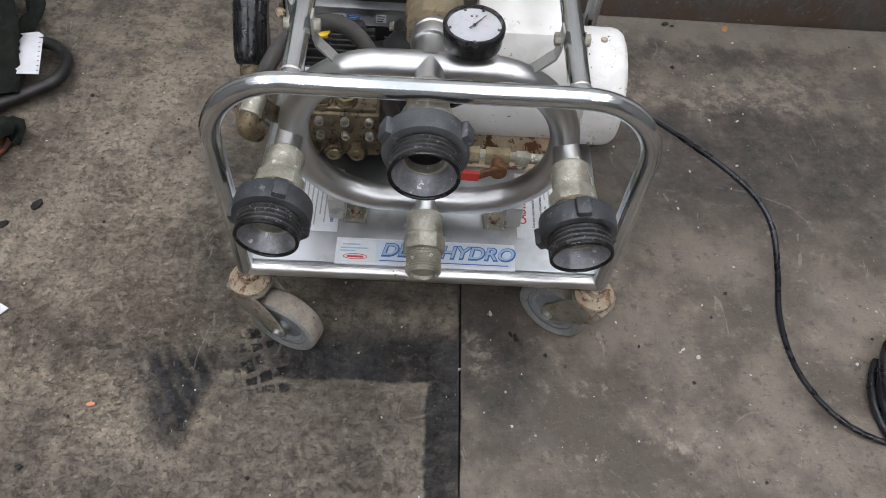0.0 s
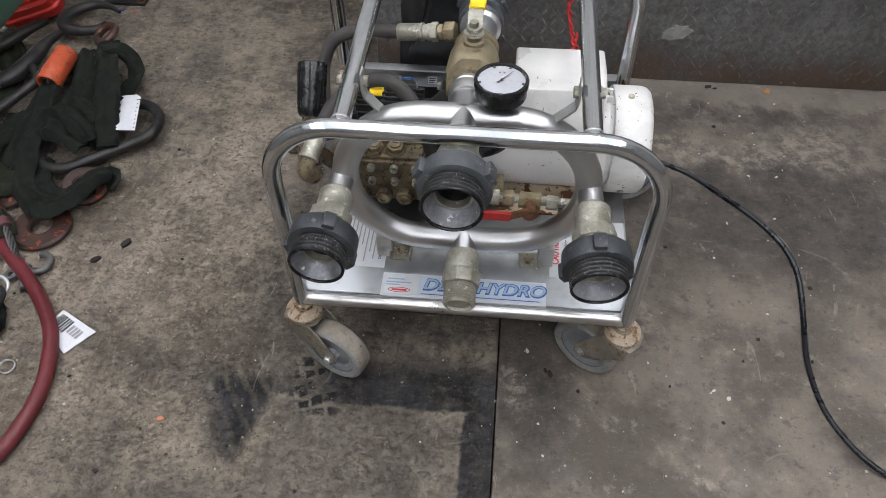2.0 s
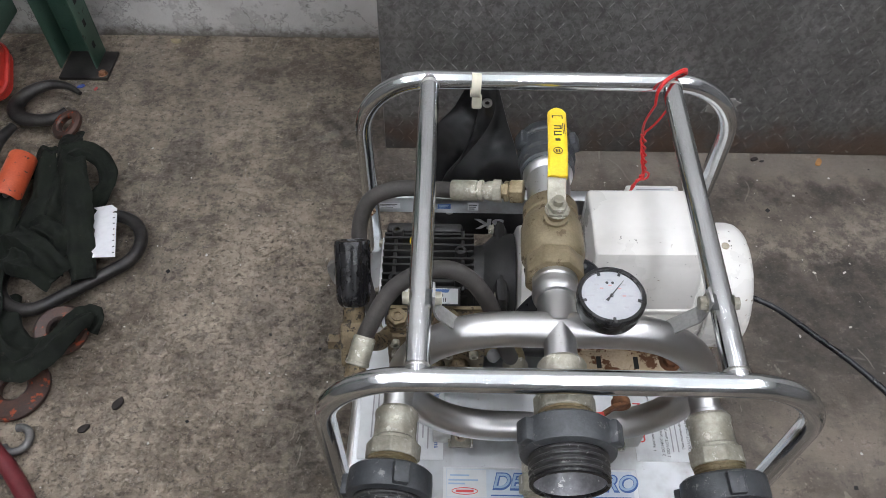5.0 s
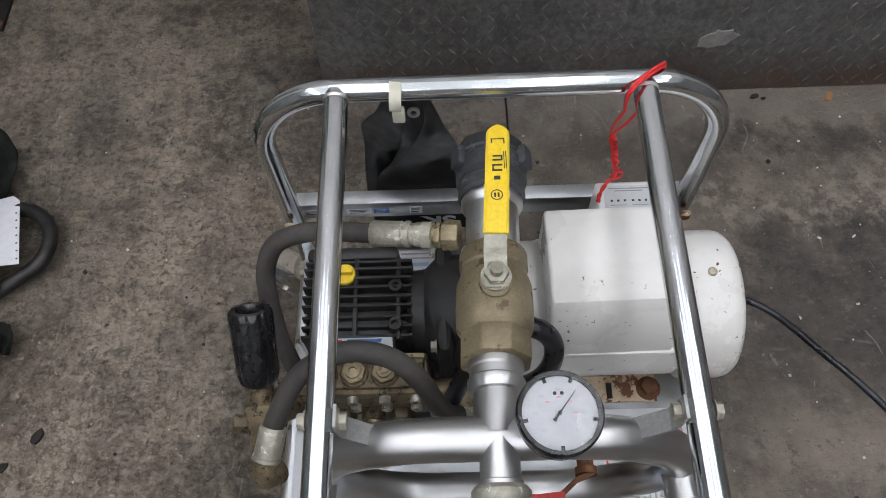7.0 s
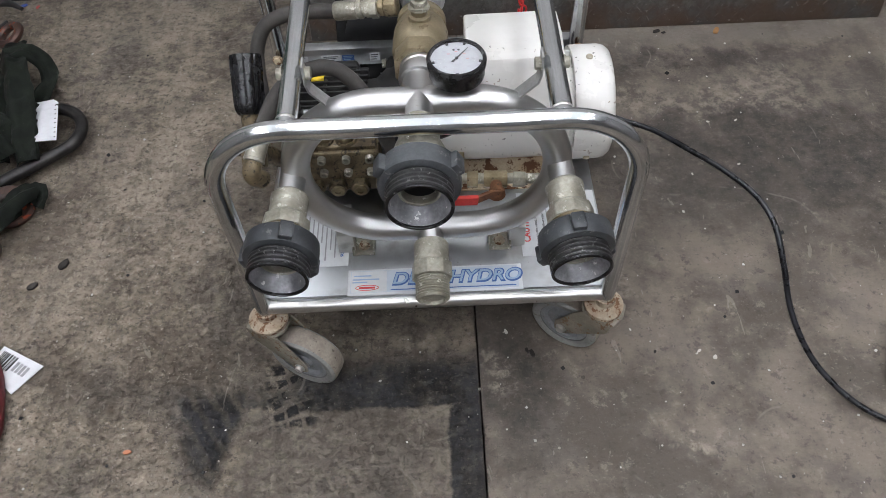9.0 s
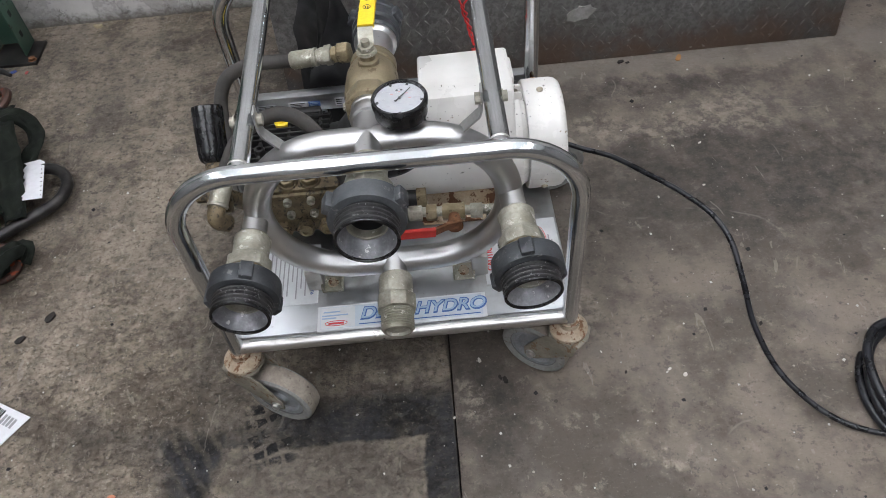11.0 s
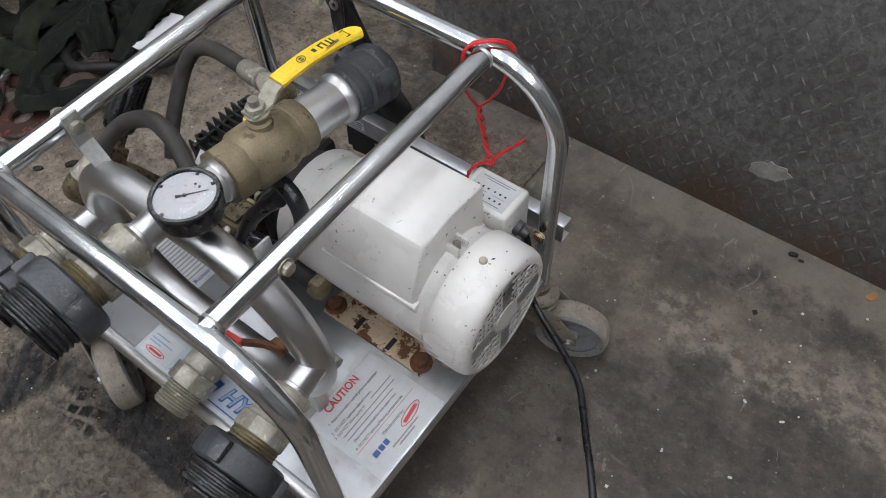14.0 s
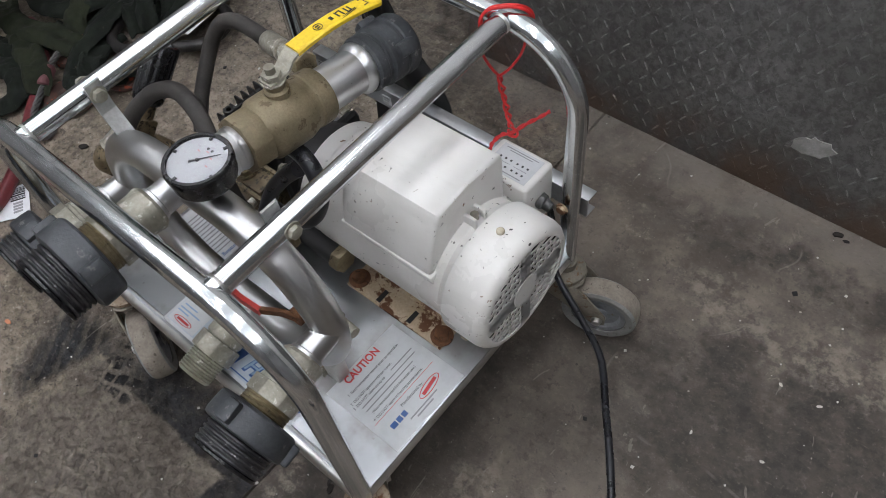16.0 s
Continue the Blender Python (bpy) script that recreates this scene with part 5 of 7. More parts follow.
# channel across the back
rb = group_part("rear_bar", (0.02, 1.015, 0.25), cart, "aluminium channel across the back of the cart")
bm = box(bmesh.new(), (0.012, 1.0165, 0.268), (0.516, 0.003, 0.0345), bevel=0.0008)
box(bm, (0.012, 1.0255, 0.2842), (0.516, 0.0195, 0.0025), bevel=0.0006)
box(bm, (0.012, 1.0255, 0.2518), (0.516, 0.0195, 0.0025), bevel=0.0006)
part("channel", bm, SHEET, rb)
for x, w, h, mt in ((-0.222, 0.036, 0.012, LABEL), (-0.164, 0.034, 0.0125, LABEL), (-0.134, 0.021, 0.0115, INKBLUE), (-0.088, 0.017, 0.0165, LABEL)):
    st = part("sticker", box(bmesh.new(), (x, 1.0148, 0.2665), (w, 0.0006, h)), mt, rb)
    for q in range(3):
        part("print_line", box(bmesh.new(), (x - w * 0.05 * q, 1.0144, 0.2665 + h * (0.28 - 0.28 * q)), (w * (0.76 - 0.1 * q), 0.0004, h * 0.1)), INKPALE if mt == INKBLUE else INKBLACK, st)
for sx in (0, 1):
    part("bolt", hexbolt(bmesh.new(), (END[RY][sx], 0.9765, 0.298), (0, -1, 0), 0.007, 0.005), RUSTWHITE, rb)

# ---- pump ----
pump = group_part("pump", (-0.14, 0.85, 0.28), cart, "black finned high-pressure pump with a brass head")
bm = box(bmesh.new(), (-0.153, 0.86, 0.262), (0.12, 0.105, 0.12), bevel=0.01, seg=3)
part("crankcase", bm, CASTIRON, pump)
for i in range(9):
    y = 0.812 + i * 0.0118
    zt = 0.332 + (0.006 if 2 < i < 8 else 0)
    bm = box(bmesh.new(), (-0.153, y, 0.285), (0.128, 0.0038, 2 * (zt - 0.285)), bevel=0.0012)
    part("fin", bm, CASTIRON, pump)
bm = bmesh.new()
for x in (-0.2, -0.155, -0.105):
    box(bm, (x, 0.858, 0.331), (0.005, 0.104, 0.008), bevel=0.001)
part("rib", bm, CASTIRON, pump)
for x, y in ((-0.108, 0.87), (-0.108, 0.822), (-0.198, 0.822), (-0.198, 0.905)):
    part("case_bolt", lathe(bmesh.new(), [(0, 0.325), (0.0085, 0.325), (0.0085, 0.34), (0.0075, 0.342), (0.004, 0.342), (0.004, 0.336), (0, 0.336)], pose(x, y, 0), 20), CASTIRON, pump)
part("cover", box(bmesh.new(), (-0.16, 0.917, 0.285), (0.11, 0.018, 0.1), bevel=0.006), CASTIRON, pump)
part("end_plate", box(bmesh.new(), (-0.217, 0.86, 0.27), (0.008, 0.1, 0.1), bevel=0.003), ALU, pump)
for y, z in ((0.818, 0.312), (0.902, 0.312), (0.818, 0.228), (0.902, 0.228)):
    part("plate_bolt", hexbolt(bmesh.new(), (-0.221, y, z), (-1, 0, 0), 0.006, 0.005), GALV, pump)
cap = lathe(bmesh.new(), [(0, 0.33), (0.0125, 0.33), (0.0125, 0.338), (0.0105, 0.3395), (0, 0.3395)], pose(-0.168, 0.888, 0.0), 24)
box(cap, (-0.168, 0.888, 0.343), (0.019, 0.0055, 0.009), bevel=0.0015)
part("oil_cap", cap, YELLOW, pump, "yellow plastic oil filler cap")
part("bell_housing", lathe(bmesh.new(), [(0.045, -0.095), (0.05, -0.09), (0.052, -0.075), (0.066, -0.06), (0.069, -0.045), (0.069, -0.032), (0, -0.032)], mm, 32), CASTIRON, pump)
bm = bmesh.new()
box(bm, (-0.052, 0.857, 0.278), (0.02, 0.142, 0.128), bevel=0.012)
part("mounting_flange", bm, CASTIRON, pump)
for y, z in ((0.797, 0.33), (0.917, 0.33), (0.797, 0.226)):
    part("flange_bolt", hexbolt(bmesh.new(), (-0.062, y, z), (-1, 0, 0), 0.007, 0.006), GALV, pump)
pm = pose(-0.147, 0.799, 0.331, 38, 0, 0)
part("label_plate", box(bmesh.new(), (0, 0, 0), (0.078, 0.026, 0.002), pm, 0.0006), CASTIRON, pump)
part("maker_label", box(bmesh.new(), (0, 0, 0.0014), (0.072, 0.021, 0.0008), pm), LABEL, pump)
part("emblem", prism(bmesh.new(), [(-0.021, -0.0022), (0.0185, -0.0022), (0.0205, 0.0022), (-0.019, 0.0022)], 0.0018, 0.0022, pm @ pose(0.004, 0.0073, 0)), INKBLUE, pump)
part("emblem_dot", box(bmesh.new(), (-0.024, 0.0073, 0.002), (0.006, 0.0042, 0.0004), pm), INKRED, pump)
lettering("WS 3010", 0.0068, pm @ pose(0.0, 0.0012, 0.002), INKBLACK, pump, wide=1.25, bold=0.0001)
random.seed(5)
for i in range(16):
    part("code_bar", box(bmesh.new(), (-0.02 + i * 0.0026, -0.0048, 0.002), (random.choice((0.0007, 0.0011, 0.0016)), 0.0055, 0.0004), pm), INKBLACK, pump)
part("print_line", box(bmesh.new(), (0.0, -0.0092, 0.002), (0.05, 0.0011, 0.0004), pm), INK, pump)
# brass head
head = group_part("pump_head", (-0.14, 0.765, 0.26), cart, "dirty brass pump head with valve caps")
part("head_block", box(bmesh.new(), (-0.14, 0.777, 0.258), (0.135, 0.05, 0.085), bevel=0.005), OLDBRASS, head)
part("head_top", box(bmesh.new(), (-0.14, 0.776, 0.303), (0.125, 0.036, 0.008), bevel=0.002), OLDBRASS, head)
part("head_edge", box(bmesh.new(), (-0.14, 0.7945, 0.308), (0.128, 0.006, 0.006), bevel=0.0015), BRASS, head)
for x in (-0.192, -0.157, -0.122):
    part("cap_seat", lathe(bmesh.new(), [(0, 0.306), (0.0165, 0.306), (0.0165, 0.309), (0.015, 0.311), (0, 0.311)], pose(x, 0.774, 0), 28), OLDBRASS, head)
    part("valve_cap", prism(bmesh.new(), ngon(0.0145, 6, 0.3), 0.31, 0.319, pose(x, 0.774, 0), 0.0015), BRASS, head)
    part("cap_boss", lathe(bmesh.new(), [(0, 0.318), (0.009, 0.318), (0.0085, 0.3215), (0.0045, 0.3225), (0.004, 0.3205), (0, 0.3205)], pose(x, 0.774, 0), 20), BRASS, head)
    part("front_cap", prism(bmesh.new(), ngon(0.0155, 6), 0, 0.013, axis((x + 0.015, 0.7525, 0.232), (0, -1, 0)), 0.0015), OLDBRASS, head)
    part("front_boss", lathe(bmesh.new(), [(0, 0.012), (0.011, 0.012), (0.01, 0.017), (0.005, 0.018), (0.0045, 0.015), (0, 0.015)], axis((x + 0.015, 0.7525, 0.232), (0, -1, 0)), 20), BRASS, head)
for x in (-0.195, -0.16, -0.123, -0.088):
    for z in (0.262, 0.29):
        part("socket_screw", lathe(bmesh.new(), [(0, 0), (0.0065, 0), (0.0065, 0.008), (0.0035, 0.008), (0.0035, 0.004), (0, 0.004)], axis((x, 0.752, z), (0, -1, 0)), 16), GALV, head)
# suction elbow and lower fittings
fit = group_part("suction_fitting", (-0.03, 0.74, 0.27), cart, "brass elbow and nipple at the pump")
part("elbow", sweep(bmesh.new(), fillet([(-0.075, 0.77, 0.25), (-0.03, 0.77, 0.25), (-0.03, 0.735, 0.25)], 0.02, 6), 0.0145), BRASS, fit)
part("nut", prism(bmesh.new(), ngon(0.018, 6), 0, 0.02, axis((-0.03, 0.745, 0.25), (0, -1, 0)), 0.0012), GALV, fit)
part("plug", lathe(bmesh.new(), [(0, 0), (0.009, 0), (0.009, 0.02), (0.006, 0.022), (0, 0.022)], axis((-0.062, 0.74, 0.275), (0, -0.5, 1)), 16), GREYSTEEL, fit)

# unloader with its fluted knob, leaning back
un = group_part("unloader_valve", (-0.238, 0.75, 0.4), cart, "unloader valve with a fluted black knob")
KT, KB = Vector((-0.2425, 0.796, 0.454)), Vector((-0.2405, 0.738, 0.397))
KD = (KT - KB).normalized()
km = axis(KB, KD)
KL = (KT - KB).length
kb = bmesh.new()
rings = []
for z, rr in ((0.0, 0.0145), (0.002, 0.0178), (0.006, 0.02), (0.014, 0.0212), (KL - 0.008, 0.0222), (KL - 0.002, 0.0218), (KL, 0.0205), (KL + 0.0004, 0.0145), (KL - 0.002, 0.0132), (KL - 0.03, 0.0122)):
    row = []
    for i in range(64):
        a = i * math.tau / 64
        flute = 1 - 0.085 * max(0.0, math.cos(a * 8)) ** 2 if rr > 0.017 else 1
        row.append(kb.verts.new(km @ Vector((rr * flute * math.cos(a), rr * flute * math.sin(a), z))))
    rings.append(row)
for a, b in zip(rings, rings[1:]):
    for i in range(64):
        kb.faces.new((a[i], a[(i + 1) % 64], b[(i + 1) % 64], b[i]))
kb.faces.new(rings[0][::-1])
kb.faces.new(rings[-1])
part("knob", kb, GLOSS, un, "fluted black plastic knob")
part("spring_cup", lathe(bmesh.new(), [(0, -0.02), (0.0135, -0.02), (0.0135, 0.002), (0, 0.002)], km, 24), OLDBRASS, un)
part("valve_body", box(bmesh.new(), (0, 0, -0.046), (0.032, 0.03, 0.056), km, 0.004), OLDBRASS, un)
vb2 = km @ Vector((0, 0, -0.046))
part("side_plug", prism(bmesh.new(), ngon(0.0105, 6), 0, 0.018, axis(vb2 + Vector((-0.014, 0, 0.0)), (-1, 0, 0)), 0.001), OLDBRASS, un)
part("side_port", lathe(bmesh.new(), [(0, 0), (0.01, 0), (0.01, 0.012), (0.006, 0.012), (0.006, 0.006), (0, 0.006)], axis(vb2 + Vector((0.004, -0.014, -0.004)), (0, -0.7, 0.7)), 20), OLDBRASS, un)
part("link_pipe", sweep(bmesh.new(), spline([vb2, vb2 + Vector((0.01, 0.02, -0.03)), (-0.215, 0.745, 0.3), (-0.2, 0.77, 0.285)], 5), 0.012), OLDBRASS, un)


# ---- hoses on the cart ----
def hose(pts, r, mat, ends, label):
    h = group_part("hose", pts[0], cart, label)
    part("hose_tube", sweep(bmesh.new(), spline(pts, 9), r), mat, h)
    for p, d, ln in ends:
        mm2 = axis(p, d)
        prof = [(0, 0), (r + 0.0016, 0), (r + 0.003, 0.002), (r + 0.003, ln - 0.009), (r + 0.0018, ln - 0.008), (r + 0.0018, ln - 0.006), (r + 0.0034, ln - 0.0055), (r + 0.0034, ln - 0.001), (r + 0.001, ln), (0, ln)]
        part("crimp", lathe(bmesh.new(), prof, mm2, 14), GALV, h)
        part("collar", lathe(bmesh.new(), [(0, ln - 0.002), (r, ln - 0.002), (r + 0.001, ln + 0.003), (r + 0.0022, ln + 0.006), (r + 0.0022, ln + 0.013), (0, ln + 0.013)], mm2, 24), GALV, h)
        part("hose_nut", prism(bmesh.new(), ngon(r + 0.0048, 6), ln + 0.012, ln + 0.0225, mm2, 0.001), GALV, h)
        part("tail_thread", lathe(bmesh.new(), [(0, ln + 0.02), (r - 0.001, ln + 0.02), (r - 0.001, ln + 0.05), (0, ln + 0.05)], mm2, 20), BRASS, h)
        part("lock_nut", prism(bmesh.new(), ngon(r + 0.003, 6, 0.5), ln + 0.0255, ln + 0.0315, mm2, 0.0008), BRASS, h)
        part("hose_tail", prism(bmesh.new(), ngon(r + 0.0055, 6, 0.3), ln + 0.0335, ln + 0.05, mm2, 0.001), BRASS, h)
    return h


hose([(-0.226, 0.783, 0.315), (-0.237, 0.808, 0.35), (-0.243, 0.838, 0.385), (-0.241, 0.86, 0.415), (-0.226, 0.875, 0.441), (-0.195, 0.879, 0.456), (-0.158, 0.877, 0.461), (-0.118, 0.872, 0.463)], 0.0105, RUBBER,
     [((-0.122, 0.8725, 0.463), (1, -0.15, 0.16), 0.042)], "grey rubber high-pressure hose")
hose([(-0.224, 0.69, 0.395), (-0.22, 0.697, 0.404), (-0.21, 0.708, 0.422), (-0.198, 0.722, 0.438), (-0.18, 0.734, 0.453), (-0.15, 0.743, 0.466), (-0.122, 0.742, 0.47), (-0.097, 0.738, 0.455), (-0.076, 0.728, 0.425), (-0.062, 0.718, 0.385), (-0.05, 0.716, 0.34), (-0.04, 0.73, 0.29)], 0.0105, RUBBER,
     [], "grey rubber hose looping over the pump")
hb = group_part("hose_end", (-0.235, 0.66, 0.385), cart, "crimped hose end with a brass elbow")
me2 = axis((-0.2225, 0.693, 0.398), (-0.25, -0.85, -0.46))
part("crimp", lathe(bmesh.new(), [(0, 0), (0.0125, 0), (0.0138, 0.002), (0.0138, 0.03), (0.0148, 0.031), (0.0148, 0.0345), (0.012, 0.036), (0, 0.036)], me2, 14), GALV, hb)
part("elbow", sweep(bmesh.new(), fillet([me2 @ Vector((0, 0, 0.034)), me2 @ Vector((0, 0, 0.055)), me2 @ Vector((0, 0, 0.055)) + Vector((0.012, 0.012, -0.02))], 0.01, 5), 0.0125), OLDBRASS, hb)
hose([(-0.025, 0.775, 0.415), (0.0, 0.778, 0.432), (0.0256, 0.777, 0.438), (0.049, 0.773, 0.429), (0.061, 0.767, 0.405), (0.06, 0.756, 0.378), (0.046, 0.746, 0.358), (0.02, 0.74, 0.348), (-0.012, 0.738, 0.345)], 0.0105, CORD, [], "short black hose under the valve")
hose([(-0.045, 0.742, 0.31), (-0.03, 0.755, 0.35), (-0.005, 0.765, 0.385), (0.02, 0.772, 0.41)], 0.0105, CORD, [], "short black hose under the valve")

# dark suction pipe beside the motor foot
part("suction_pipe", sweep(bmesh.new(), [(-0.02, 0.772, 0.25), (0.045, 0.772, 0.247)], 0.015), CASTIRON, cart)
part("suction_nut", prism(bmesh.new(), ngon(0.019, 6), 0, 0.016, axis((0.04, 0.772, 0.247), (1, 0, 0)), 0.001), BRASS, cart)

# small bleed valve with a red lever
sv = group_part("bleed_valve", (0.09, 0.69, 0.3), cart, "small brass bleed valve with a red lever")
part("pipe_run", sweep(bmesh.new(), [(0.02, 0.695, 0.298), (0.168, 0.685, 0.3)], 0.0075), GALV, sv)
for x, r, ln, mt in ((0.03, 0.0125, 0.02, GALV), (0.056, 0.013, 0.016, BRASS), (0.08, 0.0135, 0.034, BRASS), (0.122, 0.012, 0.018, GALV)):
    part("fitting", prism(bmesh.new(), ngon(r, 6), 0, ln, axis((x, 0.694 - 0.06 * x, 0.299), (1, -0.06, 0)), 0.001), mt, sv)
part("valve_stem", lathe(bmesh.new(), [(0, 0), (0.009, 0), (0.009, 0.022), (0.012, 0.024), (0.012, 0.032), (0, 0.032)], axis((0.097, 0.688, 0.298), (0, -1, 0.1)), 20), RUST, sv)
bm = sweep(bmesh.new(), [(0.102, 0.657, 0.304), (0.085, 0.65, 0.31), (0.064, 0.632, 0.32)], [(-0.0025, -0.006), (0.0025, -0.006), (0.0025, 0.006), (-0.0025, 0.006)])
part("lever_arm", bm, RUST, sv)
bm = sweep(bmesh.new(), [(0.068, 0.633, 0.319), (0.04, 0.63, 0.323), (0.014, 0.632, 0.321)], [(-0.003, -0.007), (0.003, -0.007), (0.0035, 0), (0.003, 0.007), (-0.003, 0.007), (-0.0035, 0)])
part("red_lever", bm, RED, sv, "red vinyl lever grip")

# ---- things hung on the cart ----
POUCH_BACK = ((0.52, -0.105, 1.008, -0.078, 1.012), (0.47, -0.12, 1.024, -0.072, 1.02), (0.43, -0.134, 1.046, -0.076, 1.026), (0.395, -0.147, 1.062, -0.084, 1.034), (0.36, -0.1485, 1.07, -0.098, 1.046),
              (0.335, -0.1495, 1.066, -0.11, 1.054), (0.3, -0.153, 1.06, -0.12, 1.06), (0.25, -0.155, 1.056, -0.12, 1.06), (0.2, -0.152, 1.046, -0.115, 1.05), (0.17, -0.148, 1.04, -0.11, 1.044))
POUCH_FOLD = ((0.52, -0.087, 1.0, -0.066, 0.999), (0.48, -0.0885, 1.0, -0.0665, 0.998), (0.44, -0.0945, 1.006, -0.078, 1.002), (0.4, -0.102, 1.015, -0.095, 1.01), (0.365, -0.1125, 1.024, -0.109, 1.02), (0.33, -0.127, 1.034, -0.123, 1.03))
POUCH_FRONT = ((0.52, -0.069, 1.006, -0.063, 1.008), (0.48, -0.068, 1.004, -0.0535, 1.013), (0.44, -0.08, 1.008, -0.044, 1.019), (0.4, -0.097, 1.016, -0.0335, 1.028), (0.365, -0.111, 1.025, -0.0255, 1.037),
               (0.316, -0.132, 1.04, -0.013, 1.051), (0.26, -0.142, 1.052, -0.001, 1.06), (0.22, -0.142, 1.046, 0.004, 1.052), (0.165, -0.138, 1.038, 0.008, 1.042))


def pouch_panel(table, seed, thick=0.002):
    """One flap of the pouch: rows of (z, x and y of one edge, x and y of the other)."""
    bm = bmesh.new()
    lo = spline([(r[1], r[2], r[0]) for r in table], 5)
    hi = spline([(r[3], r[4], r[0]) for r in table], 5)
    n = 16
    front, back = [], []
    for p, q in zip(lo, hi):
        f, g = [], []
        for j in range(n + 1):
            u = j / n
            c = p.lerp(q, u)
            lift = 0.006 * noise.noise(Vector((c.x * 30, c.z * 16, seed))) + 0.0025 * noise.noise(Vector((c.x * 80, c.z * 50, seed)))
            c.y += lift * math.sin(math.pi * u) - 0.0015 * math.exp(-u / 0.05)
            f.append(bm.verts.new(c))
            g.append(bm.verts.new(c + Vector((0, thick, 0))))
        front.append(f)
        back.append(g)
    m = len(front) - 1
    for layer in (front, back):
        for i in range(m):
            for j in range(n):
                bm.faces.new((layer[i][j], layer[i][j + 1], layer[i + 1][j + 1], layer[i + 1][j]))
    for i in range(m):
        bm.faces.new((front[i][0], front[i + 1][0], back[i + 1][0], back[i][0]))
        bm.faces.new((front[i][n], back[i][n], back[i + 1][n], front[i + 1][n]))
    for j in range(n):
        bm.faces.new((front[0][j], back[0][j], back[0][j + 1], front[0][j + 1]))
        bm.faces.new((front[m][j], front[m][j + 1], back[m][j + 1], back[m][j]))
    return bm


pouch = thing("pouch", (-0.09, 1.02, 0.39), "folded black vinyl pouch hanging from the rear hoop", "pouch")
part("back_flap", pouch_panel(POUCH_BACK, 1.0), BAGMAT, pouch)
part("turned_edge", pouch_panel(POUCH_FOLD, 4.0), BAGMAT, pouch)
part("front_flap", pouch_panel(POUCH_FRONT, 7.0), BAGMAT, pouch)
for c in ((-0.0765, 0.9965, 0.5), (-0.126, 1.044, 0.222)):
    part("eyelet", lathe(bmesh.new(), [(0.0035, -0.001), (0.0068, -0.001), (0.0068, 0.0018), (0.0035, 0.0018)], axis(c, (0, -1, 0.15)), 20, True), ALU, pouch, "metal eyelet")
lettering("SK", 0.042, pose(-0.058, 1.036, 0.2, 97, 0, 0) @ pose(0, 0, 0, 0, 0, 180), PAPER, pouch, bold=0.0014)
tie = thing("cable_tie", (-0.093, 0.99, 0.53), "off-white nylon cable tie round the rear hoop", "cable tie")
bm = sweep(bmesh.new(), [(-0.093 + 0.001 * math.sin(a), 0.99 + 0.0145 * math.cos(a), 0.536 + 0.0145 * math.sin(a)) for a in [i * math.tau / 24 for i in range(24)]], [(-0.006, -0.0012), (0.006, -0.0012), (0.006, 0.0012), (-0.006, 0.0012)], True)
part("band", bm, TIE, tie)
part("buckle", box(bmesh.new(), (-0.091, 0.983, 0.514), (0.013, 0.008, 0.02), bevel=0.002), TIE, tie)

wire = thing("red_wire", (0.17, 0.98, 0.47), "thin twisted red wire tied round the top rail", "wire")
WR = 0.0017
for off in (0.0, 0.0032):
    loop = [(0.1395, 0.974, 0.52), (0.1385, 0.975, 0.54), (0.146, 0.98, 0.5525), (0.158, 0.988, 0.5565), (0.17, 0.997, 0.556), (0.178, 1.006, 0.549), (0.18, 1.0125, 0.535), (0.175, 1.013, 0.518)]
    part("loop", sweep(bmesh.new(), spline([(x, y + off, z + off * 0.2) for x, y, z in loop], 6), WR), REDWIRE, wire)
MEET, KNOT = Vector((0.1426, 1.0, 0.4444)), Vector((0.1596, 0.9986, 0.3707))
part("strand", sweep(bmesh.new(), spline([(0.1395, 0.974, 0.52), (0.135, 0.981, 0.488), (0.138, 0.992, 0.46), MEET], 6), WR), REDWIRE, wire)
part("strand", sweep(bmesh.new(), spline([(0.175, 1.013, 0.518), (0.17, 1.008, 0.488), (0.157, 1.003, 0.462), MEET], 6), WR), REDWIRE, wire)
for ph in (0, math.pi):
    tw = []
    for i in range(49):
        t = i / 48
        a = t * 17 + ph
        rr = 0.0021 + 0.0014 * math.sin(t * 7 + ph) ** 2
        tw.append(MEET.lerp(KNOT, t) + Vector((rr * math.cos(a), rr * math.sin(a), 0)))
    part("twist", sweep(bmesh.new(), tw, WR), REDWIRE, wire)
part("knot", sweep(bmesh.new(), spline([KNOT, KNOT + Vector((0.008, 0.002, -0.006)), KNOT + Vector((0.007, 0.001, -0.015)), KNOT + Vector((-0.003, -0.001, -0.016)), KNOT + Vector((-0.004, 0, -0.008))], 5), WR), REDWIRE, wire)
core = spline([(0.1407, 0.9775, 0.335), (0.142, 0.983, 0.345), (0.15, 0.992, 0.356), (0.1596, 1.0, 0.358), (0.164, 1.022, 0.357), (0.168, 1.045, 0.352), (0.17, 1.068, 0.346)], 8)
for ph in (0, math.pi):
    part("lead", sweep(bmesh.new(), [p + Vector((0.0013 * math.cos(i * 0.5 + ph), 0, 0.0013 * math.sin(i * 0.5 + ph))) for i, p in enumerate(core)], WR), REDWIRE, wire)

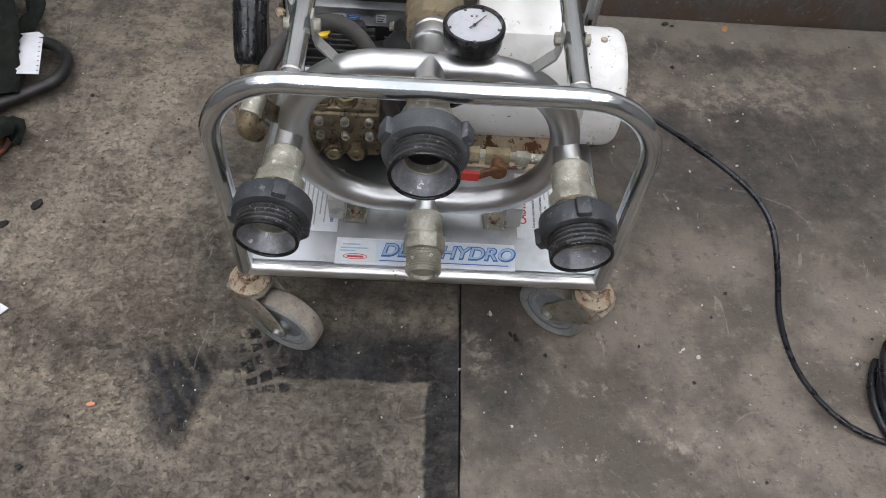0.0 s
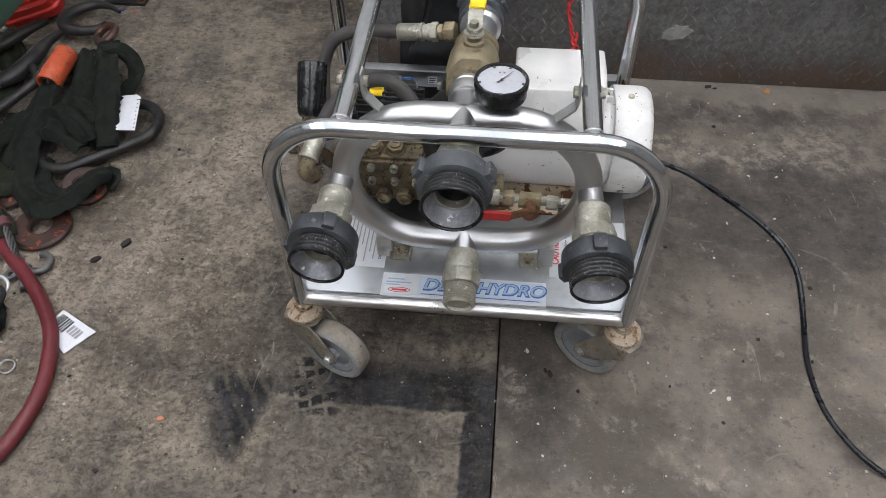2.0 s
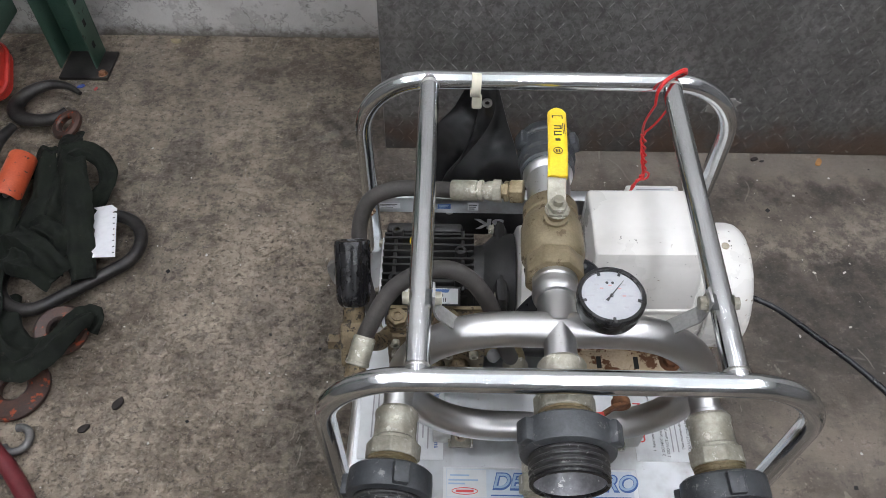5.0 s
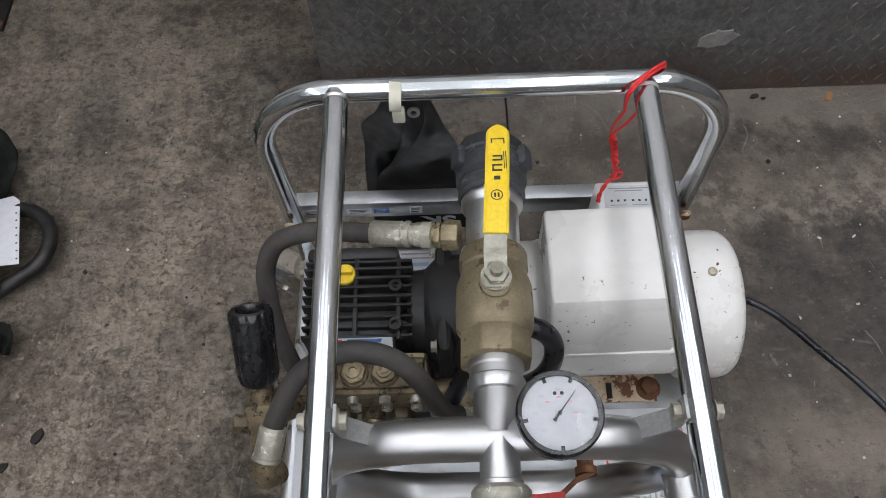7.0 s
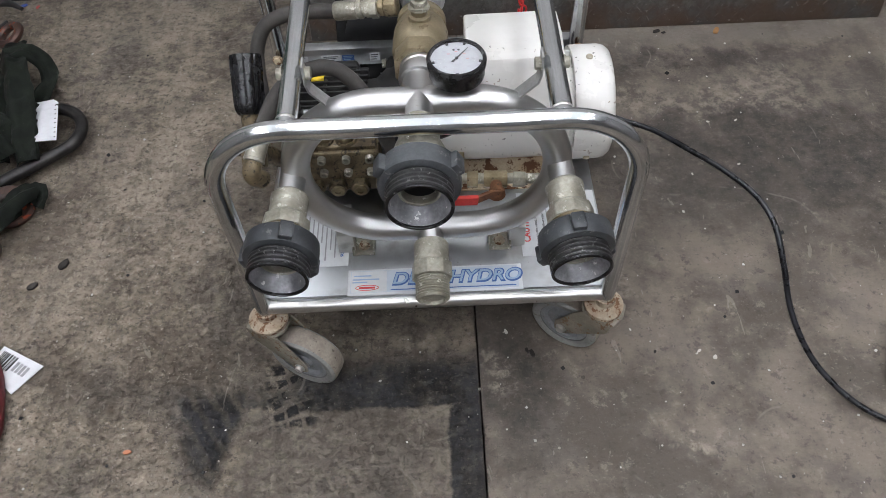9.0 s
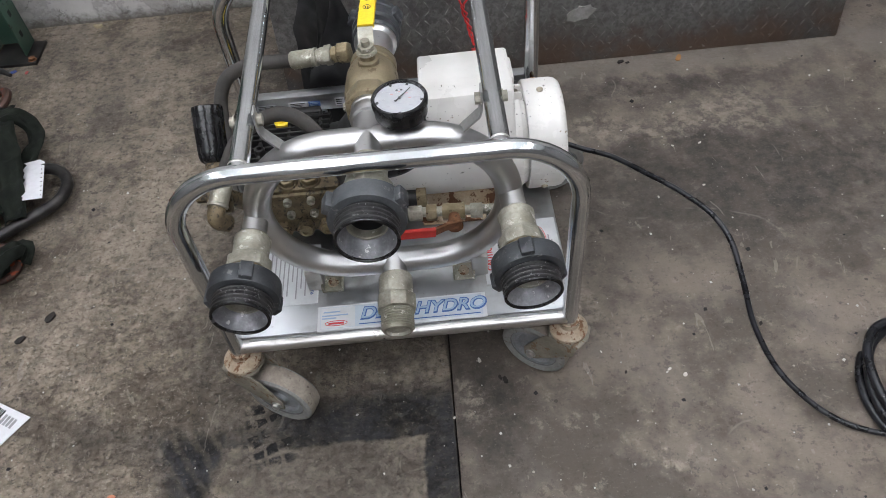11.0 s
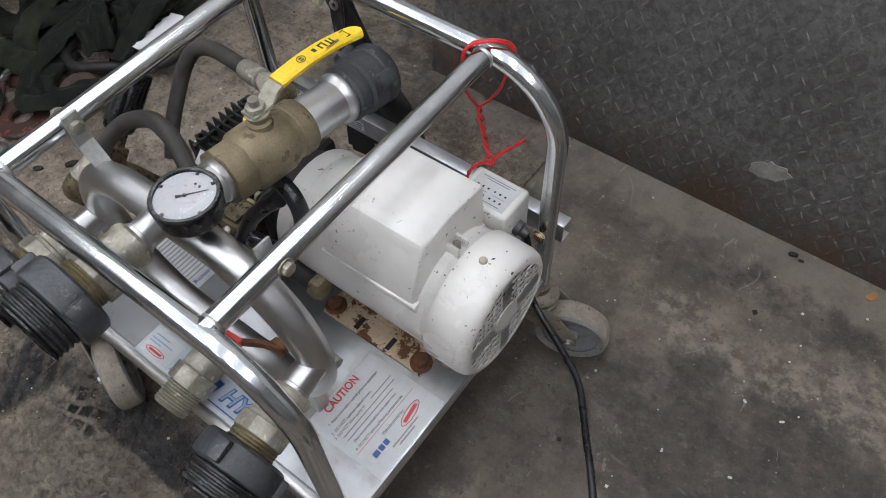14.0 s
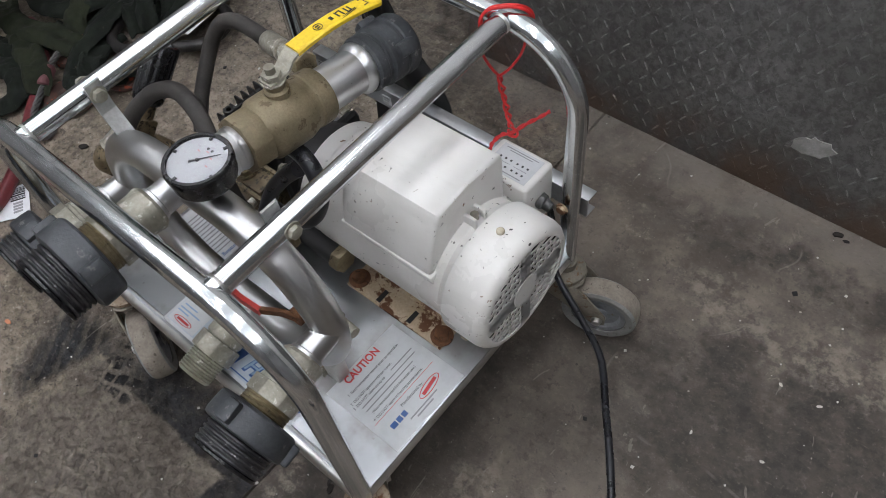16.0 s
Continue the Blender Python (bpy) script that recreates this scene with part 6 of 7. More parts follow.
# ---- power cord across the floor ----
cord_path = [(0.236, 0.978, 0.282), (0.25, 0.968, 0.255), (0.262, 0.952, 0.215), (0.285, 0.938, 0.198), (0.336, 0.913, 0.189), (0.386, 0.88, 0.192), (0.43, 0.822, 0.202), (0.47, 0.768, 0.21), (0.507, 0.712, 0.209), (0.526, 0.664, 0.196), (0.538, 0.616, 0.158), (0.553, 0.566, 0.102), (0.582, 0.512, 0.055),
             (0.622, 0.468, 0.026), (0.665, 0.433, 0.012), (0.712, 0.411, 0.008), (0.79, 0.39, 0.007)]
bm = sweep(bmesh.new(), spline(cord_path, 8), 0.0047)
solo("power_cord", bm, CORD, "black rubber power cord arching from the motor down to the floor", "power cord")
coil = []
for i in range(120):
    a = i / 119 * math.tau * 2.3 + 2.4
    rr = 0.1 + 0.006 * math.sin(i * 0.21)
    coil.append((0.81 + rr * 0.85 * math.cos(a), 0.468 + rr * 1.15 * math.sin(a), 0.009 + 0.014 * (i / 119) * 2.4 + 0.002 * math.sin(a * 3)))
solo("cable_coil", sweep(bmesh.new(), coil, 0.0075), CORD, "coil of thick black cable lying on the floor", "cable")

# ---- papers ----
pm = bmesh.new()
q = [(-0.738, 0.621), (-0.658, 0.578), (-0.698, 0.529), (-0.757, 0.582)]
prism(pm, q[::-1], 0.002, 0.0032)
tag = thing("paper_tag", (-0.69, 0.577, 0), "white paper tag with a barcode lying on the floor", "paper tag")
for v in pm.verts:
    v.co.z += 0.002 if v.co.x > -0.67 else 0.0
part("sheet", pm, PAPER, tag)
ux, uy = Vector((0.73, -0.42, 0)).normalized(), Vector((-0.5, -0.86, 0)).normalized()
fm = Matrix(((ux.x, uy.x, 0, -0.717), (ux.y, uy.y, 0, 0.586), (0, 0, 1, 0.0046), (0, 0, 0, 1)))
random.seed(4)
xx = -0.026
while xx < 0.006:
    w = random.choice((0.001, 0.0016, 0.0024))
    part("barcode_bar", box(bmesh.new(), (xx, 0.0, 0), (w, 0.028, 0.0004), fm), INKBLACK, tag)
    xx += w + random.choice((0.001, 0.0018))
part("print_line", box(bmesh.new(), (-0.006, 0.022, 0), (0.02, 0.004, 0.0004), fm), INK, tag)
for i in range(4):
    part("print_mark", box(bmesh.new(), (0.013 + i * 0.0075, 0.0, 0), (0.0052, 0.018, 0.0004), fm), INK, tag)

strip = thing("paper_strip", (-0.784, 1.1, 0.05), "torn white paper strip with punched edge holes", "paper")
sm = pose(-0.786, 1.125, 0.052, -7, 3, 17)
edge = [(-0.02 + 0.0035 * math.sin(i * 1.9) + 0.002 * math.sin(i * 5.0), -0.075 + i * 0.0095) for i in range(16)]
out = [(0.02, -0.078), (0.022, 0.06), (0.012, 0.074)] + [(x, y + 0.006) for x, y in edge[::-1]]
part("sheet", prism(bmesh.new(), out, 0, 0.0008, sm), PAPER, strip)
for i in range(8):
    part("punched_hole", lathe(bmesh.new(), [(0, 0.0009), (0.0017, 0.0009), (0.0017, 0.0012), (0, 0.0012)], sm @ pose(0.0165, -0.066 + i * 0.0165, 0), 10), INKBLACK, strip)

# ---- rigging heap ----
def sling(path, width, mat, label, fold=0.004, twist=0.25, thick=0.0032):
    """A flat webbing strap draped along a path, with soft lengthwise folds."""
    bm = bmesh.new()
    pts = spline(path, 14)
    seed = Vector((path[0][0] * 17, path[0][1] * 13, len(path)))
    nu = 12
    rings = []
    for i, c in enumerate(pts):
        t = (pts[min(i + 1, len(pts) - 1)] - pts[max(i - 1, 0)]).normalized()
        side = t.cross(Vector((0, 0, 1))).normalized()
        turn = twist * noise.noise(c * 6 + seed) * 1.6
        top = side.cross(t)
        sd, tp = side * math.cos(turn) + top * math.sin(turn), top * math.cos(turn) - side * math.sin(turn)
        w = width * (0.94 + 0.18 * noise.noise(c * 8 - seed))
        hi, lo = [], []
        for q in range(nu + 1):
            s = q / nu - 0.5
            lift = fold * math.sin(s * 9 + 3 * noise.noise(c * 5 + seed)) + fold * 1.4 * noise.noise(Vector((s * 3, i * 0.09, seed.x)))
            lift -= 0.16 * width * (2 * s) ** 4
            rim = thick * (1 - 0.6 * (2 * s) ** 8)
            base = c + sd * (s * w)
            hi.append(base + tp * (lift + rim / 2))
            lo.append(base + tp * (lift - rim / 2))
        rings.append([bm.verts.new(p) for p in hi + lo[::-1]])
    n = len(rings[0])
    for r0, r1 in zip(rings, rings[1:]):
        for q in range(n):
            bm.faces.new((r0[q], r0[(q + 1) % n], r1[(q + 1) % n], r1[q]))
    bm.faces.new(rings[0][::-1])
    bm.faces.new(rings[-1])
    for v in bm.verts:
        c = v.co.copy()
        v.co += Vector((noise.noise(c * 30 - seed), noise.noise(c * 34 + seed), 0)) * 0.004
        v.co.z += 0.0035 * noise.noise(c * 45 + seed) + 0.005 * noise.noise(c * 19 + seed) + 0.002 * noise.noise(c * 95)
        v.co.z = max(v.co.z, 0.002)
    return solo("lifting_sling", bm, mat, label, "lifting sling", "slings in the heap")


SL = "dark green webbing lifting sling lying in the heap"
SO = "olive webbing lifting sling lying in the heap"
# straps by the oblong link
sling([(-0.944, 1.4, 0.04), (-0.914, 1.33, 0.075), (-0.882, 1.265, 0.092), (-0.852, 1.19, 0.085), (-0.829, 1.122, 0.075), (-0.811, 1.06, 0.062), (-0.797, 1.01, 0.05)], 0.058, WEB, SL, 0.003, 0.12)
sling([(-0.914, 1.3, 0.085), (-0.874, 1.31, 0.09), (-0.839, 1.3, 0.07), (-0.826, 1.265, 0.045), (-0.839, 1.22, 0.03), (-0.856, 1.15, 0.022)], 0.045, WEB, SL, 0.003, 0.3)
sling([(-0.974, 1.35, 0.05), (-0.952, 1.291, 0.07), (-0.937, 1.216, 0.06), (-0.943, 1.162, 0.05), (-0.949, 1.1, 0.035)], 0.05, WEB, SL)
sling([(-0.914, 1.3, 0.06), (-0.899, 1.22, 0.062), (-0.889, 1.15, 0.06), (-0.884, 1.08, 0.05), (-0.874, 1.03, 0.03)], 0.05, WEB, SL)
sling([(-0.999, 1.215, 0.06), (-0.989, 1.18, 0.066), (-0.976, 1.085, 0.06), (-0.966, 1.02, 0.055), (-0.957, 0.965, 0.052), (-0.919, 0.88, 0.05), (-0.864, 0.832, 0.05), (-0.82, 0.842, 0.056), (-0.796, 0.885, 0.06), (-0.778, 0.93, 0.054), (-0.766, 0.945, 0.035), (-0.774, 0.925, 0.02)], 0.052, WEB, SL, 0.004, 0.12)
sling([(-0.944, 0.99, 0.025), (-0.904, 0.91, 0.04), (-0.859, 0.87, 0.042), (-0.824, 0.885, 0.035), (-0.809, 0.92, 0.02)], 0.06, WEB, SL)
# the wad in the middle
sling([(-0.979, 1.11, 0.05), (-0.934, 1.085, 0.085), (-0.889, 1.06, 0.095), (-0.849, 1.035, 0.085), (-0.829, 1.02, 0.06)], 0.05, WEB, SL, 0.005, 0.3)
sling([(-0.969, 1.065, 0.045), (-0.924, 1.04, 0.07), (-0.879, 1.02, 0.078), (-0.839, 1.005, 0.06)], 0.05, WEB, SL, 0.005, 0.3)
sling([(-0.944, 1.13, 0.04), (-0.904, 1.12, 0.075), (-0.864, 1.1, 0.07), (-0.839, 1.07, 0.045)], 0.045, WEB, SL, 0.004, 0.35)
# olive straps behind and below
sling([(-1.264, 0.9, 0.03), (-1.193, 0.871, 0.045), (-1.121, 0.866, 0.05), (-1.029, 0.888, 0.055), (-0.963, 0.903, 0.045), (-0.934, 0.93, 0.03)], 0.065, WEBLIGHT, SO, 0.003, 0.15)
sling([(-1.144, 0.85, 0.025), (-1.073, 0.837, 0.04), (-1.001, 0.817, 0.045), (-0.944, 0.79, 0.045), (-0.914, 0.76, 0.03)], 0.065, WEBLIGHT, SO, 0.003, 0.15)
sling([(-1.214, 1.2, 0.03), (-1.134, 1.1, 0.045), (-1.072, 1.0, 0.05), (-1.034, 0.945, 0.045), (-0.999, 0.93, 0.025)], 0.062, WEBLIGHT, SO, 0.003, 0.2)
sling([(-1.114, 0.76, 0.02), (-1.027, 0.775, 0.04), (-0.969, 0.762, 0.045), (-0.944, 0.73, 0.035), (-0.974, 0.69, 0.015)], 0.06, WEB, SL, 0.003, 0.15)
sling([(-1.314, 1.0, 0.03), (-1.214, 0.96, 0.045), (-1.134, 0.95, 0.05), (-1.074, 0.98, 0.05), (-1.044, 1.05, 0.045), (-1.054, 1.13, 0.03)], 0.065, WEB, SL, 0.003, 0.2)
sling([(-1.014, 1.32, 0.03), (-1.024, 1.24, 0.04), (-1.014, 1.14, 0.04), (-1.014, 1.05, 0.035), (-1.004, 0.96, 0.025)], 0.06, WEB, SL, 0.004, 0.2)
sling([(-1.264, 1.45, 0.02), (-1.184, 1.36, 0.035), (-1.134, 1.26, 0.035), (-1.134, 1.15, 0.03), (-1.174, 1.05, 0.02)], 0.07, WEBLIGHT, SO, 0.003, 0.2)
sling([(-1.234, 0.78, 0.02), (-1.154, 0.8, 0.03), (-1.094, 0.82, 0.03), (-1.054, 0.88, 0.03), (-1.094, 0.93, 0.02)], 0.06, WEB, SL, 0.003, 0.2)
sling([(-1.314, 1.12, 0.02), (-1.234, 1.08, 0.03), (-1.154, 1.04, 0.03), (-1.114, 0.97, 0.02)], 0.06, WEB, SL, 0.003, 0.2)

# oblong master link
c0, c1 = Vector((-0.782, 1.112, 0.032)), Vector((-0.898, 1.026, 0.026))
dl = (c1 - c0).normalized()
nl = Vector((-dl.y, dl.x, 0))
pts = []
for i in range(13):
    a = -math.pi / 2 + math.pi * i / 12
    pts.append(c1 + nl * 0.068 * math.sin(a) + dl * 0.062 * math.cos(a))
for i in range(13):
    a = math.pi / 2 + math.pi * i / 12
    pts.append(c0 + nl * 0.068 * math.sin(a) + dl * 0.062 * math.cos(a))
solo("master_link", sweep(bmesh.new(), pts, 0.0125, True), FORGED, "oblong dark forged steel lifting link", "lifting link")


def flat_ring(x, y, z, ro, ri, tilt, turn, mat, label):
    m = pose(x, y, z, tilt, 0, turn)
    prof = [(ri, -0.005), (ri + 0.003, -0.008), (ro - 0.004, -0.008), (ro, -0.004), (ro, 0.003), (ro - 0.005, 0.008), (ri + 0.004, 0.0085), (ri, 0.005)]
    return solo("steel_ring", lathe(bmesh.new(), prof, m, 40, True), mat, label, "steel ring", "rings in the heap")


flat_ring(-0.862, 0.81, 0.011, 0.059, 0.022, 2, 0, ORANGEWORN, "flat forged ring with worn orange paint on the floor")
flat_ring(-0.815, 0.922, 0.02, 0.047, 0.02, 14, 40, ORANGEWORN, "flat forged ring with worn orange paint under a sling")
flat_ring(-0.954, 1.417, 0.05, 0.037, 0.018, 24, -60, ORANGEWORN, "orange-painted steel ring among the slings")
flat_ring(-0.979, 0.9, 0.014, 0.05, 0.025, 5, 0, ORANGEWORN, "flat forged ring with worn orange paint in the heap")


def hook(x, y, z, size, turn, tilt, mat, label):
    m = pose(x, y, z, tilt, 0, turn)
    pts = [(0, -1.1, 0), (0, -0.6, 0)]
    for i in range(15):
        a = radians(-75 + i * 18)
        pts.append((0.1 - 0.62 * math.cos(a + math.pi) - 0.62, 0.15 + 0.62 * math.sin(a), 0))
    path = [m @ (Vector(p) * size) for p in pts]
    bm = sweep(bmesh.new(), spline(path, 3), size * 0.2)
    lathe(bm, [(size * 0.16, -size * 0.12), (size * 0.36, -size * 0.12), (size * 0.36, size * 0.12), (size * 0.16, size * 0.12)], m @ pose(0, -1.3 * size, 0), 24, True)
    return solo("lifting_hook", bm, mat, label, "lifting hook", "hooks in the heap")


def forged_hook(path, radii, mat, label):
    """A hook with a thick middle and a drawn-out tip, along a path on the floor."""
    pts = spline(path, 6)
    thick = spline([(r, 0, 0) for r in radii], 6)
    bm = bmesh.new()
    rings = []
    for i, p in enumerate(pts):
        t = (pts[min(i + 1, len(pts) - 1)] - pts[max(i - 1, 0)]).normalized()
        side = t.cross(Vector((0, 0, 1))).normalized()
        top = side.cross(t)
        r = thick[i].x
        rings.append([bm.verts.new(p + side * r * math.cos(a) + top * r * 0.85 * math.sin(a)) for a in [q * math.tau / 16 for q in range(16)]])
    for a, b in zip(rings, rings[1:]):
        for q in range(16):
            bm.faces.new((a[q], a[(q + 1) % 16], b[(q + 1) % 16], b[q]))
    bm.faces.new(rings[0][::-1])
    bm.faces.new(rings[-1])
    for v in bm.verts:
        v.co.z = max(v.co.z, 0.002)
    return solo("lifting_hook", bm, mat, label, "lifting hook", "hooks in the heap")


forged_hook([(-0.965, 1.53, 0.04), (-1.0, 1.553, 0.04), (-1.045, 1.56, 0.038), (-1.085, 1.535, 0.036), (-1.1, 1.49, 0.034), (-1.075, 1.455, 0.034), (-1.03, 1.445, 0.036), (-0.99, 1.45, 0.04), (-0.97, 1.465, 0.045)],
            (0.005, 0.009, 0.013, 0.016, 0.0175, 0.017, 0.015, 0.014, 0.0135), FORGED, "big dark forged hook with worn orange paint beside the rack foot")
forged_hook([(-1.06, 1.4, 0.06), (-1.075, 1.35, 0.062), (-1.08, 1.295, 0.06), (-1.1, 1.235, 0.055), (-1.14, 1.21, 0.05), (-1.18, 1.24, 0.045), (-1.185, 1.29, 0.045)],
            (0.01, 0.015, 0.02, 0.022, 0.02, 0.015, 0.008), FORGED, "dark forged lifting hook in the heap")
forged_hook([(-1.13, 1.46, 0.05), (-1.15, 1.4, 0.06), (-1.18, 1.345, 0.06), (-1.22, 1.32, 0.05), (-1.26, 1.35, 0.04)], (0.011, 0.015, 0.019, 0.017, 0.009), FORGED, "dark forged lifting hook under the rack beam")
hook(-0.824, 0.7, 0.012, 0.034, -70, 0, GREYSTEEL, "small grey steel hook beside the red hose")
# shackle and sleeves
m = axis((-0.993, 1.185, 0.07), (0.06, 0.98, 0.12))
bm = lathe(bmesh.new(), [(0.022, 0), (0.026, 0), (0.027, 0.003), (0.027, 0.1), (0.026, 0.103), (0.022, 0.103)], m, 28, True)
solo("sling_sleeve", bm, ORANGE, "orange rubber sleeve round a sling", "sleeve")
bm = sweep(bmesh.new(), fillet([(-1.144, 1.15, 0.05), (-1.084, 1.28, 0.06), (-1.034, 1.22, 0.055), (-1.094, 1.1, 0.045)], 0.03, 6), 0.011)
solo("shackle", bm, FORGED, "dark forged steel shackle in the heap", "shackle")
for i in range(4):
    bm = lathe(bmesh.new(), [(0.014 + 0.0045 * math.cos(a), 0.0045 * math.sin(a)) for a in [j * math.tau / 8 for j in range(8)]], pose(-1.025 + i * 0.012, 1.235 - i * 0.01, 0.06, 70 if i % 2 else 10, 20, 30), 20, True)
    solo("chain_link", bm, GREYSTEEL, "small grey steel chain link", "chain link", "chain links in the heap")

# red hoist body under the rack beam
HM = pose(-1.2, 1.56, 0.07, 18, -14, 24) @ Matrix.Diagonal((0.88, 0.88, 0.9, 1))
hoist = thing("chain_hoist", (-1.2, 1.56, 0.07), "bright red hoist body lying below the rack beam", "hoist")
out = fillet([(-0.12, -0.065, 0), (0.055, -0.085, 0), (0.09, 0.03, 0), (0.05, 0.1, 0), (-0.12, 0.1, 0)], 0.04, 8, True)
part("cover", prism(bmesh.new(), [(p.x, p.y) for p in out], -0.035, 0.022, HM, 0.008), REDPLASTIC, hoist)
part("raised_face", prism(bmesh.new(), [(p.x * 0.8, p.y * 0.8) for p in out], 0.018, 0.031, HM, 0.007), REDPLASTIC, hoist)
part("rim", sweep(bmesh.new(), [HM @ Vector((p.x * 1.02, p.y * 1.02, -0.006)) for p in out], 0.006, True), REDPLASTIC, hoist)
lettering("g", 0.036, HM @ pose(0.035, 0.0, 0.0312, 0, 0, -55), PAPER, hoist, bold=0.001)
for x, y, w in ((0.0, -0.035, 0.022), (-0.03, -0.02, 0.03)):
    part("print_line", box(bmesh.new(), (x, y, 0.0312), (w, 0.012, 0.0008), HM), PAPER, hoist)

# ---- pallet rack ----
post = thing("rack_post", (-1.02, 1.7, 0), "green-painted pallet rack post with a rusty foot plate", "rack post")
bm = bmesh.new()
box(bm, (-0.975, 1.685, 0.65), (0.004, 0.065, 1.28), bevel=0.001)
box(bm, (-1.06, 1.685, 0.65), (0.004, 0.065, 1.28), bevel=0.001)
box(bm, (-1.0175, 1.7195, 0.65), (0.089, 0.004, 1.28), bevel=0.001)
part("upright", bm, RACKGREEN, post)
part("foot_plate", box(bmesh.new(), (-1.0, 1.672, 0.004), (0.115, 0.1, 0.008), bevel=0.001), FORGED, post)
for i in range(10):
    # dark patch on the face instead of a cut opening
    part("slot", box(bmesh.new(), (-0.9726, 1.68, 0.06 + i * 0.06), (0.0008, 0.012, 0.016), bevel=0.0), DARK, post)
part("anchor_bolt", hexbolt(bmesh.new(), (-0.956, 1.637, 0.008), (0, 0, 1), 0.009, 0.007), RUST, post)
beam = thing("storage_rack", (-1.09, 1.2, 0), "scuffed green steel storage rack with its low beam above the heap", "storage rack")
part("beam", box(bmesh.new(), (-1.155, 1.2, 0.18), (0.075, 0.98, 0.075), bevel=0.004), RACKGREEN, beam)
for y in (0.74, 1.64):
    part("leg", box(bmesh.new(), (-1.23, y, 0.65), (0.05, 0.06, 1.3), bevel=0.003), RACKGREEN, beam)

# ---- red hose and wire rope ----
pts = [(-1.164, 0.9, 0.014), (-1.014, 0.84, 0.014), (-0.894, 0.735, 0.014), (-0.804, 0.655, 0.014), (-0.739, 0.575, 0.014), (-0.709, 0.5, 0.014), (-0.699, 0.43, 0.014), (-0.714, 0.34, 0.014), (-0.774, 0.23, 0.014), (-0.894, 0.12, 0.014), (-1.064, 0.06, 0.014)]
solo("red_hose", sweep(bmesh.new(), spline(pts, 8), 0.0135), REDHOSE, "dark red rubber hose lying on the floor", "hose")
rope = thing("wire_rope", (-0.914, 0.72, 0.02), "greasy steel wire rope beside the red hose", "wire rope")
core = spline([(-1.0, 0.9, 0.03), (-0.955, 0.83, 0.034), (-0.925, 0.795, 0.03), (-0.872, 0.726, 0.02), (-0.845, 0.69, 0.012), (-0.83, 0.655, 0.01)], 12)
for kk in range(5):
    st = []
    for i, p in enumerate(core):
        a = i * 0.55 + kk * math.tau / 5
        st.append(p + Vector((0.0045 * math.cos(a), 0.0025 * math.cos(a), 0.0045 * math.sin(a))))
    part("strand", sweep(bmesh.new(), st, [(0.0028 * math.cos(a), 0.0028 * math.sin(a)) for a in [j * math.tau / 7 for j in range(7)]]), GREYSTEEL, rope)

part("ferrule", lathe(bmesh.new(), [(0, 0), (0.0125, 0), (0.014, 0.004), (0.014, 0.05), (0.012, 0.054), (0, 0.054)], axis((-0.918, 0.787, 0.03), (-0.66, 0.75, 0.05)), 20), plain("dull_red_sleeve", (0.1, 0.03, 0.035), (0.14, 0.05, 0.055), 0.6, 0.0), rope, "dull red sleeve on the rope end")
bag = thing("tool_bag", (-0.85, 0.56, 0), "small dark green webbing bag with a steel ring", "tool bag")
bm = bmesh.new()
bmesh.ops.create_icosphere(bm, subdivisions=4, radius=1.0)
for v in bm.verts:
    n = noise.noise(v.co * 1.7) * 0.25 + noise.noise(v.co * 5.0) * 0.1
    v.co = Vector((v.co.x * 0.065 * (1 + n), v.co.y * 0.055 * (1 + n), max(-0.85, v.co.z) * 0.034 * (1 + n) + 0.03)) + Vector((-0.872, 0.562, 0))
    v.co.z = max(v.co.z, 0.001)
part("body", bm, WEB, bag)
part("strap", sweep(bmesh.new(), spline([(-0.835, 0.56, 0.05), (-0.83, 0.59, 0.055), (-0.838, 0.615, 0.05), (-0.862, 0.628, 0.045)], 6), [(-0.012, -0.002), (0.012, -0.002), (0.012, 0.002), (-0.012, 0.002)], up=(0, 0, 1)), BLACK, bag)
part("ring", lathe(bmesh.new(), [(0.02 + 0.0032 * math.cos(a), 0.0032 * math.sin(a)) for a in [q * math.tau / 10 for q in range(10)]], pose(-0.853, 0.632, 0.045, 25, 10, 0), 32, True), ALU, bag, "bright steel ring")
bm = bmesh.new()
for kk in range(2):
    lathe(bm, [(0.013 + 0.0011 * math.cos(a), 0.0011 * math.sin(a) + kk * 0.0022) for a in [q * math.tau / 8 for q in range(8)]], pose(-0.785, 0.494, 0.004, 6 * kk, 4, 0), 28, True)
solo("key_ring", bm, ALU, "small split steel ring lying on the floor", "ring")
bm = lathe(bmesh.new(), [(0, 0.0), (0.033, 0.0), (0.035, 0.002), (0.035, 0.005), (0.033, 0.007), (0, 0.007)], pose(-0.805, 0.41, 0.001, 0, 0, 0), 36)
solo("steel_disc", bm, GREYSTEEL, "worn grey steel disc lying on the floor", "disc")


def scrap(name, x, y, size, mat, label, category, turn=0.0, lift=0.15):
    """A small crooked flake lying on the floor."""
    random.seed(int(abs(x * 1000) + abs(y * 7000)))
    out = [(size * random.uniform(0.65, 1.1) * math.cos(a), size * 0.55 * random.uniform(0.65, 1.1) * math.sin(a)) for a in [i * math.tau / 9 for i in range(9)]]
    bm = prism(bmesh.new(), out, 0.0, size * lift, pose(x, y, 0.0006, random.uniform(-4, 4), random.uniform(-4, 4), turn))
    low = min(v.co.z for v in bm.verts)
    for v in bm.verts:
        v.co.z += 0.0003 - low
    return solo(name, bm, mat, label, category, name.replace("_", " ") + "s on the floor")


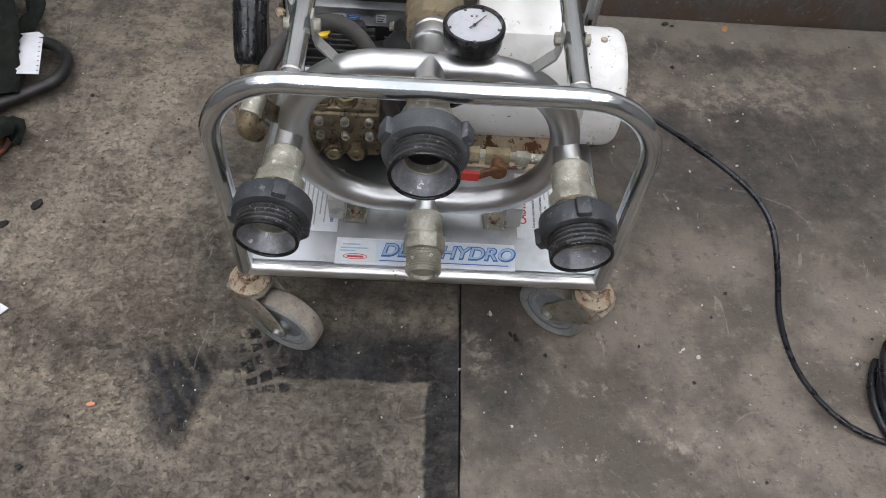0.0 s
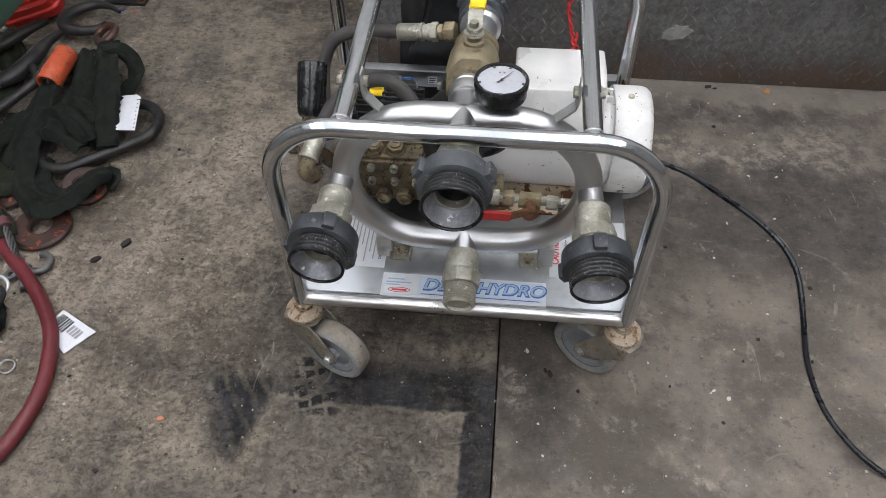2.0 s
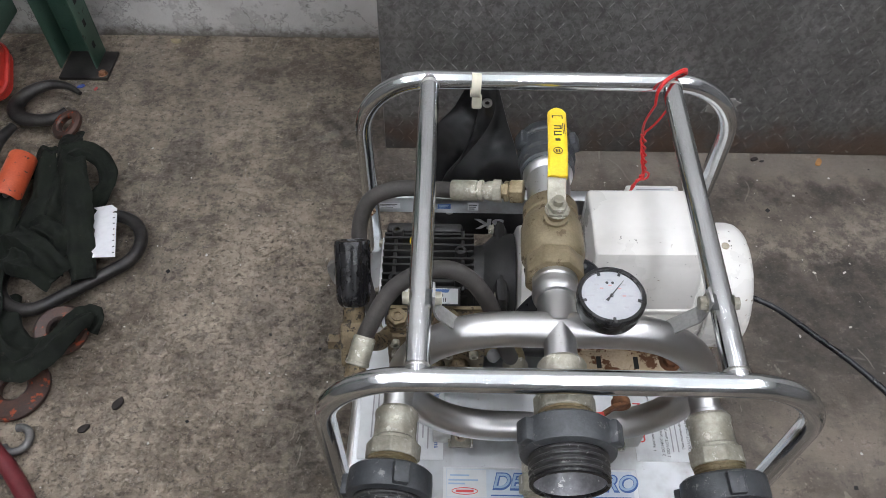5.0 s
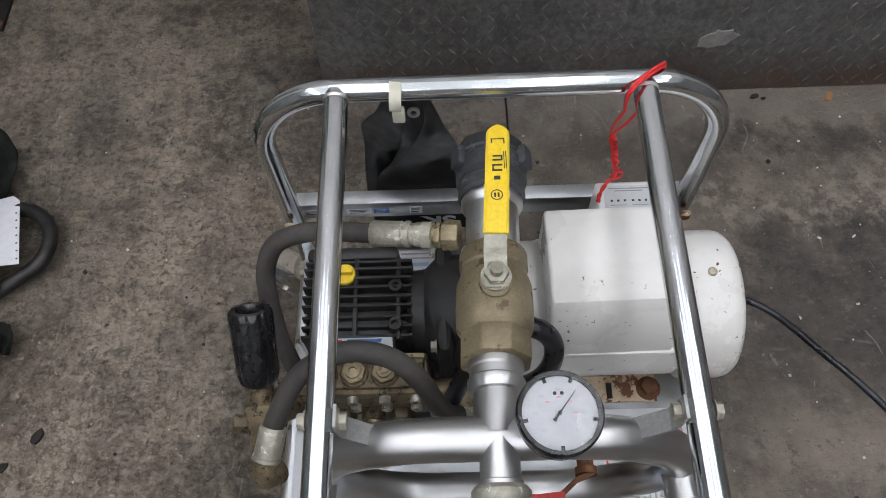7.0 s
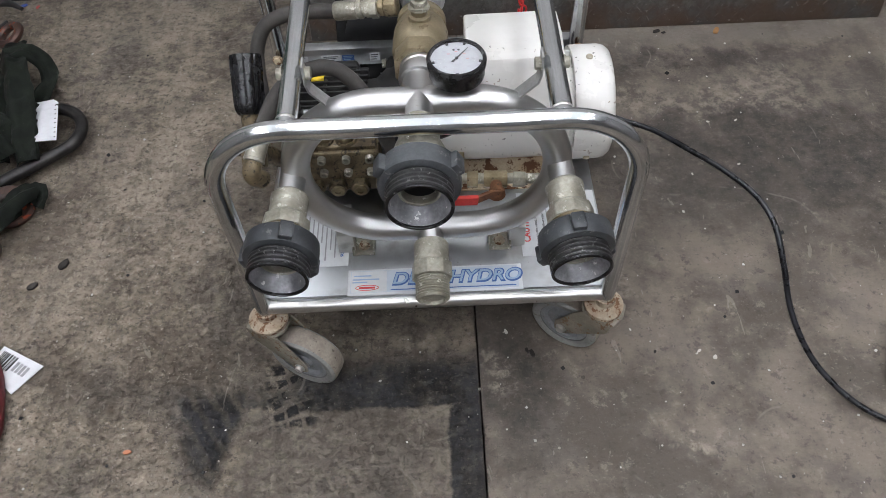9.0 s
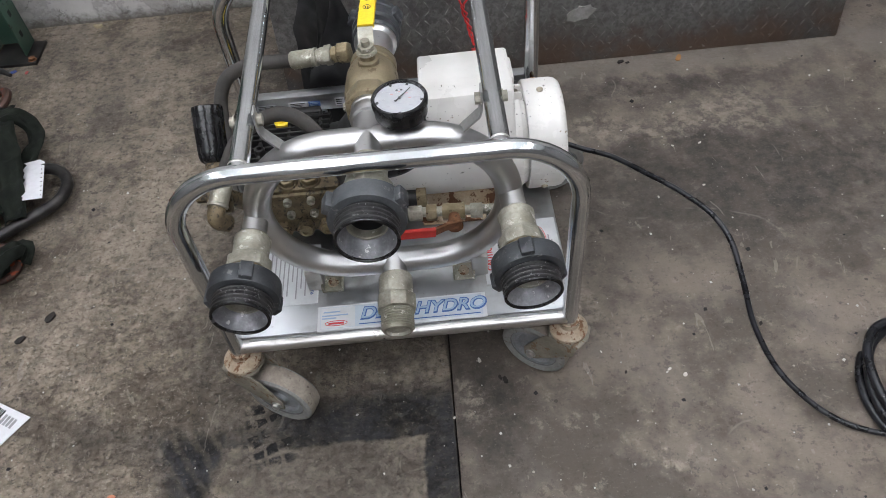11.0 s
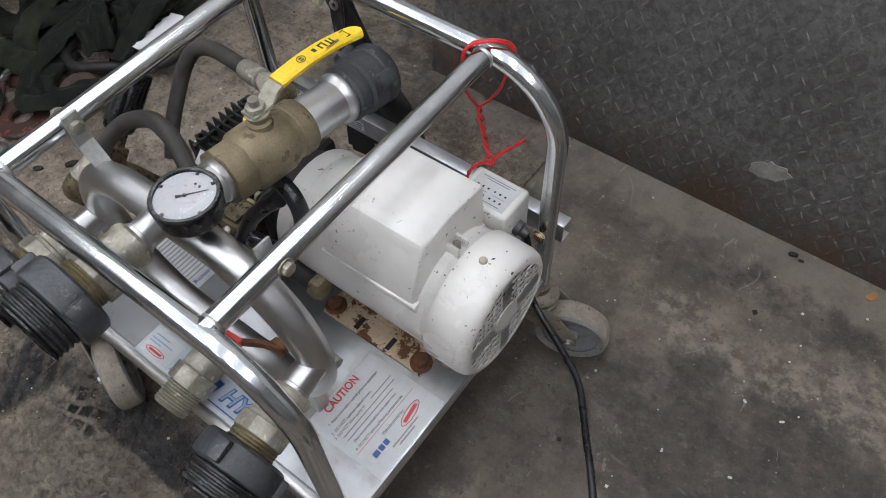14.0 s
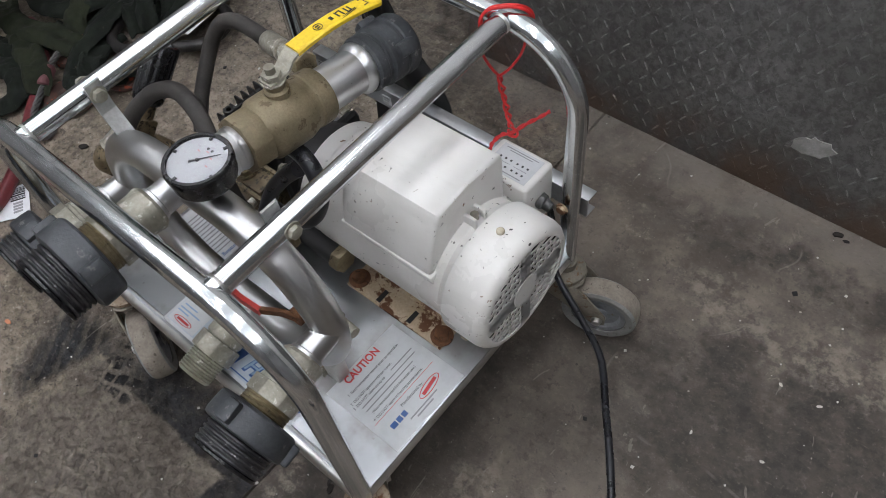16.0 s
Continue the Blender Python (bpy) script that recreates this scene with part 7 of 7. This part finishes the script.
CHIP = plain("pale_chip", (0.5, 0.47, 0.42), (0.64, 0.6, 0.54), 0.8, 0.0, 60, 300, 0.3)
CLOD = plain("dark_dirt", (0.016, 0.013, 0.011), (0.03, 0.025, 0.021), 0.95, 0.0, 80, 300, 0.6)
for x, y, size in ((0.117, 0.609, 0.006), (0.456, 0.545, 0.0062), (0.433, 0.558, 0.0048), (0.428, 0.553, 0.003), (0.576, 1.092, 0.004), (0.511, 0.949, 0.004), (0.634, 1.093, 0.0045), (0.608, 0.97, 0.004), (0.327, 0.604, 0.003), (0.066, 0.505, 0.004)):
    scrap("paint_chip", x, y, size, CHIP, "small pale chip lying on the concrete", "paint chip", x * 900)
for x, y, size in ((0.157, 0.566, 0.009), (0.149, 0.572, 0.006), (0.53, 1.393, 0.011), (0.545, 1.388, 0.006), (-0.682, 0.789, 0.014), (-0.726, 0.744, 0.012), (0.36, 0.56, 0.004), (0.61, 0.63, 0.005)):
    scrap("dirt_clod", x, y, size, CLOD, "flat dark clod of dirt on the concrete", "dirt clod", x * 700, 0.3)
scrap("orange_crumb", -0.486, 0.422, 0.0075, plain("orange_crumb", (0.55, 0.2, 0.1), (0.62, 0.28, 0.15), 0.7), "small orange crumb lying on the concrete", "crumb", 10, 0.3)
scrap("dry_leaf", 0.665, 1.385, 0.013, plain("dry_leaf", (0.3, 0.14, 0.04), (0.4, 0.2, 0.07), 0.8), "curled dry brown leaf at the platform foot", "leaf", 60, 0.2)
scrap("blue_scrap", -1.0, 1.6, 0.012, plain("blue_plastic", (0.02, 0.05, 0.22), (0.04, 0.08, 0.3), 0.5), "scrap of blue plastic by the rack foot", "scrap", 30)
scrap("red_scrap", -0.962, 1.592, 0.008, plain("red_plastic", (0.35, 0.04, 0.03), (0.42, 0.06, 0.05), 0.5), "scrap of red plastic by the rack foot", "scrap", 80)
scrap("mortar_crumb", -0.815, 1.77, 0.014, plain("mortar", (0.3, 0.25, 0.15), (0.4, 0.34, 0.22), 0.9), "crumb of yellowish mortar at the wall foot", "crumb", 0, 0.5)

# ---- litter on the floor ----
random.seed(11)
bm = bmesh.new()
for i in range(300):
    x, y = random.uniform(-0.9, 1.2), random.uniform(0.1, 1.4)
    s = random.choice((0.0008, 0.001, 0.0014, 0.0022)) * random.uniform(0.7, 1.3)
    m = pose(x, y, s * 0.3, random.uniform(-20, 20), random.uniform(-20, 20), random.uniform(0, 360))
    prism(bm, [(-s, -s * 0.6), (s * 0.8, -s * 0.9), (s, s * 0.5), (-s * 0.4, s)], -s * 0.25, s * 0.25, m)
solo("floor_crumbs", bm, plain("pale_crumb", (0.42, 0.4, 0.36), (0.6, 0.58, 0.54), 0.8, 0.0, 30, 200, 0.1), "pale crumbs scattered on the concrete", "crumbs", kind="stuff")
bm = bmesh.new()
for i in range(60):
    x, y = random.uniform(-0.9, 1.2), random.uniform(0.1, 1.4)
    s = random.choice((0.002, 0.003, 0.0045)) * random.uniform(0.7, 1.2)
    m = pose(x, y, s * 0.25, 0, 0, random.uniform(0, 360))
    prism(bm, [(-s, -s * 0.5), (s * 0.5, -s), (s, s * 0.4), (-s * 0.3, s * 0.8)], -s * 0.2, s * 0.2, m)
solo("dark_crumbs", bm, DARK, "dark bits of dirt on the concrete", "crumbs", kind="stuff")
bm = bmesh.new()
for i in range(60):
    a0 = random.uniform(-0.055, 0.055)
    p = [(-0.02 + a0, 0.575, 0.155 + random.uniform(-0.01, 0.0))]
    for q in range(3):
        p.append((p[-1][0] + random.uniform(-0.014, 0.014), p[-1][1] - random.uniform(-0.006, 0.009), max(0.13, p[-1][2] - random.uniform(-0.004, 0.009))))
    sweep(bm, spline(p, 4), [(0.00045, 0), (-0.00025, 0.0004), (-0.00025, -0.0004)])
tagged(part("lint", bm, plain("lint", (0.06, 0.05, 0.038), (0.11, 0.092, 0.07), 0.9), cart), "straggling dirt fibres under the tray", kind="stuff")
